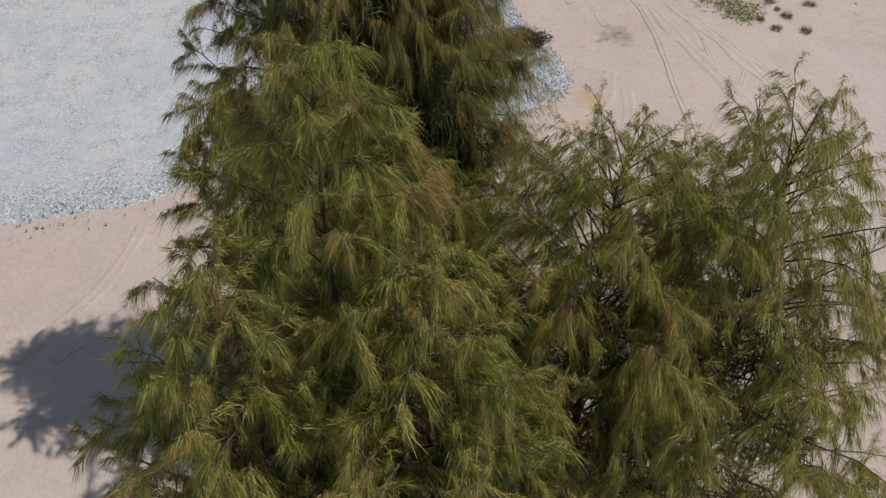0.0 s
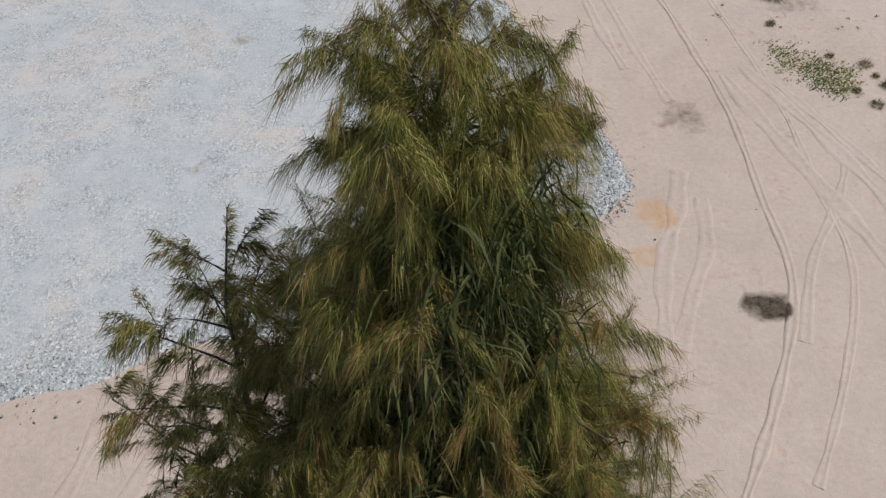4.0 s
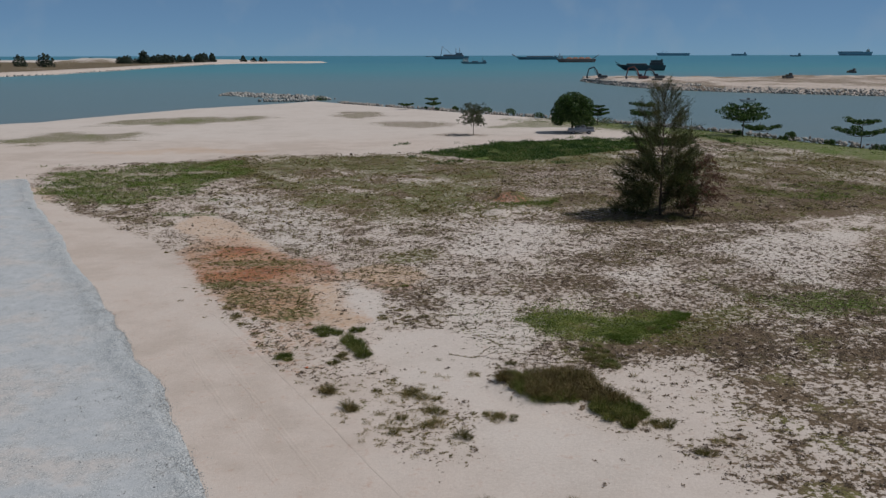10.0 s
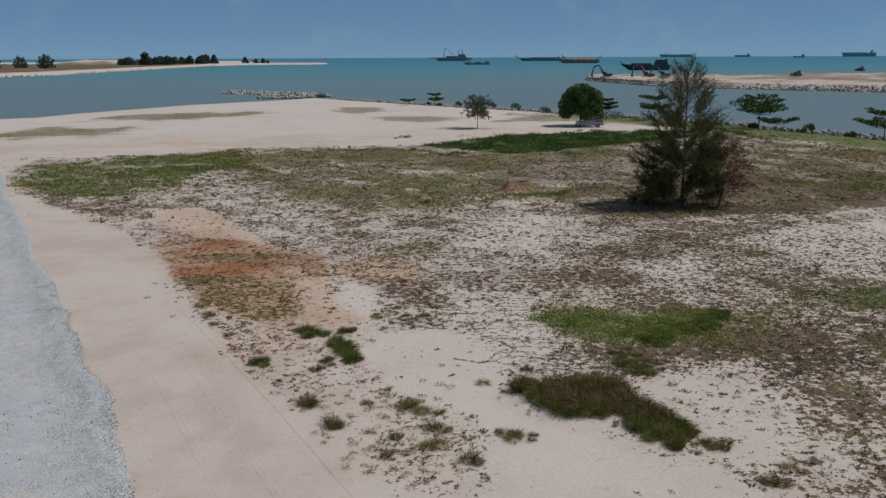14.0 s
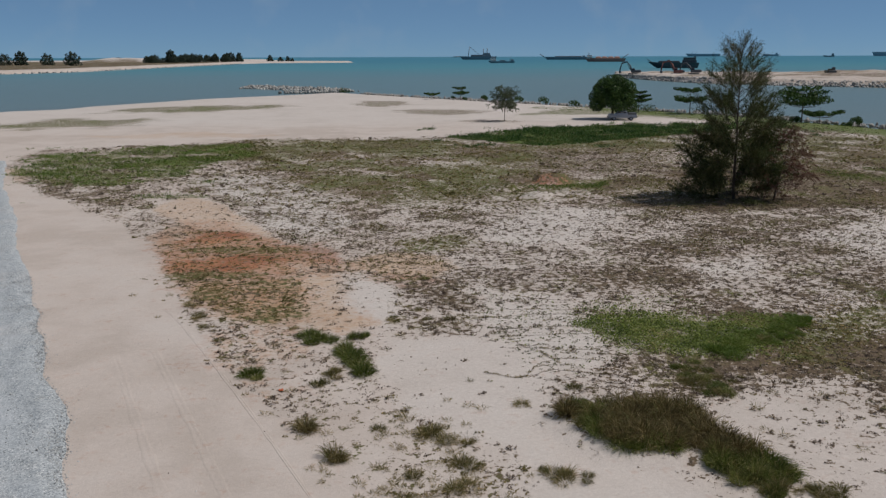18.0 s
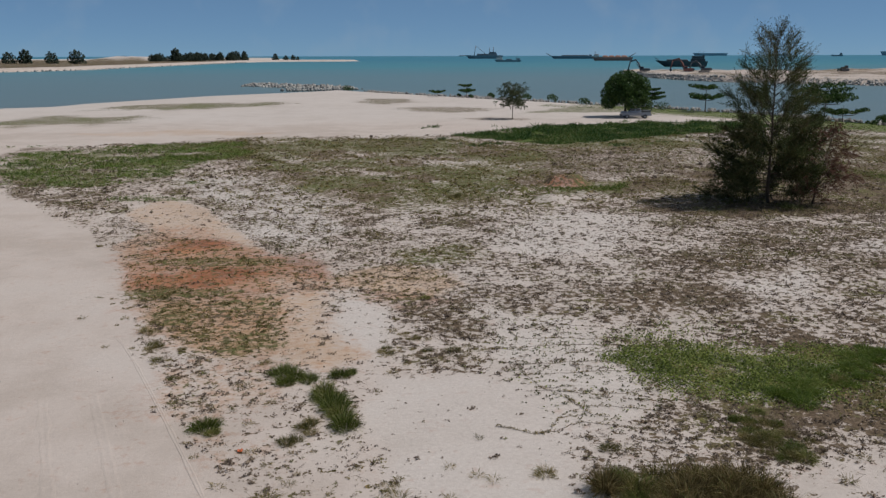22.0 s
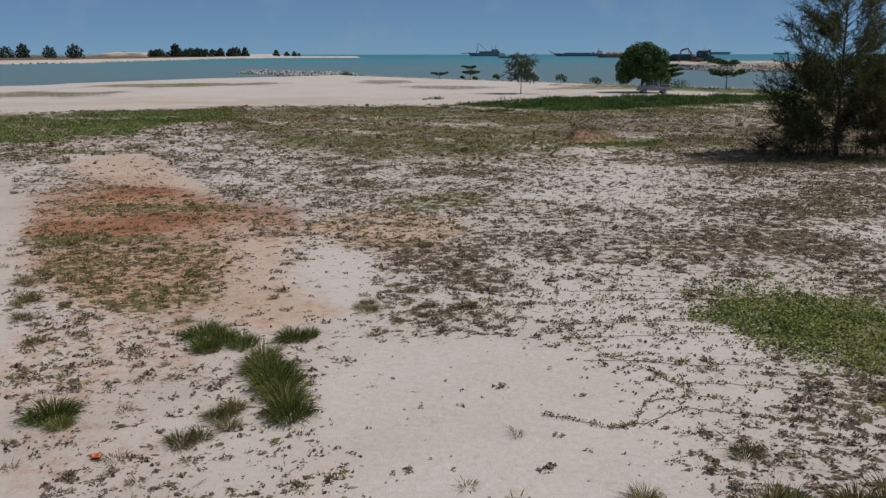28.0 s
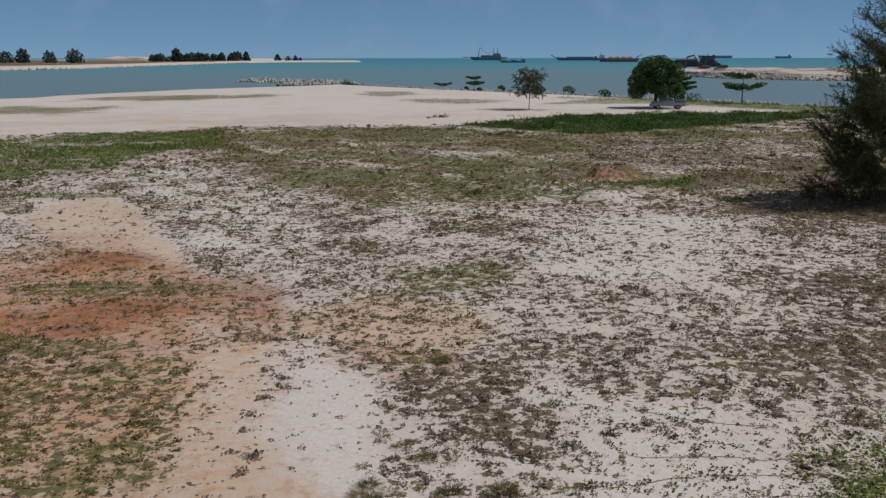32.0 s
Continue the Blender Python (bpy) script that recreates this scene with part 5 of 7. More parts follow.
for x, y, s in ((1.9, 57.2, 0.9), (2.7, 58.2, 1.0), (-0.4, 61.7, 0.7), (9.8, 31.0, 0.7), (6.1, 44.1, 0.7), (6.2, 41.6, 0.6), (6.5, 40.3, 0.8), (7.9, 41.5, 0.6), (8.8, 40.3, 0.8), (9.5, 40.0, 0.6), (10.3, 39.6, 0.5), (11.3, 39.5, 0.5), (8.8, 37.5, 0.8), (8.9, 36.2, 0.7), (9.6, 45.0, 0.8), (7.8, 38.1, 0.9), (11.5, 27.6, 0.6), (12.5, 27.8, 0.8), (12.2, 28.9, 0.7), (13.6, 28.7, 0.7), (11.9, 26.95, 0.7), (12.9, 26.8, 0.7), (11.2, 29.3, 0.5), (12.3, 28.3, 0.5), (13.2, 39.5, 0.7), (14.2, 36.6, 0.7), (13.9, 37.9, 0.5), (12.3, 35.7, 0.5), (5.3, 61.5, 0.6), (8.2, 45.6, 1.2), (5.0, 46.3, 0.9)):
    tuft("olive" if y < 46 else "thin", x, y, 0.8 * s if y < 46 else s, "small dry weed tuft on bare sand", 1.5 if y < 46 else 1.0)
def clump(n, x, y, wide, deep, kinds, low, high, words):
    for _ in range(n):
        tuft(tuft_rng.choice(kinds), x + tuft_rng.gauss(0, wide), y + tuft_rng.gauss(0, deep), tuft_rng.uniform(low, high), words)


CLUMP = [(7.7, 58.2), (9.8, 58.4), (12.2, 57.4), (12.5, 55.7), (13.2, 53.6), (13.3, 52.2), (12.6, 52.1), (11.9, 53.8), (10.6, 54.8), (9.6, 54.9), (8.9, 55.7), (8.0, 56.9)]


def grass_thicket():
    """The big thicket on its sand hump: dark green in the west, browned in the middle, olive along its tail."""
    for gx in np.arange(7.4, 13.6, 0.36):
        for gy in np.arange(51.6, 58.6, 0.40):
            x, y = gx + tuft_rng.gauss(0, 0.14), gy + tuft_rng.gauss(0, 0.16)
            if zone(np.array([x]), np.array([y]), CLUMP, 0.05, 0.6, 40)[0] < 0.5:
                continue
            if y < 54.2 and x > 11.4:
                kind, words = tuft_rng.choice(["olive", "green", "green"]), "olive grass tuft in a thicket's tail"
            elif y < 55.1 and x < 10.6:
                kind, words = tuft_rng.choice(["fresh", "green", "green", "olive"]), "tall fresh green grass tuft in a thicket"
            elif x > 9.5:
                kind, words = tuft_rng.choice(["brown", "brown", "brown", "straw", "olive"]), "tall browned grass tuft in a dense thicket"
            else:
                kind, words = tuft_rng.choice(["green", "green", "brown", "olive"]), "dark green grass tuft in a dense thicket"
            lump = float(fbm(np.array([x]), np.array([y]), 0.8, 42)[0]) - 0.5
            if lump < -0.2:
                continue
            tuft(kind, x, y, (1.05 + 1.4 * lump) * tuft_rng.uniform(0.75, 1.25), words, 1.3)


grass_thicket()
for x, y, s in ((-0.75, 57.9, 1.1), (-0.6, 57.7, 0.8), (0.25, 55.6, 1.1), (0.4, 55.4, 0.8), (10.15, 32.9, 1.15), (10.35, 32.8, 1.0), (10.0, 32.75, 0.9), (11.1, 32.95, 0.85), (11.2, 32.85, 0.6)):
    tuft("brown", x, y, s, "tall straw-coloured grass tuft on bare sand", 1.45 if y < 40 else 1.1)
clump(34, 14.1, 60.5, 0.75, 0.95, ["olive", "olive", "green"], 0.45, 0.85, "olive grass tuft among creeper runners")
clump(5, 7.1, 53.8, 0.25, 0.4, ["olive"], 0.5, 0.8, "small yellowish grass tuft on sand")
clump(6, 14.0, 51.9, 0.4, 0.3, ["olive"], 0.5, 0.8, "small yellowish grass tuft on sand")
for k in range(46):
    f = tuft_rng.random()
    tuft("fresh", 15.8 + 5.6 * f + tuft_rng.gauss(0, 0.35), 63.1 + 4.0 * f + tuft_rng.gauss(0, 0.4), tuft_rng.uniform(0.6, 1.1), "tall fresh green grass among creeper")
for x, y, s in ((3.4, 57.1, 1.3), (3.1, 56.8, 1.0), (4.1, 54.9, 1.3), (4.4, 54.6, 1.0), (2.6, 54.1, 0.9), (4.1, 53.4, 1.2), (3.7, 53.2, 1.0), (5.0, 52.0, 1.3), (5.3, 51.8, 1.0), (2.1, 52.7, 0.8), (1.7, 57.6, 0.8), (7.0, 53.5, 1.2), (6.7, 53.9, 1.1), (14.7, 48.9, 1.1), (15.0, 48.8, 0.9), (15.9, 49.8, 0.9), (14.0, 51.9, 1.0)):
    tuft("olive", x, y, s, "yellowish olive weed tuft on sand")
for x, y, s in ((-0.5, 61.7, 0.9), (-0.2, 61.9, 0.7), (0.2, 63.1, 0.9), (0.2, 62.3, 0.8), (-0.1, 62.7, 0.8), (-6.5, 70.7, 0.8), (-6.2, 70.9, 0.6), (-5.9, 69.3, 0.8), (-4.9, 67.3, 0.7), (-1.8, 68.6, 0.7), (2.9, 69.2, 0.8), (9.0, 60.3, 0.9)):
    tuft("olive", x, y, s, "small olive weed tuft on sand")


def small_tufts(spots, seed):
    """Many small weed tufts, too small to tell apart, joined."""
    rng = np.random.default_rng(seed)
    spots = np.array(spots)
    pick = np.repeat(np.arange(len(spots)), 46)
    n, a, f = len(pick), rng.uniform(0, 2 * math.pi, len(pick)), np.sqrt(rng.random(len(pick)))
    size = spots[pick, 2]
    out = np.stack([np.cos(a), np.sin(a), np.zeros(n)], 1)
    p0 = np.stack([spots[pick, 0], spots[pick, 1], ground_height(spots[pick, 0], spots[pick, 1])], 1) + out * (0.16 * f * size)[:, None]
    way = unit(out * (0.2 + 0.9 * f)[:, None] + rng.normal(0, 0.4, (n, 3)) + np.array([0, 0, 0.9]))
    me = ribbons(p0, way, 0.42 * size * rng.uniform(0.5, 1.2, n), rng.uniform(0.010, 0.02, n), rng.uniform(0.1, 0.9, n), rng, "small_tuft", GRASS_DRY)
    tagged(new("small_tuft", me), "small brownish weed tufts strewn on sand", "weeds", kind="stuff")


SPOTS = [(tuft_rng.uniform(12, 24), tuft_rng.uniform(46, 62), tuft_rng.uniform(0.6, 1.0)) for _ in range(40)]
SPOTS += [(2.8 + tuft_rng.gauss(0, 1.3), 55.0 + tuft_rng.gauss(0, 2.2), tuft_rng.uniform(0.4, 0.9)) for _ in range(70)]
for _ in range(120):
    y = tuft_rng.uniform(51, 82)
    SPOTS.append((float(np.interp(y, WEED_Y, WEED_X)) + tuft_rng.gauss(1.5, 1.2), y, tuft_rng.uniform(0.3, 0.8)))
SPOTS += [(tuft_rng.uniform(2.6, 7.5), tuft_rng.uniform(67, 77), tuft_rng.uniform(0.4, 0.8)) for _ in range(30)]
small_tufts(SPOTS, 88)


def build_creeper(corners, leaves, seed, label, share=0.5, size=0.04, mat=CREEPER):
    """Creeper leaves over a patch, in knots; share: how much of the patch they cover."""
    rng = np.random.default_rng(seed)
    x0, x1 = min(c[0] for c in corners), max(c[0] for c in corners)
    y0, y1 = min(c[1] for c in corners), max(c[1] for c in corners)
    x, y = scatter_points(leaves, x0 - 1, x1 + 1, y0 - 1, y1 + 1, lambda x, y: zone(x, y, corners, 0.2 + 0.13 * (x1 - x0), 0.3 + 0.12 * (x1 - x0), seed) * smooth_step(0.62 - 0.5 * share, 0.92 - 0.5 * share, 0.6 * fbm(x, y, 0.35, seed) + 0.4 * fbm(x, y, 1.2, seed + 1)), rng)
    n = len(x)
    c = np.stack([x, y, ground_height(x, y) + rng.uniform(0.02, 0.10, n)], 1)
    nrm = unit(rng.normal(0, 0.5, (n, 3)) + np.array([0, 0, 1.0]))
    s1 = unit(np.cross(nrm, rng.normal(size=(n, 3))))
    s2 = np.cross(nrm, s1)
    w = rng.uniform(0.7, 1.3, n)[:, None] * size
    v = np.stack([c - s1 * w, c - s1 * w * 0.4 + s2 * w, c + s1 * w * 0.5 + s2 * w * 0.9, c + s1 * w * 1.2, c + s1 * w * 0.5 - s2 * w * 0.9, c - s1 * w * 0.4 - s2 * w], 1).reshape(-1, 3)
    tagged(new("creeper", mesh_of("creeper", v, np.arange(n * 6).reshape(n, 6), mat)), label, "creeper", kind="stuff")


def leaf_knots(corners, n, seed):
    """Single rooted knots of three to six small leaves, strewn evenly over a patch."""
    rng = np.random.default_rng(seed)
    x, y = scatter_points(n, min(c[0] for c in corners) - 1, max(c[0] for c in corners) + 1, min(c[1] for c in corners) - 1, max(c[1] for c in corners) + 1, lambda x, y: zone(x, y, corners, 0.7, 0.8, seed), rng)
    pick = np.repeat(np.arange(len(x)), rng.integers(4, 9, len(x)))
    m = len(pick)
    a = rng.uniform(0, 2 * math.pi, m)
    size = (0.6 + 0.8 * rng.random(len(x)))[pick]
    out = np.stack([np.cos(a), np.sin(a), rng.uniform(0.1, 0.7, m)], 1)
    p0 = np.stack([x[pick], y[pick], ground_height(x[pick], y[pick]) + 0.015], 1) + out * (0.045 * size * rng.random(m))[:, None]
    me = ribbons(p0, unit(out), 0.065 * size, 0.045 * size, rng.uniform(0, 0.4, m), rng, "leaf_knot", KNOT)
    tagged(new("leaf_knot", me), "small dark green creeper knots dotted over sand", "creeper", kind="stuff")


build_creeper([(9.5, 29.9), (10.03, 29.7), (10.56, 29.3), (11.74, 28.6), (11.41, 27.7), (10.91, 27.6), (10.12, 28.1), (9.4, 28.7)], 9500, 81, "green beach creeper on sand", 0.72, 0.024)
build_creeper([(10.2, 29.3), (11.7, 28.6), (11.6, 27.6), (10.9, 27.5), (10.1, 28.1)], 3200, 86, "thin browned beach creeper on sand", 0.6, 0.024, WEED_OLIVE)
build_creeper(CREEPER_MAT, 62000, 83, "mat of green beach creeper leaves", 0.8, 0.028)
build_creeper(CREEPER_THIN, 9000, 87, "thin yellowish green creeper edging a thicker mat", 0.5, 0.03)
build_creeper(CREEPER_LOOSE, 3000, 84, "loose green creeper leaves on sand", 0.3, 0.033)
leaf_knots(CREEPER_LOOSE, 1300, 89)
build_creeper(OLIVE_EAST, 16000, 85, "olive creeper thinning out on sand", 0.6, 0.034, WEED_OLIVE)


def build_runner(points, seed):
    """A creeper runner lying over bare sand, with small leaves in beads along it."""
    rng = np.random.default_rng(seed)
    line = [Vector((x, y, 0)) for x, y in points]
    flat = []
    for k in range(len(line) - 1):
        a, b, c, d = line[max(k - 1, 0)], line[k], line[k + 1], line[min(k + 2, len(line) - 1)]
        for t in np.linspace(0, 1, 9)[:-1]:
            p = 0.5 * ((2 * b) + (c - a) * t + (2 * a - 5 * b + 4 * c - d) * t * t + (3 * b - 3 * c + d - a) * t ** 3)
            flat.append((p.x + rng.normal(0, 0.03), p.y + rng.normal(0, 0.03)))
    pts = [Vector((x, y, land_height + 0.015)) for (x, y), land_height in zip(flat, ground_height(np.array(flat)[:, 0], np.array(flat)[:, 1]))]
    bm = bmesh.new()
    tube(bm, pts, [0.006] * len(pts), 4)
    ob = tagged(new("creeper_runner", bpy.data.meshes.new("creeper_runner")), "long thin creeper runner over bare sand", "creeper", "creeper runners")
    bm.to_mesh(ob.data)
    bm.free()
    ob.data.materials.append(WEED)
    P = np.array(pts)
    n = len(P) * 6
    bead = np.repeat(rng.integers(0, len(P) - 1, n // 5 + 1), 5)[:n]
    f = np.repeat(rng.random(n // 5 + 1), 5)[:n, None]
    c = P[bead] + (P[bead + 1] - P[bead]) * f + rng.normal(0, 0.04, (n, 3)) * np.array([1, 1, 0.3]) + np.array([0, 0, 0.03])
    way = unit(rng.normal(0, 1, (n, 3)) * np.array([1, 1, 0.4]))
    tagged(part("leaf", ribbons(c, way, np.full(n, 0.055), np.full(n, 0.04), np.full(n, 0.1), rng, "leaf", WEED_OLIVE), WEED_OLIVE, ob), kind="stuff")


RUNNERS = [[(8.0, 71.7), (8.3, 70.6), (10.2, 70.3), (12.0, 69.9)], [(6.9, 69.3), (7.8, 69.3), (9.5, 69.5), (11.8, 69.2)], [(6.9, 67.9), (7.9, 67.5), (9.5, 67.5), (11.3, 67.7)],
           [(7.6, 66.5), (9.2, 66.4), (10.9, 66.5), (12.2, 66.2)], [(7.4, 64.9), (8.5, 64.8), (9.3, 64.5), (10.3, 64.3), (12, 64.6)], [(7.6, 66.7), (8.0, 65.3), (8.7, 64.1), (9.1, 62.9), (9.7, 62.5)],
           [(5.9, 62.3), (6.4, 62.0), (7.0, 61.6), (7.5, 61.7), (8.1, 62.6), (8.9, 62.7)], [(7.0, 61.6), (7.7, 61.7), (8.6, 62.2), (9.5, 61.9), (11, 61.4)], [(8.7, 64.1), (9.0, 63.4), (10.0, 63.3), (11.5, 62.8)],
           [(9.2, 72.8), (10.6, 72.0), (12.2, 71.6)], [(10.2, 60.8), (11.3, 60.4), (12.6, 61.2), (13.5, 60.2)], [(9.6, 68.4), (10.9, 68.6), (12.3, 68.3)]]
for k, points in enumerate(RUNNERS):
    build_runner(points, 100 + k)


# ---- tyre tracks in the sand ----
def tyre_track(points, wide=0.22, deep=0.03):
    pts = [Vector((x, y, 0)) for x, y in points]
    dense = []
    for k in range(len(pts) - 1):
        a, b, c, d = pts[max(k - 1, 0)], pts[k], pts[k + 1], pts[min(k + 2, len(pts) - 1)]
        for s in range(14):
            t = s / 14
            dense.append(0.5 * ((2 * b) + (c - a) * t + (2 * a - 5 * b + 4 * c - d) * t * t + (3 * b - 3 * c + d - a) * t ** 3))
    V, F = [], []
    prof = ((-1.0, -0.02), (-0.7, 0.55), (-0.35, 0.3), (0.0, 0.12), (0.35, 0.3), (0.7, 0.65), (1.0, -0.02))
    for k, p in enumerate(dense):
        way = (dense[min(k + 1, len(dense) - 1)] - dense[max(k - 1, 0)]).normalized()
        side = Vector((-way.y, way.x, 0))
        w = wide * (0.8 + 0.5 * noise.noise(p * 0.9))
        for u, h in prof:
            q = p + side * u * w
            z = float(ground_height(np.array([q.x]), np.array([q.y]))[0])
            V.append((q.x, q.y, z + 1.5 * deep * h * (0.7 + 0.6 * noise.noise(q * 3)) + 0.002))
    m = len(prof)
    for k in range(len(dense) - 1):
        F += [(k * m + j, k * m + j + 1, (k + 1) * m + j + 1, (k + 1) * m + j) for j in range(m - 1)]
    me = mesh_of("tyre_track", V, F, SAND)
    me.polygons.foreach_set("use_smooth", np.ones(len(F), bool))
    tx, ty = np.array(V)[:, 0], np.array(V)[:, 1]
    red, ochre, pale, thatch, moss, char = cover_fields(tx, ty)[:6]
    add_colour(me, "soil", red, ochre, pale)
    add_colour(me, "cover", thatch, moss, char)
    add_colour(me, "tread", *(trodden_sand(tx, ty),) * 3)
    tagged(new("tyre_track", me), "shallow tyre rut pressed into dry sand", "tyre track", "tyre tracks", "structure")


MAIN_TRACK = [(5.2, 38.5), (6.1, 34.4), (6.9, 30.5), (7.5, 26.7), (7.6, 23.2), (7.7, 21.0), (7.3, 19.2), (6.2, 16.7), (5.0, 14.5)]
tyre_track(MAIN_TRACK, 0.16, 0.06)
tyre_track([(x + 1.5 + 0.02 * k, y + 0.5) for k, (x, y) in enumerate(MAIN_TRACK)], 0.14, 0.03)
tyre_track([(7.7, 28.4), (8.2, 26.7), (9.4, 23.3), (10.5, 20.2), (12, 16)], 0.3, 0.045)
tyre_track([(8.4, 28.8), (10.1, 25.1), (11.3, 22.0), (13, 18)], 0.3, 0.045)
tyre_track([(9.2, 28.0), (10.9, 24.4), (12.4, 20.5)], 0.2, 0.03)
tyre_track([(3.7, 34.5), (3.9, 33.1), (4.3, 30.7), (4.8, 28.6)], 0.22, 0.04)
tyre_track([(4.4, 34.0), (4.8, 32.0), (5.3, 29.5), (5.9, 27.0)], 0.2, 0.03)
tyre_track([(10.2, 24.4), (9.4, 22.8), (8.3, 21.0), (7.4, 18.5)], 0.18, 0.03)
tyre_track([(5.6, 24.2), (5.2, 22.5), (4.6, 20.8), (4.2, 18)], 0.3, 0.035)
tyre_track([(6.0, 23.2), (5.8, 21.5), (5.2, 20.1), (4.0, 17)], 0.25, 0.03)
tyre_track([(-8.3, 72.5), (-6.9, 69.6), (-2.9, 59.9), (0.2, 51.8), (3.4, 43.5)], 0.085, 0.022)
tyre_track([(-9.0, 66.0), (-7.0, 60.5), (-4.6, 54.0), (-2.6, 48.5)], 0.22, 0.012)
tyre_track([(-7.4, 66.2), (-5.4, 60.8), (-3.0, 54.3), (-1.0, 48.8)], 0.22, 0.012)
tyre_track([(-9.0, 12.2), (-7.5, 14.0), (-6.5, 16.5)], 0.25, 0.04)
tyre_track([(-10.5, 11.5), (-8.6, 14.3), (-8.0, 16.8)], 0.25, 0.035)


# ---- rocks, shore and far land ----
def rock_shapes(seed, kinds=6, low=False):
    rng = np.random.default_rng(seed)
    if low:
        base = np.array([(1, 0, 0), (-1, 0, 0), (0, 1, 0), (0, -1, 0), (0, 0, 1), (0, 0, -1)], float)
        tri = np.array([(4, 0, 2), (4, 2, 1), (4, 1, 3), (4, 3, 0), (5, 2, 0), (5, 1, 2), (5, 3, 1), (5, 0, 3)])
        return [base * rng.uniform(0.6, 1.3, (6, 1)) for _ in range(kinds)], tri
    bm = bmesh.new()
    bmesh.ops.create_icosphere(bm, subdivisions=1, radius=1.0)
    base = np.array([v.co for v in bm.verts])
    tri = np.array([[v.index for v in f.verts] for f in bm.faces])
    bm.free()
    return [base * rng.uniform(0.65, 1.25, (len(base), 1)) * np.array([rng.uniform(0.8, 1.4), 1.0, rng.uniform(0.6, 0.9)]) for _ in range(kinds)], tri


def rocks(name, x, y, z, size, seed, mat, label, category="rocks", low=False):
    """Many tumbled boulders, joined."""
    rng = np.random.default_rng(seed)
    shapes, tri = rock_shapes(seed, 6, low)
    V, F, off = [], [], 0
    which = rng.integers(0, len(shapes), len(x))
    for k, shape in enumerate(shapes):
        pick = np.flatnonzero(which == k)
        turns = np.array([Euler(rng.uniform(0, 6.28, 3)).to_matrix() for _ in range(40)])[rng.integers(0, 40, len(pick))]
        v = np.einsum("vi,nij->nvj", shape, turns) * np.asarray(size)[pick][:, None, None] + np.stack([x[pick], y[pick], np.asarray(z)[pick]], 1)[:, None]
        V.append(v.reshape(-1, 3))
        F.append((tri[None] + (off + np.arange(len(pick)) * len(shape))[:, None, None]).reshape(-1, 3))
        off += len(pick) * len(shape)
    return tagged(new(name, mesh_of(name, np.concatenate(V), np.concatenate(F), mat)), label, category, kind="stuff")


def rock_paint(name, stops):
    m, ns, ls, b = material(name)
    island = ns.new("ShaderNodeNewGeometry").outputs["Random Per Island"]
    tc = ns.new("ShaderNodeTexCoord").outputs["Object"]
    n = noise_tex(ns, ls, 2.5, 5, 0.7, tc)
    col = mix(ns, ls, 0.35, ramp(ns, ls, island, stops).outputs[0], ramp(ns, ls, n.outputs[0], [(0.3, (0.14, 0.13, 0.12)), (0.7, (0.55, 0.53, 0.50))]).outputs[0])
    ls.new(col, b.inputs["Base Color"])
    b.inputs["Roughness"].default_value = 0.9
    bump(ns, ls, b, n.outputs[0], 0.5, 0.1)
    return m


RUBBLE = rock_paint("rubble", [(0.0, (0.14, 0.125, 0.11)), (0.4, (0.29, 0.265, 0.235)), (1.0, (0.48, 0.44, 0.39))])
BANK_ROCK = rock_paint("bank_stone", [(0.0, (0.22, 0.20, 0.18)), (0.4, (0.36, 0.335, 0.305)), (1.0, (0.52, 0.49, 0.45))])
JETTY_ROCK = rock_paint("jetty_rock", [(0.0, (0.10, 0.10, 0.095)), (0.5, (0.27, 0.265, 0.25)), (1.0, (0.55, 0.54, 0.50))])


def along(xs, ys, n, rng, spread):
    """n places along a line, strewn across it."""
    xs, ys = np.array(xs, float), np.array(ys, float)
    step = np.hypot(np.diff(xs), np.diff(ys))
    d = np.concatenate([[0], np.cumsum(step)])
    t = rng.uniform(0, d[-1], n)
    px, py = np.interp(t, d, xs), np.interp(t, d, ys)
    i = np.clip(np.searchsorted(d, t) - 1, 0, len(step) - 1)
    nx, ny = -np.diff(ys)[i] / step[i], np.diff(xs)[i] / step[i]
    off = rng.normal(0, spread, n)
    return px + nx * off, py + ny * off, off


def build_shore_rocks():
    rng = np.random.default_rng(91)
    x, y, off = along(SHORE_X[9:19], SHORE_Y[9:19], 900, rng, 1.1)
    rocks("shore_rock", x, y, np.full(len(x), -1.0) + rng.uniform(0, 0.5, len(x)), rng.uniform(0.18, 0.5, len(x)), 92, RUBBLE, "pale boulders edging the sandy shore")
    x, y, off = along([-42, -34, -22, -10, 0], [394, 389, 376, 362, 348], 700, rng, 2.6)
    rocks("jetty_rock", x, y, -1.2 + 1.0 * np.exp(-(off / 2.6) ** 2) * rng.uniform(0.4, 1, len(x)), rng.uniform(0.45, 0.95, len(x)), 93, JETTY_ROCK, "tumbled grey boulders of a low jetty", "jetty")
    x, y, off = along([-24, -14, -4], [345, 341, 344], 60, rng, 2.0)
    rocks("stray_rock", x, y, np.full(len(x), -0.8), rng.uniform(0.3, 0.8, len(x)), 94, JETTY_ROCK, "loose boulders strewn by the jetty foot")


build_shore_rocks()

ISLE_Y = [250, 450, 560, 716, 784, 926, 1137, 1400, 1500, 1540, 1600, 1660, 1800, 2000]
ISLE_X = [-900, -560, -400, -242, -221, -208, -190, -165, -140, -20, 10, -120, -200, -300]


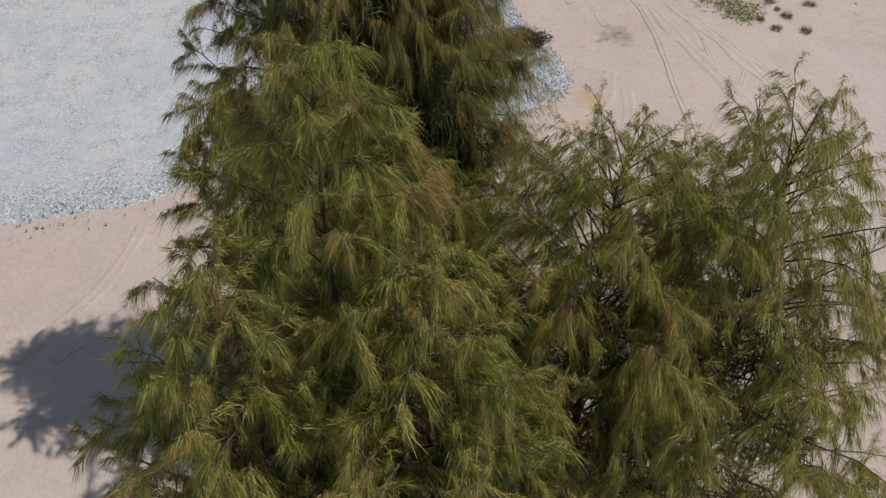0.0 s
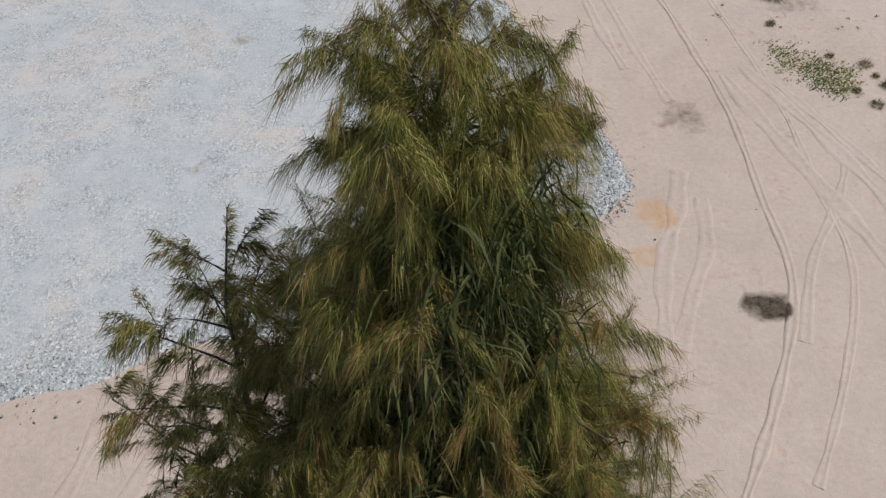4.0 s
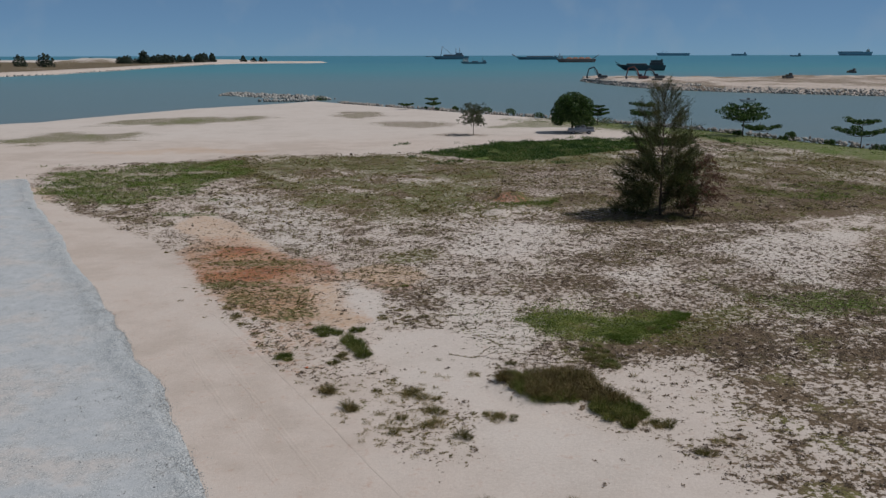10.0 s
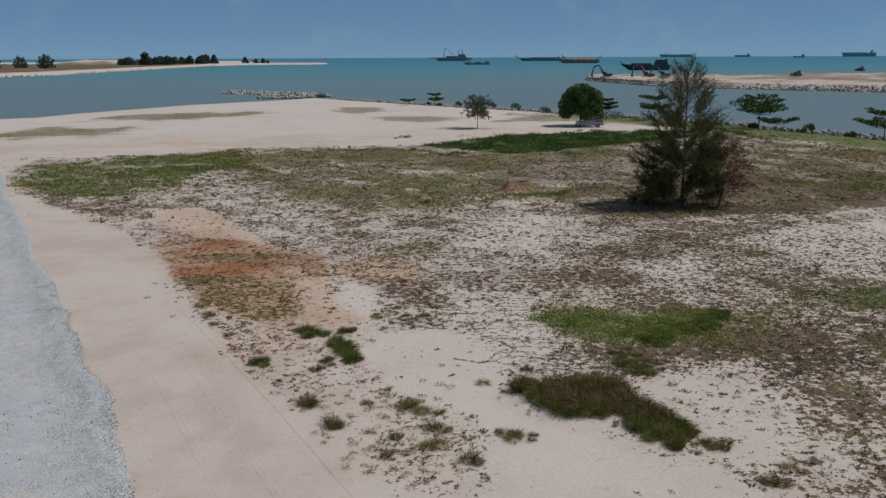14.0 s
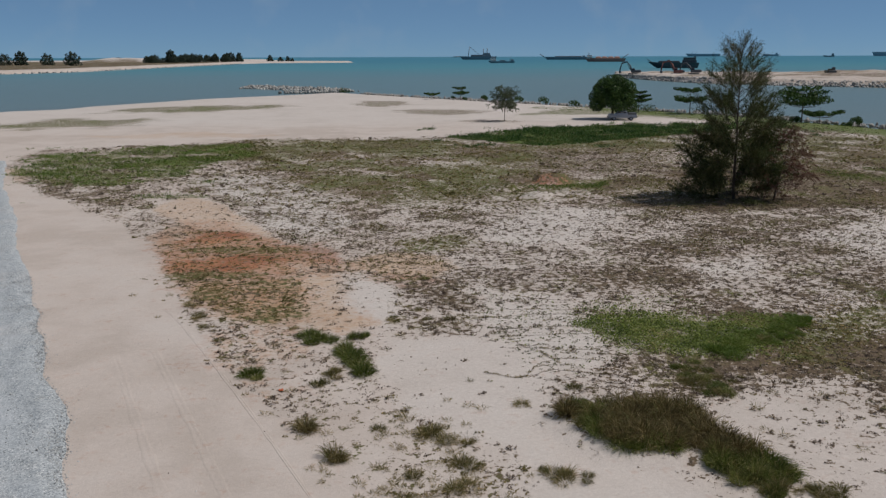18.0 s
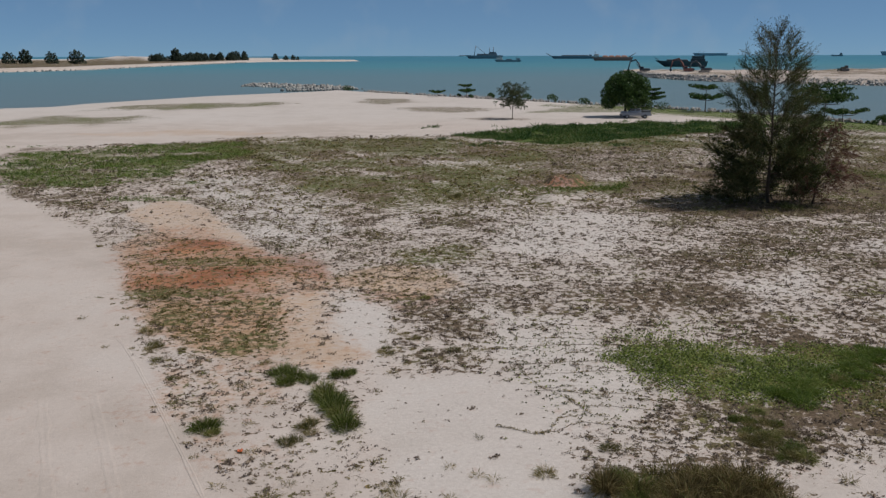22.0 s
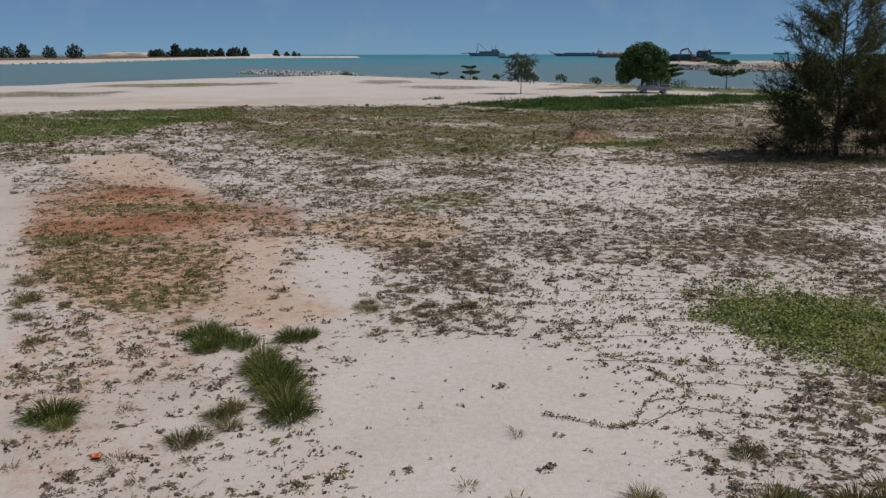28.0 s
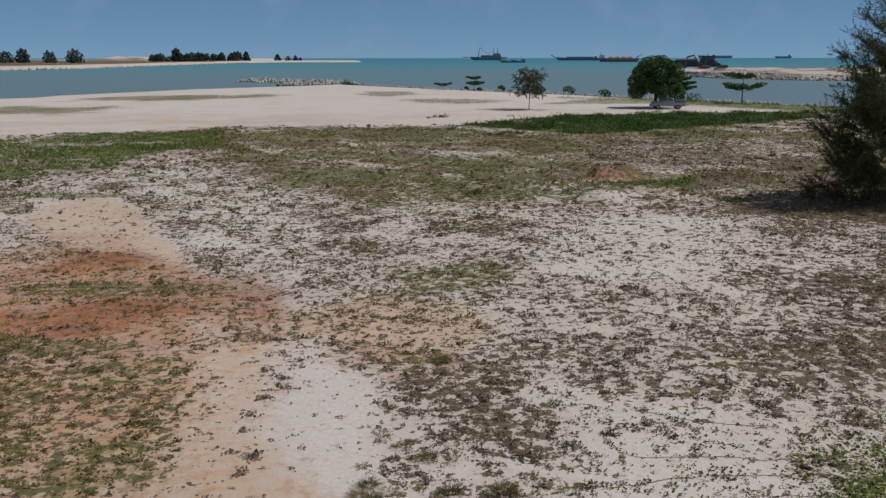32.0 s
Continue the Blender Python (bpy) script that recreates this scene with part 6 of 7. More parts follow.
def build_island():
    ys = np.concatenate([np.linspace(250, 700, 24), np.linspace(710, 1480, 70), np.linspace(1490, 2000, 40)])
    ds = np.concatenate([[-8, -3, 0, 2, 5, 9, 15, 24], np.geomspace(34, 900, 30)])
    Y, D = np.meshgrid(ys, ds)
    y, d = Y.ravel(), D.ravel()
    x = np.interp(y, ISLE_Y, ISLE_X) - d
    z = -1.2 + 2.4 * smooth_step(-2, 9, d) - 0.4 * smooth_step(0, -8, -d) * 0 + 0.8 * fbm(x, y, 40, 3) * smooth_step(5, 30, d)
    z = np.where(d < 0, -1.2 + 0.25 * d, z)
    dunes = 5.5 * blob(x, y, -342, 1500, 34, 70, 0, 0.5, 60) + 4.0 * blob(x, y, -385, 1480, 24, 60, 0, 0.5, 61) + 3.5 * blob(x, y, -190, 1590, 60, 50, 0, 0.3, 62) + 1.5 * blob(x, y, -560, 1400, 120, 150, 0, 0.5, 63)
    z = z + dunes * smooth_step(3, 30, d)
    nx, ny = len(ys), len(ds)
    i = (np.arange(ny - 1)[:, None] * nx + np.arange(nx - 1)).ravel()
    me = mesh_of("far_island", np.stack([x, y, z], 1), np.stack([i, i + 1, i + nx + 1, i + nx], 1), SAND)
    me.polygons.foreach_set("use_smooth", np.ones(len(me.polygons), bool))
    scrub = smooth_step(14, 30, d) * (1 - smooth_step(260, 420, d + 60 * (fbm(x, y, 60, 64) - 0.5))) * smooth_step(0.25, 0.5, fbm(x, y, 90, 65) + 0.15) * (1 - smooth_step(1380, 1500, y))
    zero = np.zeros_like(x)
    add_colour(me, "soil", zero, 0.25 * scrub, np.ones_like(x) * (d > 20) * 0.8)
    add_colour(me, "cover", scrub * 0.95, 0.25 * scrub, zero)
    tagged(new("far_island", me), "low sandy island with scrub and white dunes", "island", kind="structure")
    rng = np.random.default_rng(95)
    x, y, off = along(ISLE_X[2:8], ISLE_Y[2:8], 500, rng, 1.5)
    rocks("island_rock", x, y, np.full(len(x), -1.1), rng.uniform(0.4, 1.3, len(x)), 96, JETTY_ROCK, "dark boulders along the island's waterline")


build_island()

BANK_NEAR_X = [159, 157, 156, 158, 164, 180, 223, 300, 420]
BANK_NEAR_Y = [541, 520, 485, 440, 410, 386, 342, 268, 150]
BANK_FAR_X = [159.5, 166, 178, 192, 212, 262, 380, 620, 820]
BANK_FAR_Y = [541.5, 551, 556, 556, 548, 528, 560, 600, 600]


def build_bank():
    us = np.linspace(0, len(BANK_NEAR_X) - 1, 120)
    k = np.arange(len(BANK_NEAR_X))
    vs = np.concatenate([np.linspace(-0.03, 0.06, 10), np.linspace(0.08, 0.96, 34), np.linspace(0.97, 1.03, 6)])
    U, Vv = np.meshgrid(us, vs)
    u, v = U.ravel(), Vv.ravel()
    ax, ay, bx, by = (np.interp(u, k, a) for a in (BANK_NEAR_X, BANK_NEAR_Y, BANK_FAR_X, BANK_FAR_Y))
    x, y = ax + (bx - ax) * v, ay + (by - ay) * v
    z = -1.6 + (1.6 + 1.3 * smooth_step(0.5, 3.5, u)) * smooth_step(-0.01, 0.035, v) * (1 - smooth_step(0.95, 1.01, v))
    z = z + smooth_step(0.06, 0.2, v) * (1 - smooth_step(0.85, 0.97, v)) * (2.0 * (fbm(x, y, 9, 66) - 0.25) + 1.3 * smooth_step(0.48, 0.75, fbm(x, y, 26, 67)) * smooth_step(0.45, 0.7, v))
    nx, ny = len(us), len(vs)
    i = (np.arange(ny - 1)[:, None] * nx + np.arange(nx - 1)).ravel()
    me = mesh_of("far_bank", np.stack([x, y, z], 1), np.stack([i + nx, i + nx + 1, i + 1, i], 1), SAND)
    me.polygons.foreach_set("use_smooth", np.ones(len(me.polygons), bool))
    add_colour(me, "soil", x * 0, 0.35 * smooth_step(0.35, 0.6, v + 0.3 * (fbm(x, y, 30, 68) - 0.5)), x * 0)
    add_colour(me, "cover", 0.2 + 0.4 * smooth_step(0.4, 0.6, fbm(x, y, 18, 69)), x * 0, x * 0)
    tagged(new("far_bank", me), "raised bank of pale dredged sand", "sand bank", kind="structure")
    rng = np.random.default_rng(97)
    x, y, off = along(BANK_NEAR_X, BANK_NEAR_Y, 4200, rng, 1.0)
    off = rng.uniform(-1.0, 6.5, len(x))
    x, y = x + off * 0.62, y + off * 0.78
    rocks("bank_rock", x, y, -1.25 + 2.1 * np.clip((off + 1) / 7, 0, 1), rng.uniform(0.45, 0.9, len(x)), 98, BANK_ROCK, "pale boulder slope facing the channel", "rocks", True)
    n = 1500
    u, v = rng.uniform(0, 4.5, n), rng.uniform(0.02, 0.75, n) ** 1.4
    ax, ay, bx, by = (np.interp(u, k, a) for a in (BANK_NEAR_X, BANK_NEAR_Y, BANK_FAR_X, BANK_FAR_Y))
    x, y = ax + (bx - ax) * v, ay + (by - ay) * v
    rocks("bank_rubble", x, y, 0.1 + 0.30 * np.minimum(u, 4), rng.uniform(0.3, 0.8, n), 99, BANK_ROCK, "loose rubble strewn over the sand bank", "rocks", True)


build_bank()


# ---- trees and shrubs of the distance ----
def leaf_cloud(centres, radii, leaves, size, rng, name, mat, flat=0.8):
    """Leaves strewn over the skin of several lobes, facing mostly outwards."""
    centres, radii = np.array(centres, float), np.array(radii, float)
    i = rng.choice(len(centres), leaves, p=radii ** 2 / (radii ** 2).sum())
    d = unit(rng.normal(size=(leaves, 3)))
    c = centres[i] + d * (radii[i] * rng.uniform(0.55, 1.08, leaves) ** 0.6)[:, None] * np.array([1, 1, flat])
    nrm = unit(d + rng.normal(0, 0.7, (leaves, 3)))
    s1 = unit(np.cross(nrm, rng.normal(size=(leaves, 3))))
    s2 = np.cross(nrm, s1)
    w = (size * rng.uniform(0.6, 1.4, leaves))[:, None]
    v = np.stack([c - s1 * w, c + s2 * w * 0.55, c + s1 * w, c - s2 * w * 0.55], 1).reshape(-1, 3)
    return mesh_of(name, v, np.arange(leaves * 4).reshape(leaves, 4), mat)


def land(x, y):
    return float(ground_height(np.array([x]), np.array([y]))[0])


def limb_part(points, r0, r1, parent, name="limb"):
    bm = bmesh.new()
    n = len(points)
    tube(bm, [Vector(p) for p in points], [r0 + (r1 - r0) * k / (n - 1) for k in range(n)], 6)
    part(name, bm, BARK, parent)


def round_tree(x, y, height, wide, seed, label, leaves=9000, z=None, leaf=0.17, mat=LEAF):
    rng = np.random.default_rng(seed)
    tree = thing("broadleaf_tree", x, y, (land(x, y) if z is None else z) - 0.05, label, "tree")
    limb_part([(0, 0, 0), (0.1, 0, height * 0.2), (0.05, 0.1, height * 0.42)], 0.03 * height, 0.02 * height, tree, "trunk")
    centres, radii = [(0, 0, height * 0.62)], [wide * 0.33]
    for k in range(24):
        a, up = k * 2.39996, (k + 0.5) / 24
        rise = -0.7 + 1.6 * up
        r = wide * 0.355 * max(0.05, 1 - max(rise, 0.0) ** 2) ** 0.5 * rng.uniform(0.88, 1.1)
        h = 0.50 + 0.34 * rise + rng.uniform(-0.02, 0.02)
        centres.append((r * math.cos(a), r * math.sin(a), height * h)), radii.append(wide * rng.uniform(0.12, 0.17))
        if k < 9:
            limb_part([(0.05, 0.1, height * 0.3), (r * 0.5 * math.cos(a), r * 0.5 * math.sin(a), height * (0.3 + h) / 2), (r * math.cos(a), r * math.sin(a), height * h)], 0.012 * height, 0.004 * height, tree)
    tagged(part("crown", leaf_cloud(centres, radii, leaves, leaf, rng, "crown", mat, 0.95), mat, tree), kind="stuff")
    return tree


def tier_tree(x, y, height, wide, tiers, seed, label):
    """A sea almond: straight trunk and flat tiers of foliage."""
    rng = np.random.default_rng(seed)
    tree = thing("sea_almond_tree", x, y, land(x, y) - 0.05, label, "tree", "sea almonds along the shore")
    limb_part([(0, 0, 0), (0.05, 0.03, height * 0.5), (0, 0, height * 0.97)], 0.02 * height, 0.008 * height, tree, "trunk")
    centres, radii = [], []
    for t in range(tiers):
        h = height * (0.45 + 0.40 * t / max(tiers - 1, 1))
        reach = wide * 0.5 * (1 - 0.45 * t / max(tiers, 1)) * rng.uniform(0.85, 1.1)
        arms = 6
        for k in range(arms):
            a = k * 2 * math.pi / arms + t * 0.7 + rng.uniform(-0.3, 0.3)
            r = reach * rng.uniform(0.6, 1.1)
            end = (r * math.cos(a), r * math.sin(a), h + 0.26 * r)
            limb_part([(0, 0, h - 0.1), (end[0] * 0.5, end[1] * 0.5, h + 0.02 * r), end], 0.05, 0.015, tree)
            for s in (0.45, 0.75, 1.0):
                centres.append((end[0] * s, end[1] * s, h + 0.26 * r * s + 0.1)), radii.append(reach * 0.24 * rng.uniform(0.7, 1.2))
    tagged(part("crown", leaf_cloud(centres, radii, 520 * tiers + 700, 0.22, rng, "crown", LEAF, 0.30), LEAF, tree), kind="stuff")


def shrub(x, y, height, wide, seed, label="small dark green shrub by the shore rocks"):
    rng = np.random.default_rng(seed)
    ob = thing("shrub", x, y, land(x, y) - 0.05, label, "shrub", "shrubs along the shore")
    limb_part([(0, 0, 0), (0, 0.05, height * 0.3), (0.1, 0, height * 0.6)], 0.05, 0.02, ob, "stem")
    centres = [(wide * 0.28 * math.cos(k * 2.2), wide * 0.28 * math.sin(k * 2.2), height * (0.45 + 0.1 * (k % 3))) for k in range(6)]
    tagged(part("crown", leaf_cloud(centres, [wide * 0.26 * (0.8 + 0.1 * (k % 4)) for k in range(6)], 500, 0.14, rng, "crown", LEAF, 0.9), LEAF, ob), kind="stuff")


round_tree(50.6, 191.5, 8.9, 9.4, 201, "dense round-crowned tree shading a parked pickup", 20000)
tier_tree(62.1, 210, 4.6, 5.0, 3, 202, "slim tiered sea almond near a big tree")
tier_tree(71.0, 204, 5.2, 7.4, 2, 203, "umbrella-shaped sea almond by the rocky shore")
tier_tree(82.8, 180.5, 6.4, 10.5, 4, 204, "broad tiered sea almond by the rocky shore")
tier_tree(88.3, 184.0, 3.4, 7.0, 1, 205, "low flat-crowned sea almond by the shore")
tier_tree(96.0, 161.5, 5.2, 8.0, 2, 206, "umbrella-shaped sea almond by the rocky shore")
tier_tree(23.4, 271, 2.4, 4.2, 1, 207, "small leaning sea almond by the shore rocks")
tier_tree(31.2, 269, 3.5, 4.8, 2, 208, "small sea almond by the shore rocks")
for k, (x, y, h, w) in enumerate(((36.6, 261, 2.2, 2.0), (44.6, 253.5, 2.6, 2.6), (48.7, 243, 2.3, 3.0), (53.6, 231.5, 1.6, 2.8), (88.8, 173, 2.4, 2.3), (95.0, 169.5, 1.3, 2.2), (29.2, 270, 1.3, 1.2), (32.2, 268, 1.2, 1.4), (64.5, 212, 1.0, 5.0), (83.0, 183, 1.1, 2.4), (91.5, 180, 1.0, 2.2), (99, 160, 1.0, 3.0), (-1.5, 345, 2.6, 4.2))):
    shrub(x, y, h, w, 220 + k)
casuarina(29.4, 189.5, (0.1, 0.0), 5.8, 3.0, 210, 60, 26000, NEEDLE_GREY, "young open she-oak alone on white sand", 0.05, 0.38, 0.3, 0.7, "", 0.2, True)

ISLE_LEAF = leafy("island_foliage", [(0.0, (0.025, 0.04, 0.03)), (0.6, (0.045, 0.065, 0.045)), (1.0, (0.075, 0.095, 0.06))], 0.2, 0.7)


def isle_tree(x, y, h, w, seed):
    """A she-oak far off: a rough cone of foliage down to the ground."""
    rng = np.random.default_rng(seed)
    tree = thing("island_she_oak", x, y, 0.6, "dark bushy she-oak on the low island", "tree", "she-oaks on the island")
    limb_part([(0, 0, 0), (0.1, 0, h * 0.5), (0, 0, h * 0.9)], 0.25, 0.06, tree, "trunk")
    centres, radii = [], []
    for k in range(16):
        f = (k + 0.5) / 16
        r = w * 0.5 * (1 - 0.65 * f * f) * rng.uniform(0.45, 0.95)
        centres.append((r * math.cos(k * 2.4), r * math.sin(k * 2.4), h * (0.12 + 0.78 * f))), radii.append(w * (0.24 - 0.12 * f))
    tagged(part("crown", leaf_cloud(centres, radii, 800, 0.065 * h, rng, "crown", ISLE_LEAF, 1.0), ISLE_LEAF, tree), kind="stuff")


for k, (x, y, h, w) in enumerate(((-297, 1010, 16, 17), (-336, 1050, 14, 16), (-364, 1050, 17, 15), (-382, 1050, 14, 15), (-404, 1050, 11, 12), (-247, 1282, 20, 17), (-229, 1345, 12, 14), (-388, 1560, 9, 12), (-133, 1528, 12, 11), (-116, 1531, 9, 9), (-104, 1532, 10, 9), (-96, 1531, 7, 6))):
    isle_tree(x, y, h, w, 240 + k)
isle_rng = random.Random(11)
for k in range(40):
    f = isle_rng.random()
    isle_tree(-292 + 112 * f + isle_rng.gauss(0, 4), 1300 + 230 * f + isle_rng.gauss(0, 14), isle_rng.uniform(8, 12 + 6 * f), isle_rng.uniform(10, 16), 260 + k)


# ---- vehicles and vessels ----
def paint(name, colour, rough=0.45, metal=0.0):
    return plain(name, colour, rough, metal, 0.35, 0.6)


# the silver is darkened to hold the tree's shade in its colour
SHADED_SILVER, DARK_GLASS, TYRE = plain("shaded_silver_paint", (0.24, 0.26, 0.30), 0.3, 0.4, 0.1, 1), plain("dark_glass", (0.02, 0.025, 0.03), 0.08, 0, 0.1, 1), plain("tyre", (0.02, 0.02, 0.02), 0.85, 0, 0.3, 4)
RUST_DARK = paint("rust_dark", (0.17, 0.07, 0.06), 0.75)
# hull colours carry the sea haze: lifted, the greys and blues paler
BLACK_HULL, RUST_HULL, HAZED_GREY_HULL, HAZED_BLUE_HULL = paint("black_hull", (0.05, 0.062, 0.072)), paint("rust_hull", (0.40, 0.19, 0.15), 0.7), paint("hazed_grey_hull", (0.19, 0.24, 0.28)), paint("hazed_blue_hull", (0.26, 0.36, 0.44))
WHITE_PAINT, YELLOW_PAINT, DARK_STEEL, CARGO = paint("white_paint", (0.6, 0.6, 0.58)), paint("yellow_paint", (0.10, 0.075, 0.03)), paint("dark_steel", (0.075, 0.082, 0.088), 0.6), paint("sand_cargo", (0.34, 0.19, 0.14), 0.9)
# steel of the far ships, lightened in colour for distance haze
HAZED_STEEL = paint("hazed_steel", (0.14, 0.17, 0.20), 0.6)
ORANGE = paint("orange_plastic", (0.55, 0.12, 0.03))


def box(name, size, place, mat, parent, bevel=0.03, turn=0.0, tilt=0.0, taper=1.0, label=""):
    """A bevelled block; taper narrows its top lengthways."""
    bm = bmesh.new()
    bmesh.ops.create_cube(bm, size=1.0)
    for v in bm.verts:
        v.co.x *= size[0] * (taper if v.co.z > 0 else 1.0)
        v.co.y *= size[1] * (0.5 + 0.5 * taper if v.co.z > 0 else 1.0)
        v.co.z *= size[2]
    if bevel:
        bmesh.ops.bevel(bm, geom=bm.edges[:], offset=min(bevel, min(size) * 0.3), segments=2, affect="EDGES", profile=0.5)
    ob = part(name, bm, mat, parent, label)
    ob.matrix_basis = pose(*place, 0, tilt, turn)
    return ob


def rod(name, points, radius, mat, parent, sides=6):
    bm = bmesh.new()
    tube(bm, [Vector(p) for p in points], [radius] * len(points), sides)
    return part(name, bm, mat, parent)


def pickup(x, y, turn):
    car = thing("pickup_truck", x, y, land(x, y), "silver double-cab pickup parked in tree shade", "pickup truck", turn=turn)
    body = box("body", (5.2, 1.78, 0.62), (0, 0, 0.78), SHADED_SILVER, car, 0.12)
    box("hood", (1.35, 1.66, 0.16), (-1.75, 0, 1.13), SHADED_SILVER, car, 0.07, 0, 3)
    cab = box("cabin", (2.3, 1.62, 0.72), (-0.15, 0, 1.42), SHADED_SILVER, car, 0.12, taper=0.74)
    for side in (-1, 1):
        for wx, w in ((-0.62, 0.72), (0.28, 0.70)):
            pane = box("window", (w, 0.03, 0.40), (wx, side * 0.765, 1.47), DARK_GLASS, car, 0.01)
            pane.rotation_euler.x = radians(-side * 12)
        box("mirror", (0.12, 0.2, 0.16), (-1.0, side * 0.95, 1.28), DARK_STEEL, car, 0.03)
        box("headlight", (0.08, 0.36, 0.18), (-2.58, side * 0.62, 0.95), WHITE_PAINT, car, 0.03)
        box("tail_lamp", (0.06, 0.14, 0.32), (2.6, side * 0.78, 0.92), RUST_HULL, car, 0.02)
    screen = box("windscreen", (0.04, 1.3, 0.62), (-1.13, 0, 1.42), DARK_GLASS, car, 0.01, 0, 28)
    box("bed_cover", (1.45, 1.6, 0.42), (1.82, 0, 1.24), DARK_STEEL, car, 0.08)
    box("bumper", (0.14, 1.8, 0.24), (-2.62, 0, 0.6), DARK_STEEL, car, 0.05)
    box("bumper", (0.14, 1.8, 0.2), (2.64, 0, 0.62), DARK_STEEL, car, 0.05)
    for wx in (-1.62, 1.55):
        for side in (-1, 1):
            bm = bmesh.new()
            tube(bm, [Vector((0, -0.12, 0)), Vector((0, -0.10, 0)), Vector((0, 0.10, 0)), Vector((0, 0.12, 0))], [0.33, 0.37, 0.37, 0.33], 20)
            wheel = part("wheel", bm, TYRE, car)
            wheel.location = (wx, side * 0.78, 0.37)
            bm = bmesh.new()
            tube(bm, [Vector((0, -0.13, 0)), Vector((0, 0.13, 0))], [0.2, 0.2], 14)
            part("rim", bm, SHADED_SILVER, wheel)


pickup(51.6, 188.4, -8)


def excavator(x, y, z, turn, fold, label, coat):
    ob = thing("excavator", x, y, z, label, "excavator", "excavators on the bank", turn=turn)
    ob.scale = (1.2, 1.2, 1.2)
    for side in (-1, 1):
        box("crawler_track", (4.6, 0.7, 0.95), (0, side * 1.35, 0.5), DARK_STEEL, ob, 0.35)
    box("house", (3.9, 2.7, 1.25), (-0.6, 0, 1.75), coat, ob, 0.15)
    box("counterweight", (1.0, 2.7, 1.1), (-2.6, 0, 1.75), DARK_STEEL, ob, 0.2)
    cab = box("cab", (1.7, 1.1, 1.7), (0.6, 0.8, 2.3), coat, ob, 0.12, taper=0.85)
    box("window", (1.3, 1.16, 0.75), (0.6, 0.8, 2.6), DARK_GLASS, ob, 0.02, taper=0.9)
    knee = (3.4, 0, 6.4 - fold)
    elbow = (6.0 - fold * 0.6, 0, 5.6 - fold)
    rod("boom", [(1.0, 0, 2.0), (2.0, 0, 4.6 - 0.5 * fold), knee, elbow], 0.36, coat, ob)
    low = (elbow[0] + 0.8, 0, 2.0 - 0.5 * fold)
    rod("stick", [elbow, low], 0.28, coat, ob)
    rod("ram", [(1.6, 0, 2.2), (3.2, 0, 5.2 - fold)], 0.12, DARK_STEEL, ob)
    box("bucket", (1.1, 1.3, 1.1), (low[0] - 0.1, 0, low[2] - 0.4), DARK_STEEL, ob, 0.2, tilt=30, taper=0.7)


excavator(159.8, 507, 0.5, 170, 0.2, "dark excavator digging at the bank's tip", DARK_STEEL)
excavator(170.5, 470, 1.1, 165, 0.0, "rust-red excavator with raised arm on the bank", RUST_DARK)
excavator(178.5, 467, 1.3, 160, 1.2, "dark excavator with lowered arm on the bank", DARK_STEEL)


def bulldozer(x, y, z, turn, label):
    ob = thing("bulldozer", x, y, z, label, "bulldozer", turn=turn)
    for side in (-1, 1):
        box("crawler_track", (4.2, 0.7, 1.2), (0, side * 1.1, 0.6), DARK_STEEL, ob, 0.45)
    box("engine_hood", (2.2, 1.4, 1.1), (0.9, 0, 1.6), YELLOW_PAINT, ob, 0.12)
    box("cab", (1.6, 1.7, 1.7), (-0.8, 0, 2.1), DARK_STEEL, ob, 0.1, taper=0.85)
    box("blade", (0.35, 4.0, 1.4), (3.0, 0, 0.75), YELLOW_PAINT, ob, 0.08)
    box("push_arm", (2.2, 0.2, 0.25), (1.9, 1.5, 0.6), DARK_STEEL, ob)
    box("push_arm", (2.2, 0.2, 0.25), (1.9, -1.5, 0.6), DARK_STEEL, ob)


bulldozer(261, 479, 1.9, 175, "yellow bulldozer levelling pale sand on the bank")
bulldozer(351, 558, 2.6, 120, "dark bulldozer on the far sand heap")


def hull(length, beam, height, mat, parent, rake=0.12, sheer=0.25):
    """A ship's hull: raked bow, flat stern, tapering plan."""
    bm = bmesh.new()
    rows = []
    n = 14
    for k in range(n + 1):
        t = k / n
        wide = beam * 0.5 * min(1.0, 0.15 + 3.6 * t, 0.8 + 1.6 * (1 - t))
        top = height * (1 + sheer * max(0.0, 1 - t * 3.2))
        xt, xb = -length / 2 + length * t, -length / 2 + length * (rake * (1 - t) ** 2 + t * (1 - 0.03))
        rows.append([bm.verts.new(p) for p in ((xb, -wide * 0.75, -0.6), (xt, -wide, top), (xt, -wide * 0.94, top - 0.35), (xt, wide * 0.94, top - 0.35), (xt, wide, top), (xb, wide * 0.75, -0.6))])
    for a, b in zip(rows, rows[1:]):
        for j in range(5):
            bm.faces.new((a[j], a[j + 1], b[j + 1], b[j]))
    bm.faces.new(rows[0][::-1])
    bm.faces.new(rows[-1])
    bmesh.ops.recalc_face_normals(bm, faces=bm.faces[:])
    return part("hull", bm, mat, parent)


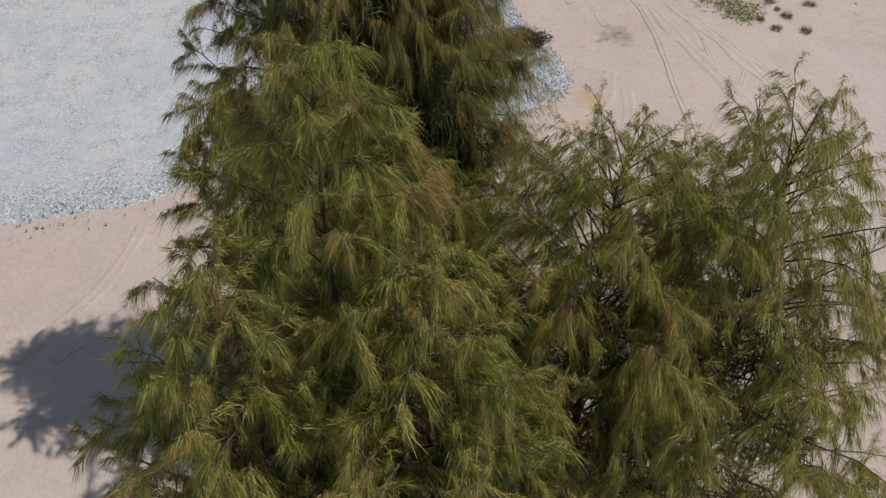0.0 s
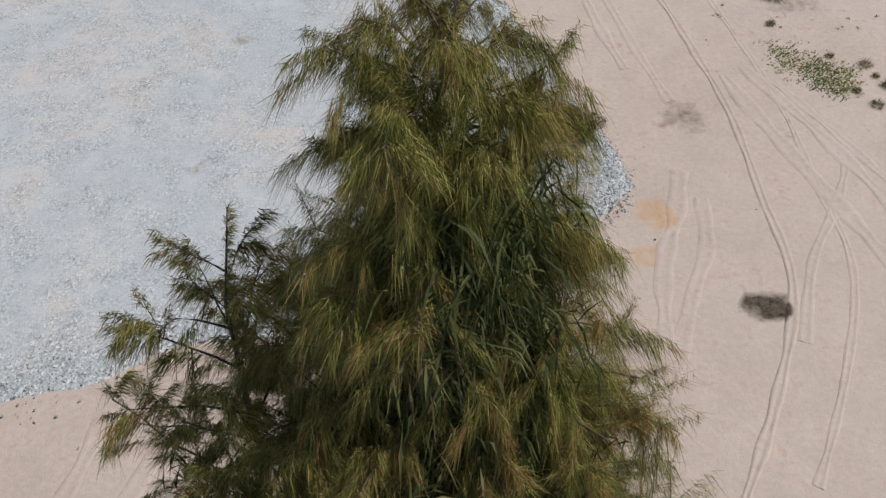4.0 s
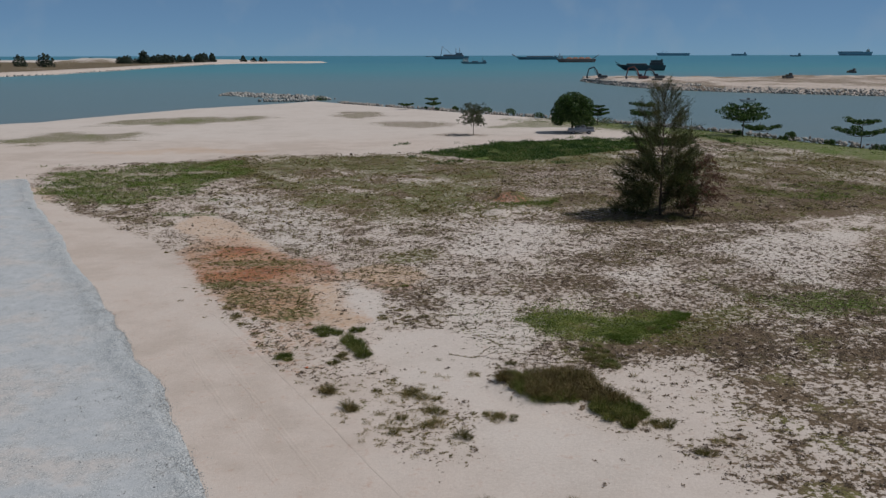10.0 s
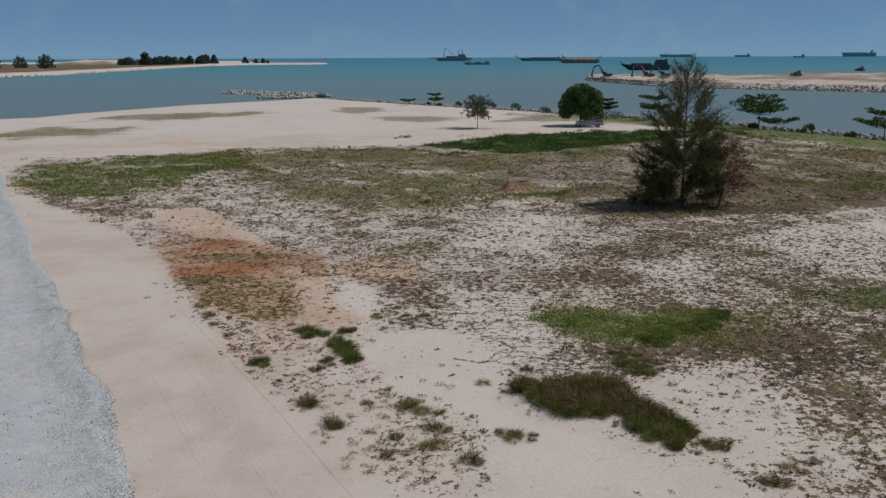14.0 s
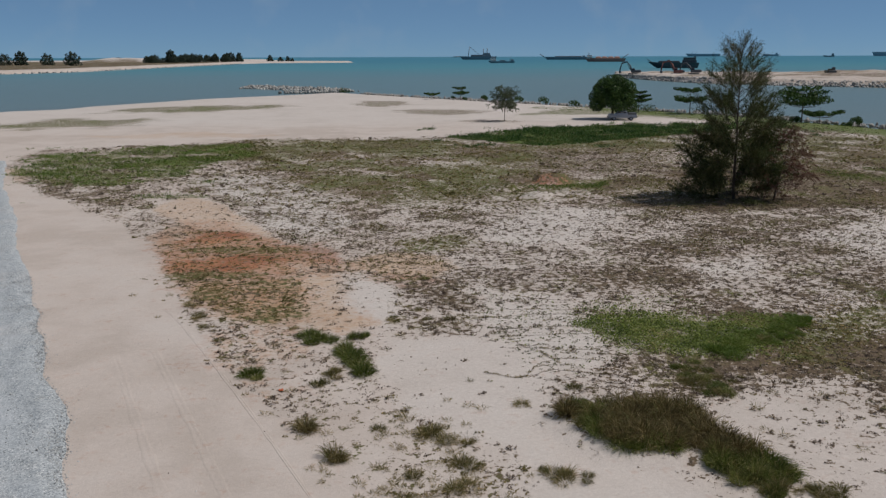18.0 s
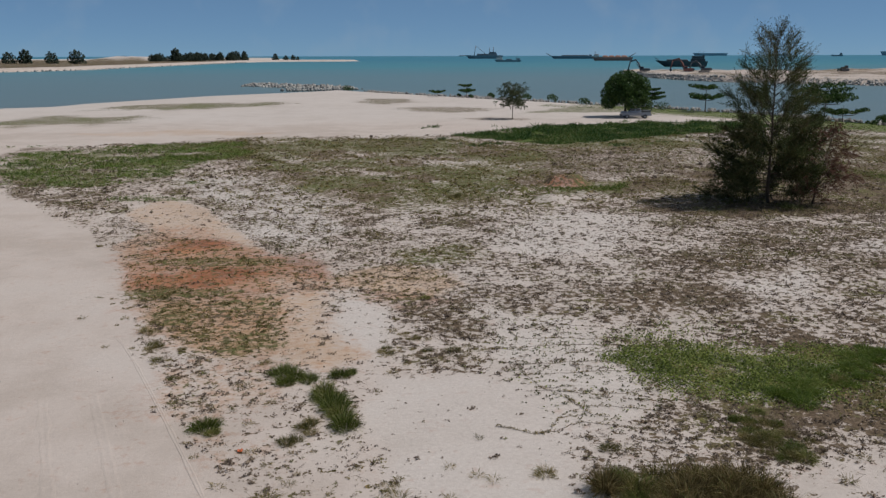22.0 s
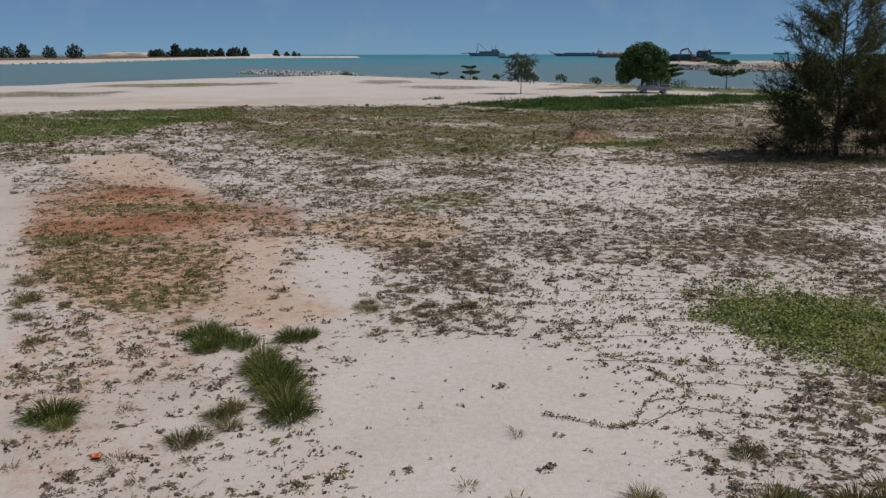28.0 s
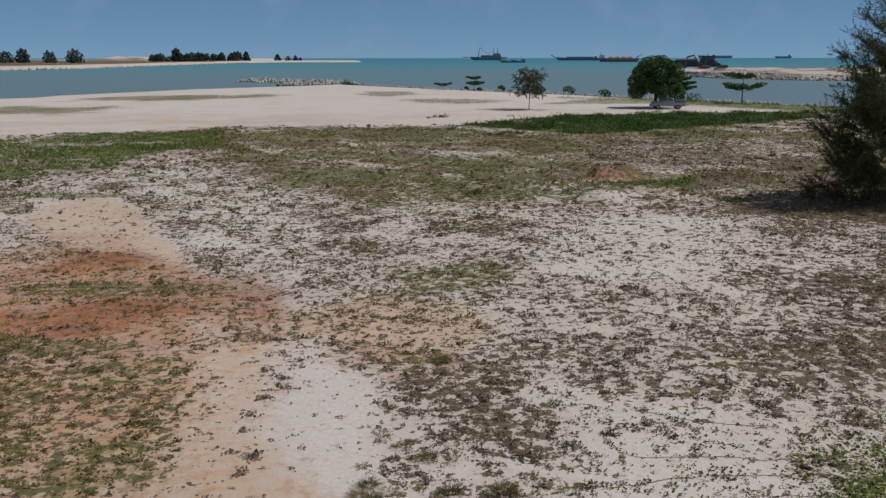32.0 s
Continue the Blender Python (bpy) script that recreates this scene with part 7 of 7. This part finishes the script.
def bridge(place, size, storeys, mat, ship):
    """A deckhouse with a row of windows on each storey."""
    for s in range(storeys):
        h = size[2] / storeys
        f = 1 - 0.14 * s
        house = box("deckhouse", (size[0] * f, size[1] * f, h), (place[0], place[1], place[2] + h * (s + 0.5)), mat, ship, 0.1)
        count = max(3, int(size[0] * f / 1.8))
        for k in range(count):
            for side in (-1, 1):
                box("window", (0.9, 0.06, h * 0.35), (place[0] + size[0] * f * ((k + 0.5) / count - 0.5), place[1] + side * size[1] * f * 0.502, place[2] + h * (s + 0.6)), DARK_GLASS, ship, 0)
    rod("mast", [(place[0], place[1], place[2] + size[2]), (place[0], place[1], place[2] + size[2] * 1.6)], 0.15, DARK_STEEL, ship)


def vessel(name, x, y, turn, label):
    return thing(name, x, y, -1.2, label, "ship", turn=turn)


# black landing barge behind the bank
v = vessel("landing_barge", 311, 845, -19, "black landing barge with a deckhouse astern")
hull(48, 13, 5.0, BLACK_HULL, v, 0.2, 0.2)
box("cargo", (22, 9, 2.4), (-4, 0, 5.6), DARK_STEEL, v, 0.4, taper=0.85)
bridge((15, 0, 5.0), (13, 10, 5.0), 2, BLACK_HULL, v)
box("funnel", (2.0, 1.6, 2.6), (20, 0, 9.6), DARK_STEEL, v, 0.2)
box("ramp", (6, 8, 0.5), (-22.5, 0, 7.0), DARK_STEEL, v, 0.1, tilt=32)
# long grey barge with a raised ramp
v = vessel("flat_barge", 535, 2160, -12, "long low grey barge with a raised ramp")
hull(108, 24, 6.5, HAZED_GREY_HULL, v, 0.08, 0.1)
rod("ramp", [(-52, 0, 6), (-64, 0, 13)], 1.1, HAZED_STEEL, v)
box("cargo", (70, 18, 3), (6, 0, 7.5), HAZED_STEEL, v, 0.8, taper=0.9)
box("winch", (6, 6, 4), (44, 0, 8), HAZED_GREY_HULL, v, 0.4)
# red barge loaded with sand
v = vessel("sand_barge", 456, 1558, -14, "rust-red barge loaded with sand heaps")
hull(72, 20, 6.0, RUST_HULL, v, 0.08, 0.25)
for k in range(4):
    box("sand_heap", (14, 14, 4.5), (-12 + 11 * k, 0, 7.0), CARGO, v, 1.2, taper=0.45)
bridge((-28, 0, 6.0), (10, 12, 5.5), 2, WHITE_PAINT, v)
rod("crane_arm", [(30, 0, 6), (41, 0, 13.5)], 0.7, HAZED_STEEL, v)
rod("derrick", [(-30, 0, 8), (-30, 0, 16)], 0.5, HAZED_STEEL, v)
# dredger
v = vessel("dredger", 335, 2300, -9, "dark dredger with a tall lifting frame")
hull(98, 22, 8.0, HAZED_GREY_HULL, v, 0.1, 0.1)
rod("ladder", [(-48, 0, 8), (-66, 0, 7)], 1.0, HAZED_STEEL, v)
rod("frame_leg", [(-26, -6, 8), (-22, 0, 33)], 0.8, HAZED_STEEL, v)
rod("frame_leg", [(-26, 6, 8), (-22, 0, 33)], 0.8, HAZED_STEEL, v)
rod("stay", [(-22, 0, 33), (6, 0, 10)], 0.5, HAZED_STEEL, v)
bridge((22, 0, 8), (24, 14, 9), 3, HAZED_GREY_HULL, v)
rod("spud", [(14, 4, 6), (14, 4, 28)], 0.8, HAZED_STEEL, v)
rod("spud", [(24, -4, 6), (24, -4, 30)], 0.8, HAZED_STEEL, v)
box("engine_house", (30, 14, 5), (-4, 0, 10), HAZED_STEEL, v, 0.5)
# small supply boat near the dredger
v = vessel("work_boat", 240, 1400, -9, "small work boat with low deckhouses")
hull(42, 9, 2.6, HAZED_GREY_HULL, v, 0.1, 0.3)
bridge((-13, 0, 2.6), (10, 6, 5), 2, WHITE_PAINT, v)
box("crate", (9, 5, 2), (2, 0, 3.2), HAZED_STEEL, v, 0.2)
rod("derrick", [(13, 0, 2.5), (15, 0, 10)], 0.3, HAZED_STEEL, v)
box("wheelhouse", (5, 5, 3), (17, 0, 4), HAZED_GREY_HULL, v, 0.2)
# cargo ships far out
v = vessel("cargo_ship", 2632, 4060, -33, "large blue-grey cargo ship at anchor far out")
hull(160, 26, 18, HAZED_BLUE_HULL, v, 0.06, 0.1)
bridge((58, 0, 18), (18, 20, 13), 4, WHITE_PAINT, v)
box("hatch_cover", (100, 18, 3), (-16, 0, 18.5), HAZED_GREY_HULL, v, 0.5)
v = vessel("coaster", 1880, 3300, -30, "small coaster far out at sea")
hull(44, 9, 5, HAZED_GREY_HULL, v, 0.1, 0.3)
bridge((14, 0, 5), (10, 8, 8), 2, HAZED_GREY_HULL, v)
v = vessel("tanker", 1840, 4440, -22, "long low tanker hazy on the horizon")
hull(175, 26, 13, HAZED_BLUE_HULL, v, 0.06, 0.1)
rod("crane_arm", [(-60, 0, 12), (-50, 0, 26)], 1.0, HAZED_BLUE_HULL, v)
rod("crane_arm", [(-40, 0, 12), (-30, 0, 24)], 1.0, HAZED_BLUE_HULL, v)
v = vessel("tanker", 2140, 4300, -26, "pale tanker hazy on the horizon")
hull(80, 20, 9, HAZED_BLUE_HULL, v, 0.06, 0.1)
bridge((28, 0, 9), (10, 14, 8), 2, HAZED_BLUE_HULL, v)
# small white boat in the channel
v = thing("speedboat", 151, 312, -1.2, "small white open boat in the channel", "boat", turn=-20)
hull(5.6, 2.0, 0.8, WHITE_PAINT, v, 0.2, 0.3)
box("console", (1.0, 0.9, 0.9), (0.3, 0, 1.0), DARK_STEEL, v, 0.1)
box("outboard", (0.5, 0.5, 0.9), (2.7, 0, 0.8), DARK_STEEL, v, 0.1)


# ---- litter ----
def litter():
    bm = bmesh.new()
    bmesh.ops.create_grid(bm, x_segments=5, y_segments=4, size=0.075)
    for w in bm.verts:
        w.co.z = 0.035 + 0.06 * noise.noise(w.co * 12)
    ob = tagged(new("plastic_bag", bpy.data.meshes.new("plastic_bag")), "crumpled orange plastic scrap on sand", "litter")
    bm.to_mesh(ob.data)
    bm.free()
    ob.data.materials.append(ORANGE)
    ob.data.materials[0] = ORANGE
    md = ob.modifiers.new("thickness", "SOLIDIFY")
    md.thickness = 0.006
    ob.location = (-1.8, 61.3, land(-1.8, 61.3) + 0.02)
    rng = np.random.default_rng(77)
    x, y = rng.uniform(-14, 30, 260), rng.uniform(40, 110, 260)
    rocks("shell_bit", x, y, ground_height(x, y) + 0.01, rng.uniform(0.010, 0.026, 260), 78, WHITE_PAINT, "bits of white shell and litter", "litter")
    x, y = rng.uniform(-13, 10, 60), rng.uniform(17, 80, 60)
    rocks("pebble", x, y, ground_height(x, y) + 0.02, rng.uniform(0.010, 0.026, 60), 79, BARK, "small dark stones and twigs on sand", "pebbles")


litter()


def edge_stones():
    """Crushed stone spilt along the track's edge and the mouth of the track, thickest at the rim."""
    rng = np.random.default_rng(66)
    n = 18000
    y = 18 + 62 * rng.random(n) ** 1.5
    u = np.where(rng.random(n) < 0.8, 0.5 + 0.42 * rng.normal(0, 1, n), np.abs(rng.normal(0, 2.2, n))) - 0.2
    u = u * (0.6 + 0.9 * fbm(y, y * 0, 2.4, 15))
    low = rng.random(n) < 0.07
    x = np.where(low, 3.6 - 15 * rng.random(n), road_edge(np.maximum(y, 20)) - u)
    y = np.where(low, 21.8 - 0.37 * (3.8 - x) + rng.normal(0.8, 0.5, n), y)
    rim = smooth_step(-0.3, 0.4, np.where(low, 1.0, u))
    free = (np.hypot((x - 2.85) / 0.85, (y - 26.0) / 0.85) > 0.55 + 0.7 * fbm(x, y, 0.5, 68)) & (low | (y > 22.2 + 0.8 * rng.random(n)))
    x, y, rim, n = x[free], y[free], rim[free], int(free.sum())
    rocks("loose_stone", x, y, ground_height(x, y) - 0.02 + 0.10 * rim, 0.014 + 0.034 * rng.random(n) ** 2.2, 67, RUBBLE_GREY, "loose grey crushed stone along the track's edge", "stones", True)


def plant_debris(x, y, wide, deep, n, seed):
    """A low ragged heap of dry twigs and rotted needles."""
    rng = np.random.default_rng(seed)
    a, f = rng.uniform(0, 2 * math.pi, n), rng.random(n) ** 0.55
    lobe = 0.8 + 0.2 * np.sin(2 * a + 1) + 0.14 * np.sin(5 * a) + 0.1 * np.sin(9 * a + 2)
    px, py = x + wide * f * lobe * np.cos(a), y + deep * f * lobe * np.sin(a)
    p0 = np.stack([px, py, ground_height(px, py) + 0.09 + 0.16 * (1 - f * f) * rng.random(n)], 1)
    way = unit(rng.normal(0, 1, (n, 3)) * np.array([1, 1, 0.35]))
    me = ribbons(p0, way, rng.uniform(0.08, 0.26, n), rng.uniform(0.010, 0.03, n), rng.uniform(0, 0.3, n), rng, "plant_debris", DEBRIS)
    tagged(new("plant_debris", me), "dark brown heap of dry twigs on gravel", "debris")


DEBRIS = leafy("rotted_needles", [(0.0, (0.02, 0.014, 0.009)), (0.6, (0.055, 0.037, 0.02)), (0.9, (0.13, 0.09, 0.045)), (1.0, (0.22, 0.17, 0.10))], 0.1, 0.9)
plant_debris(2.85, 26.05, 0.95, 0.85, 2600, 69)

RUBBLE_GREY = rock_paint("crushed_stone", [(0.0, (0.18, 0.197, 0.208)), (0.5, (0.34, 0.36, 0.372)), (1.0, (0.59, 0.60, 0.60))])
edge_stones()
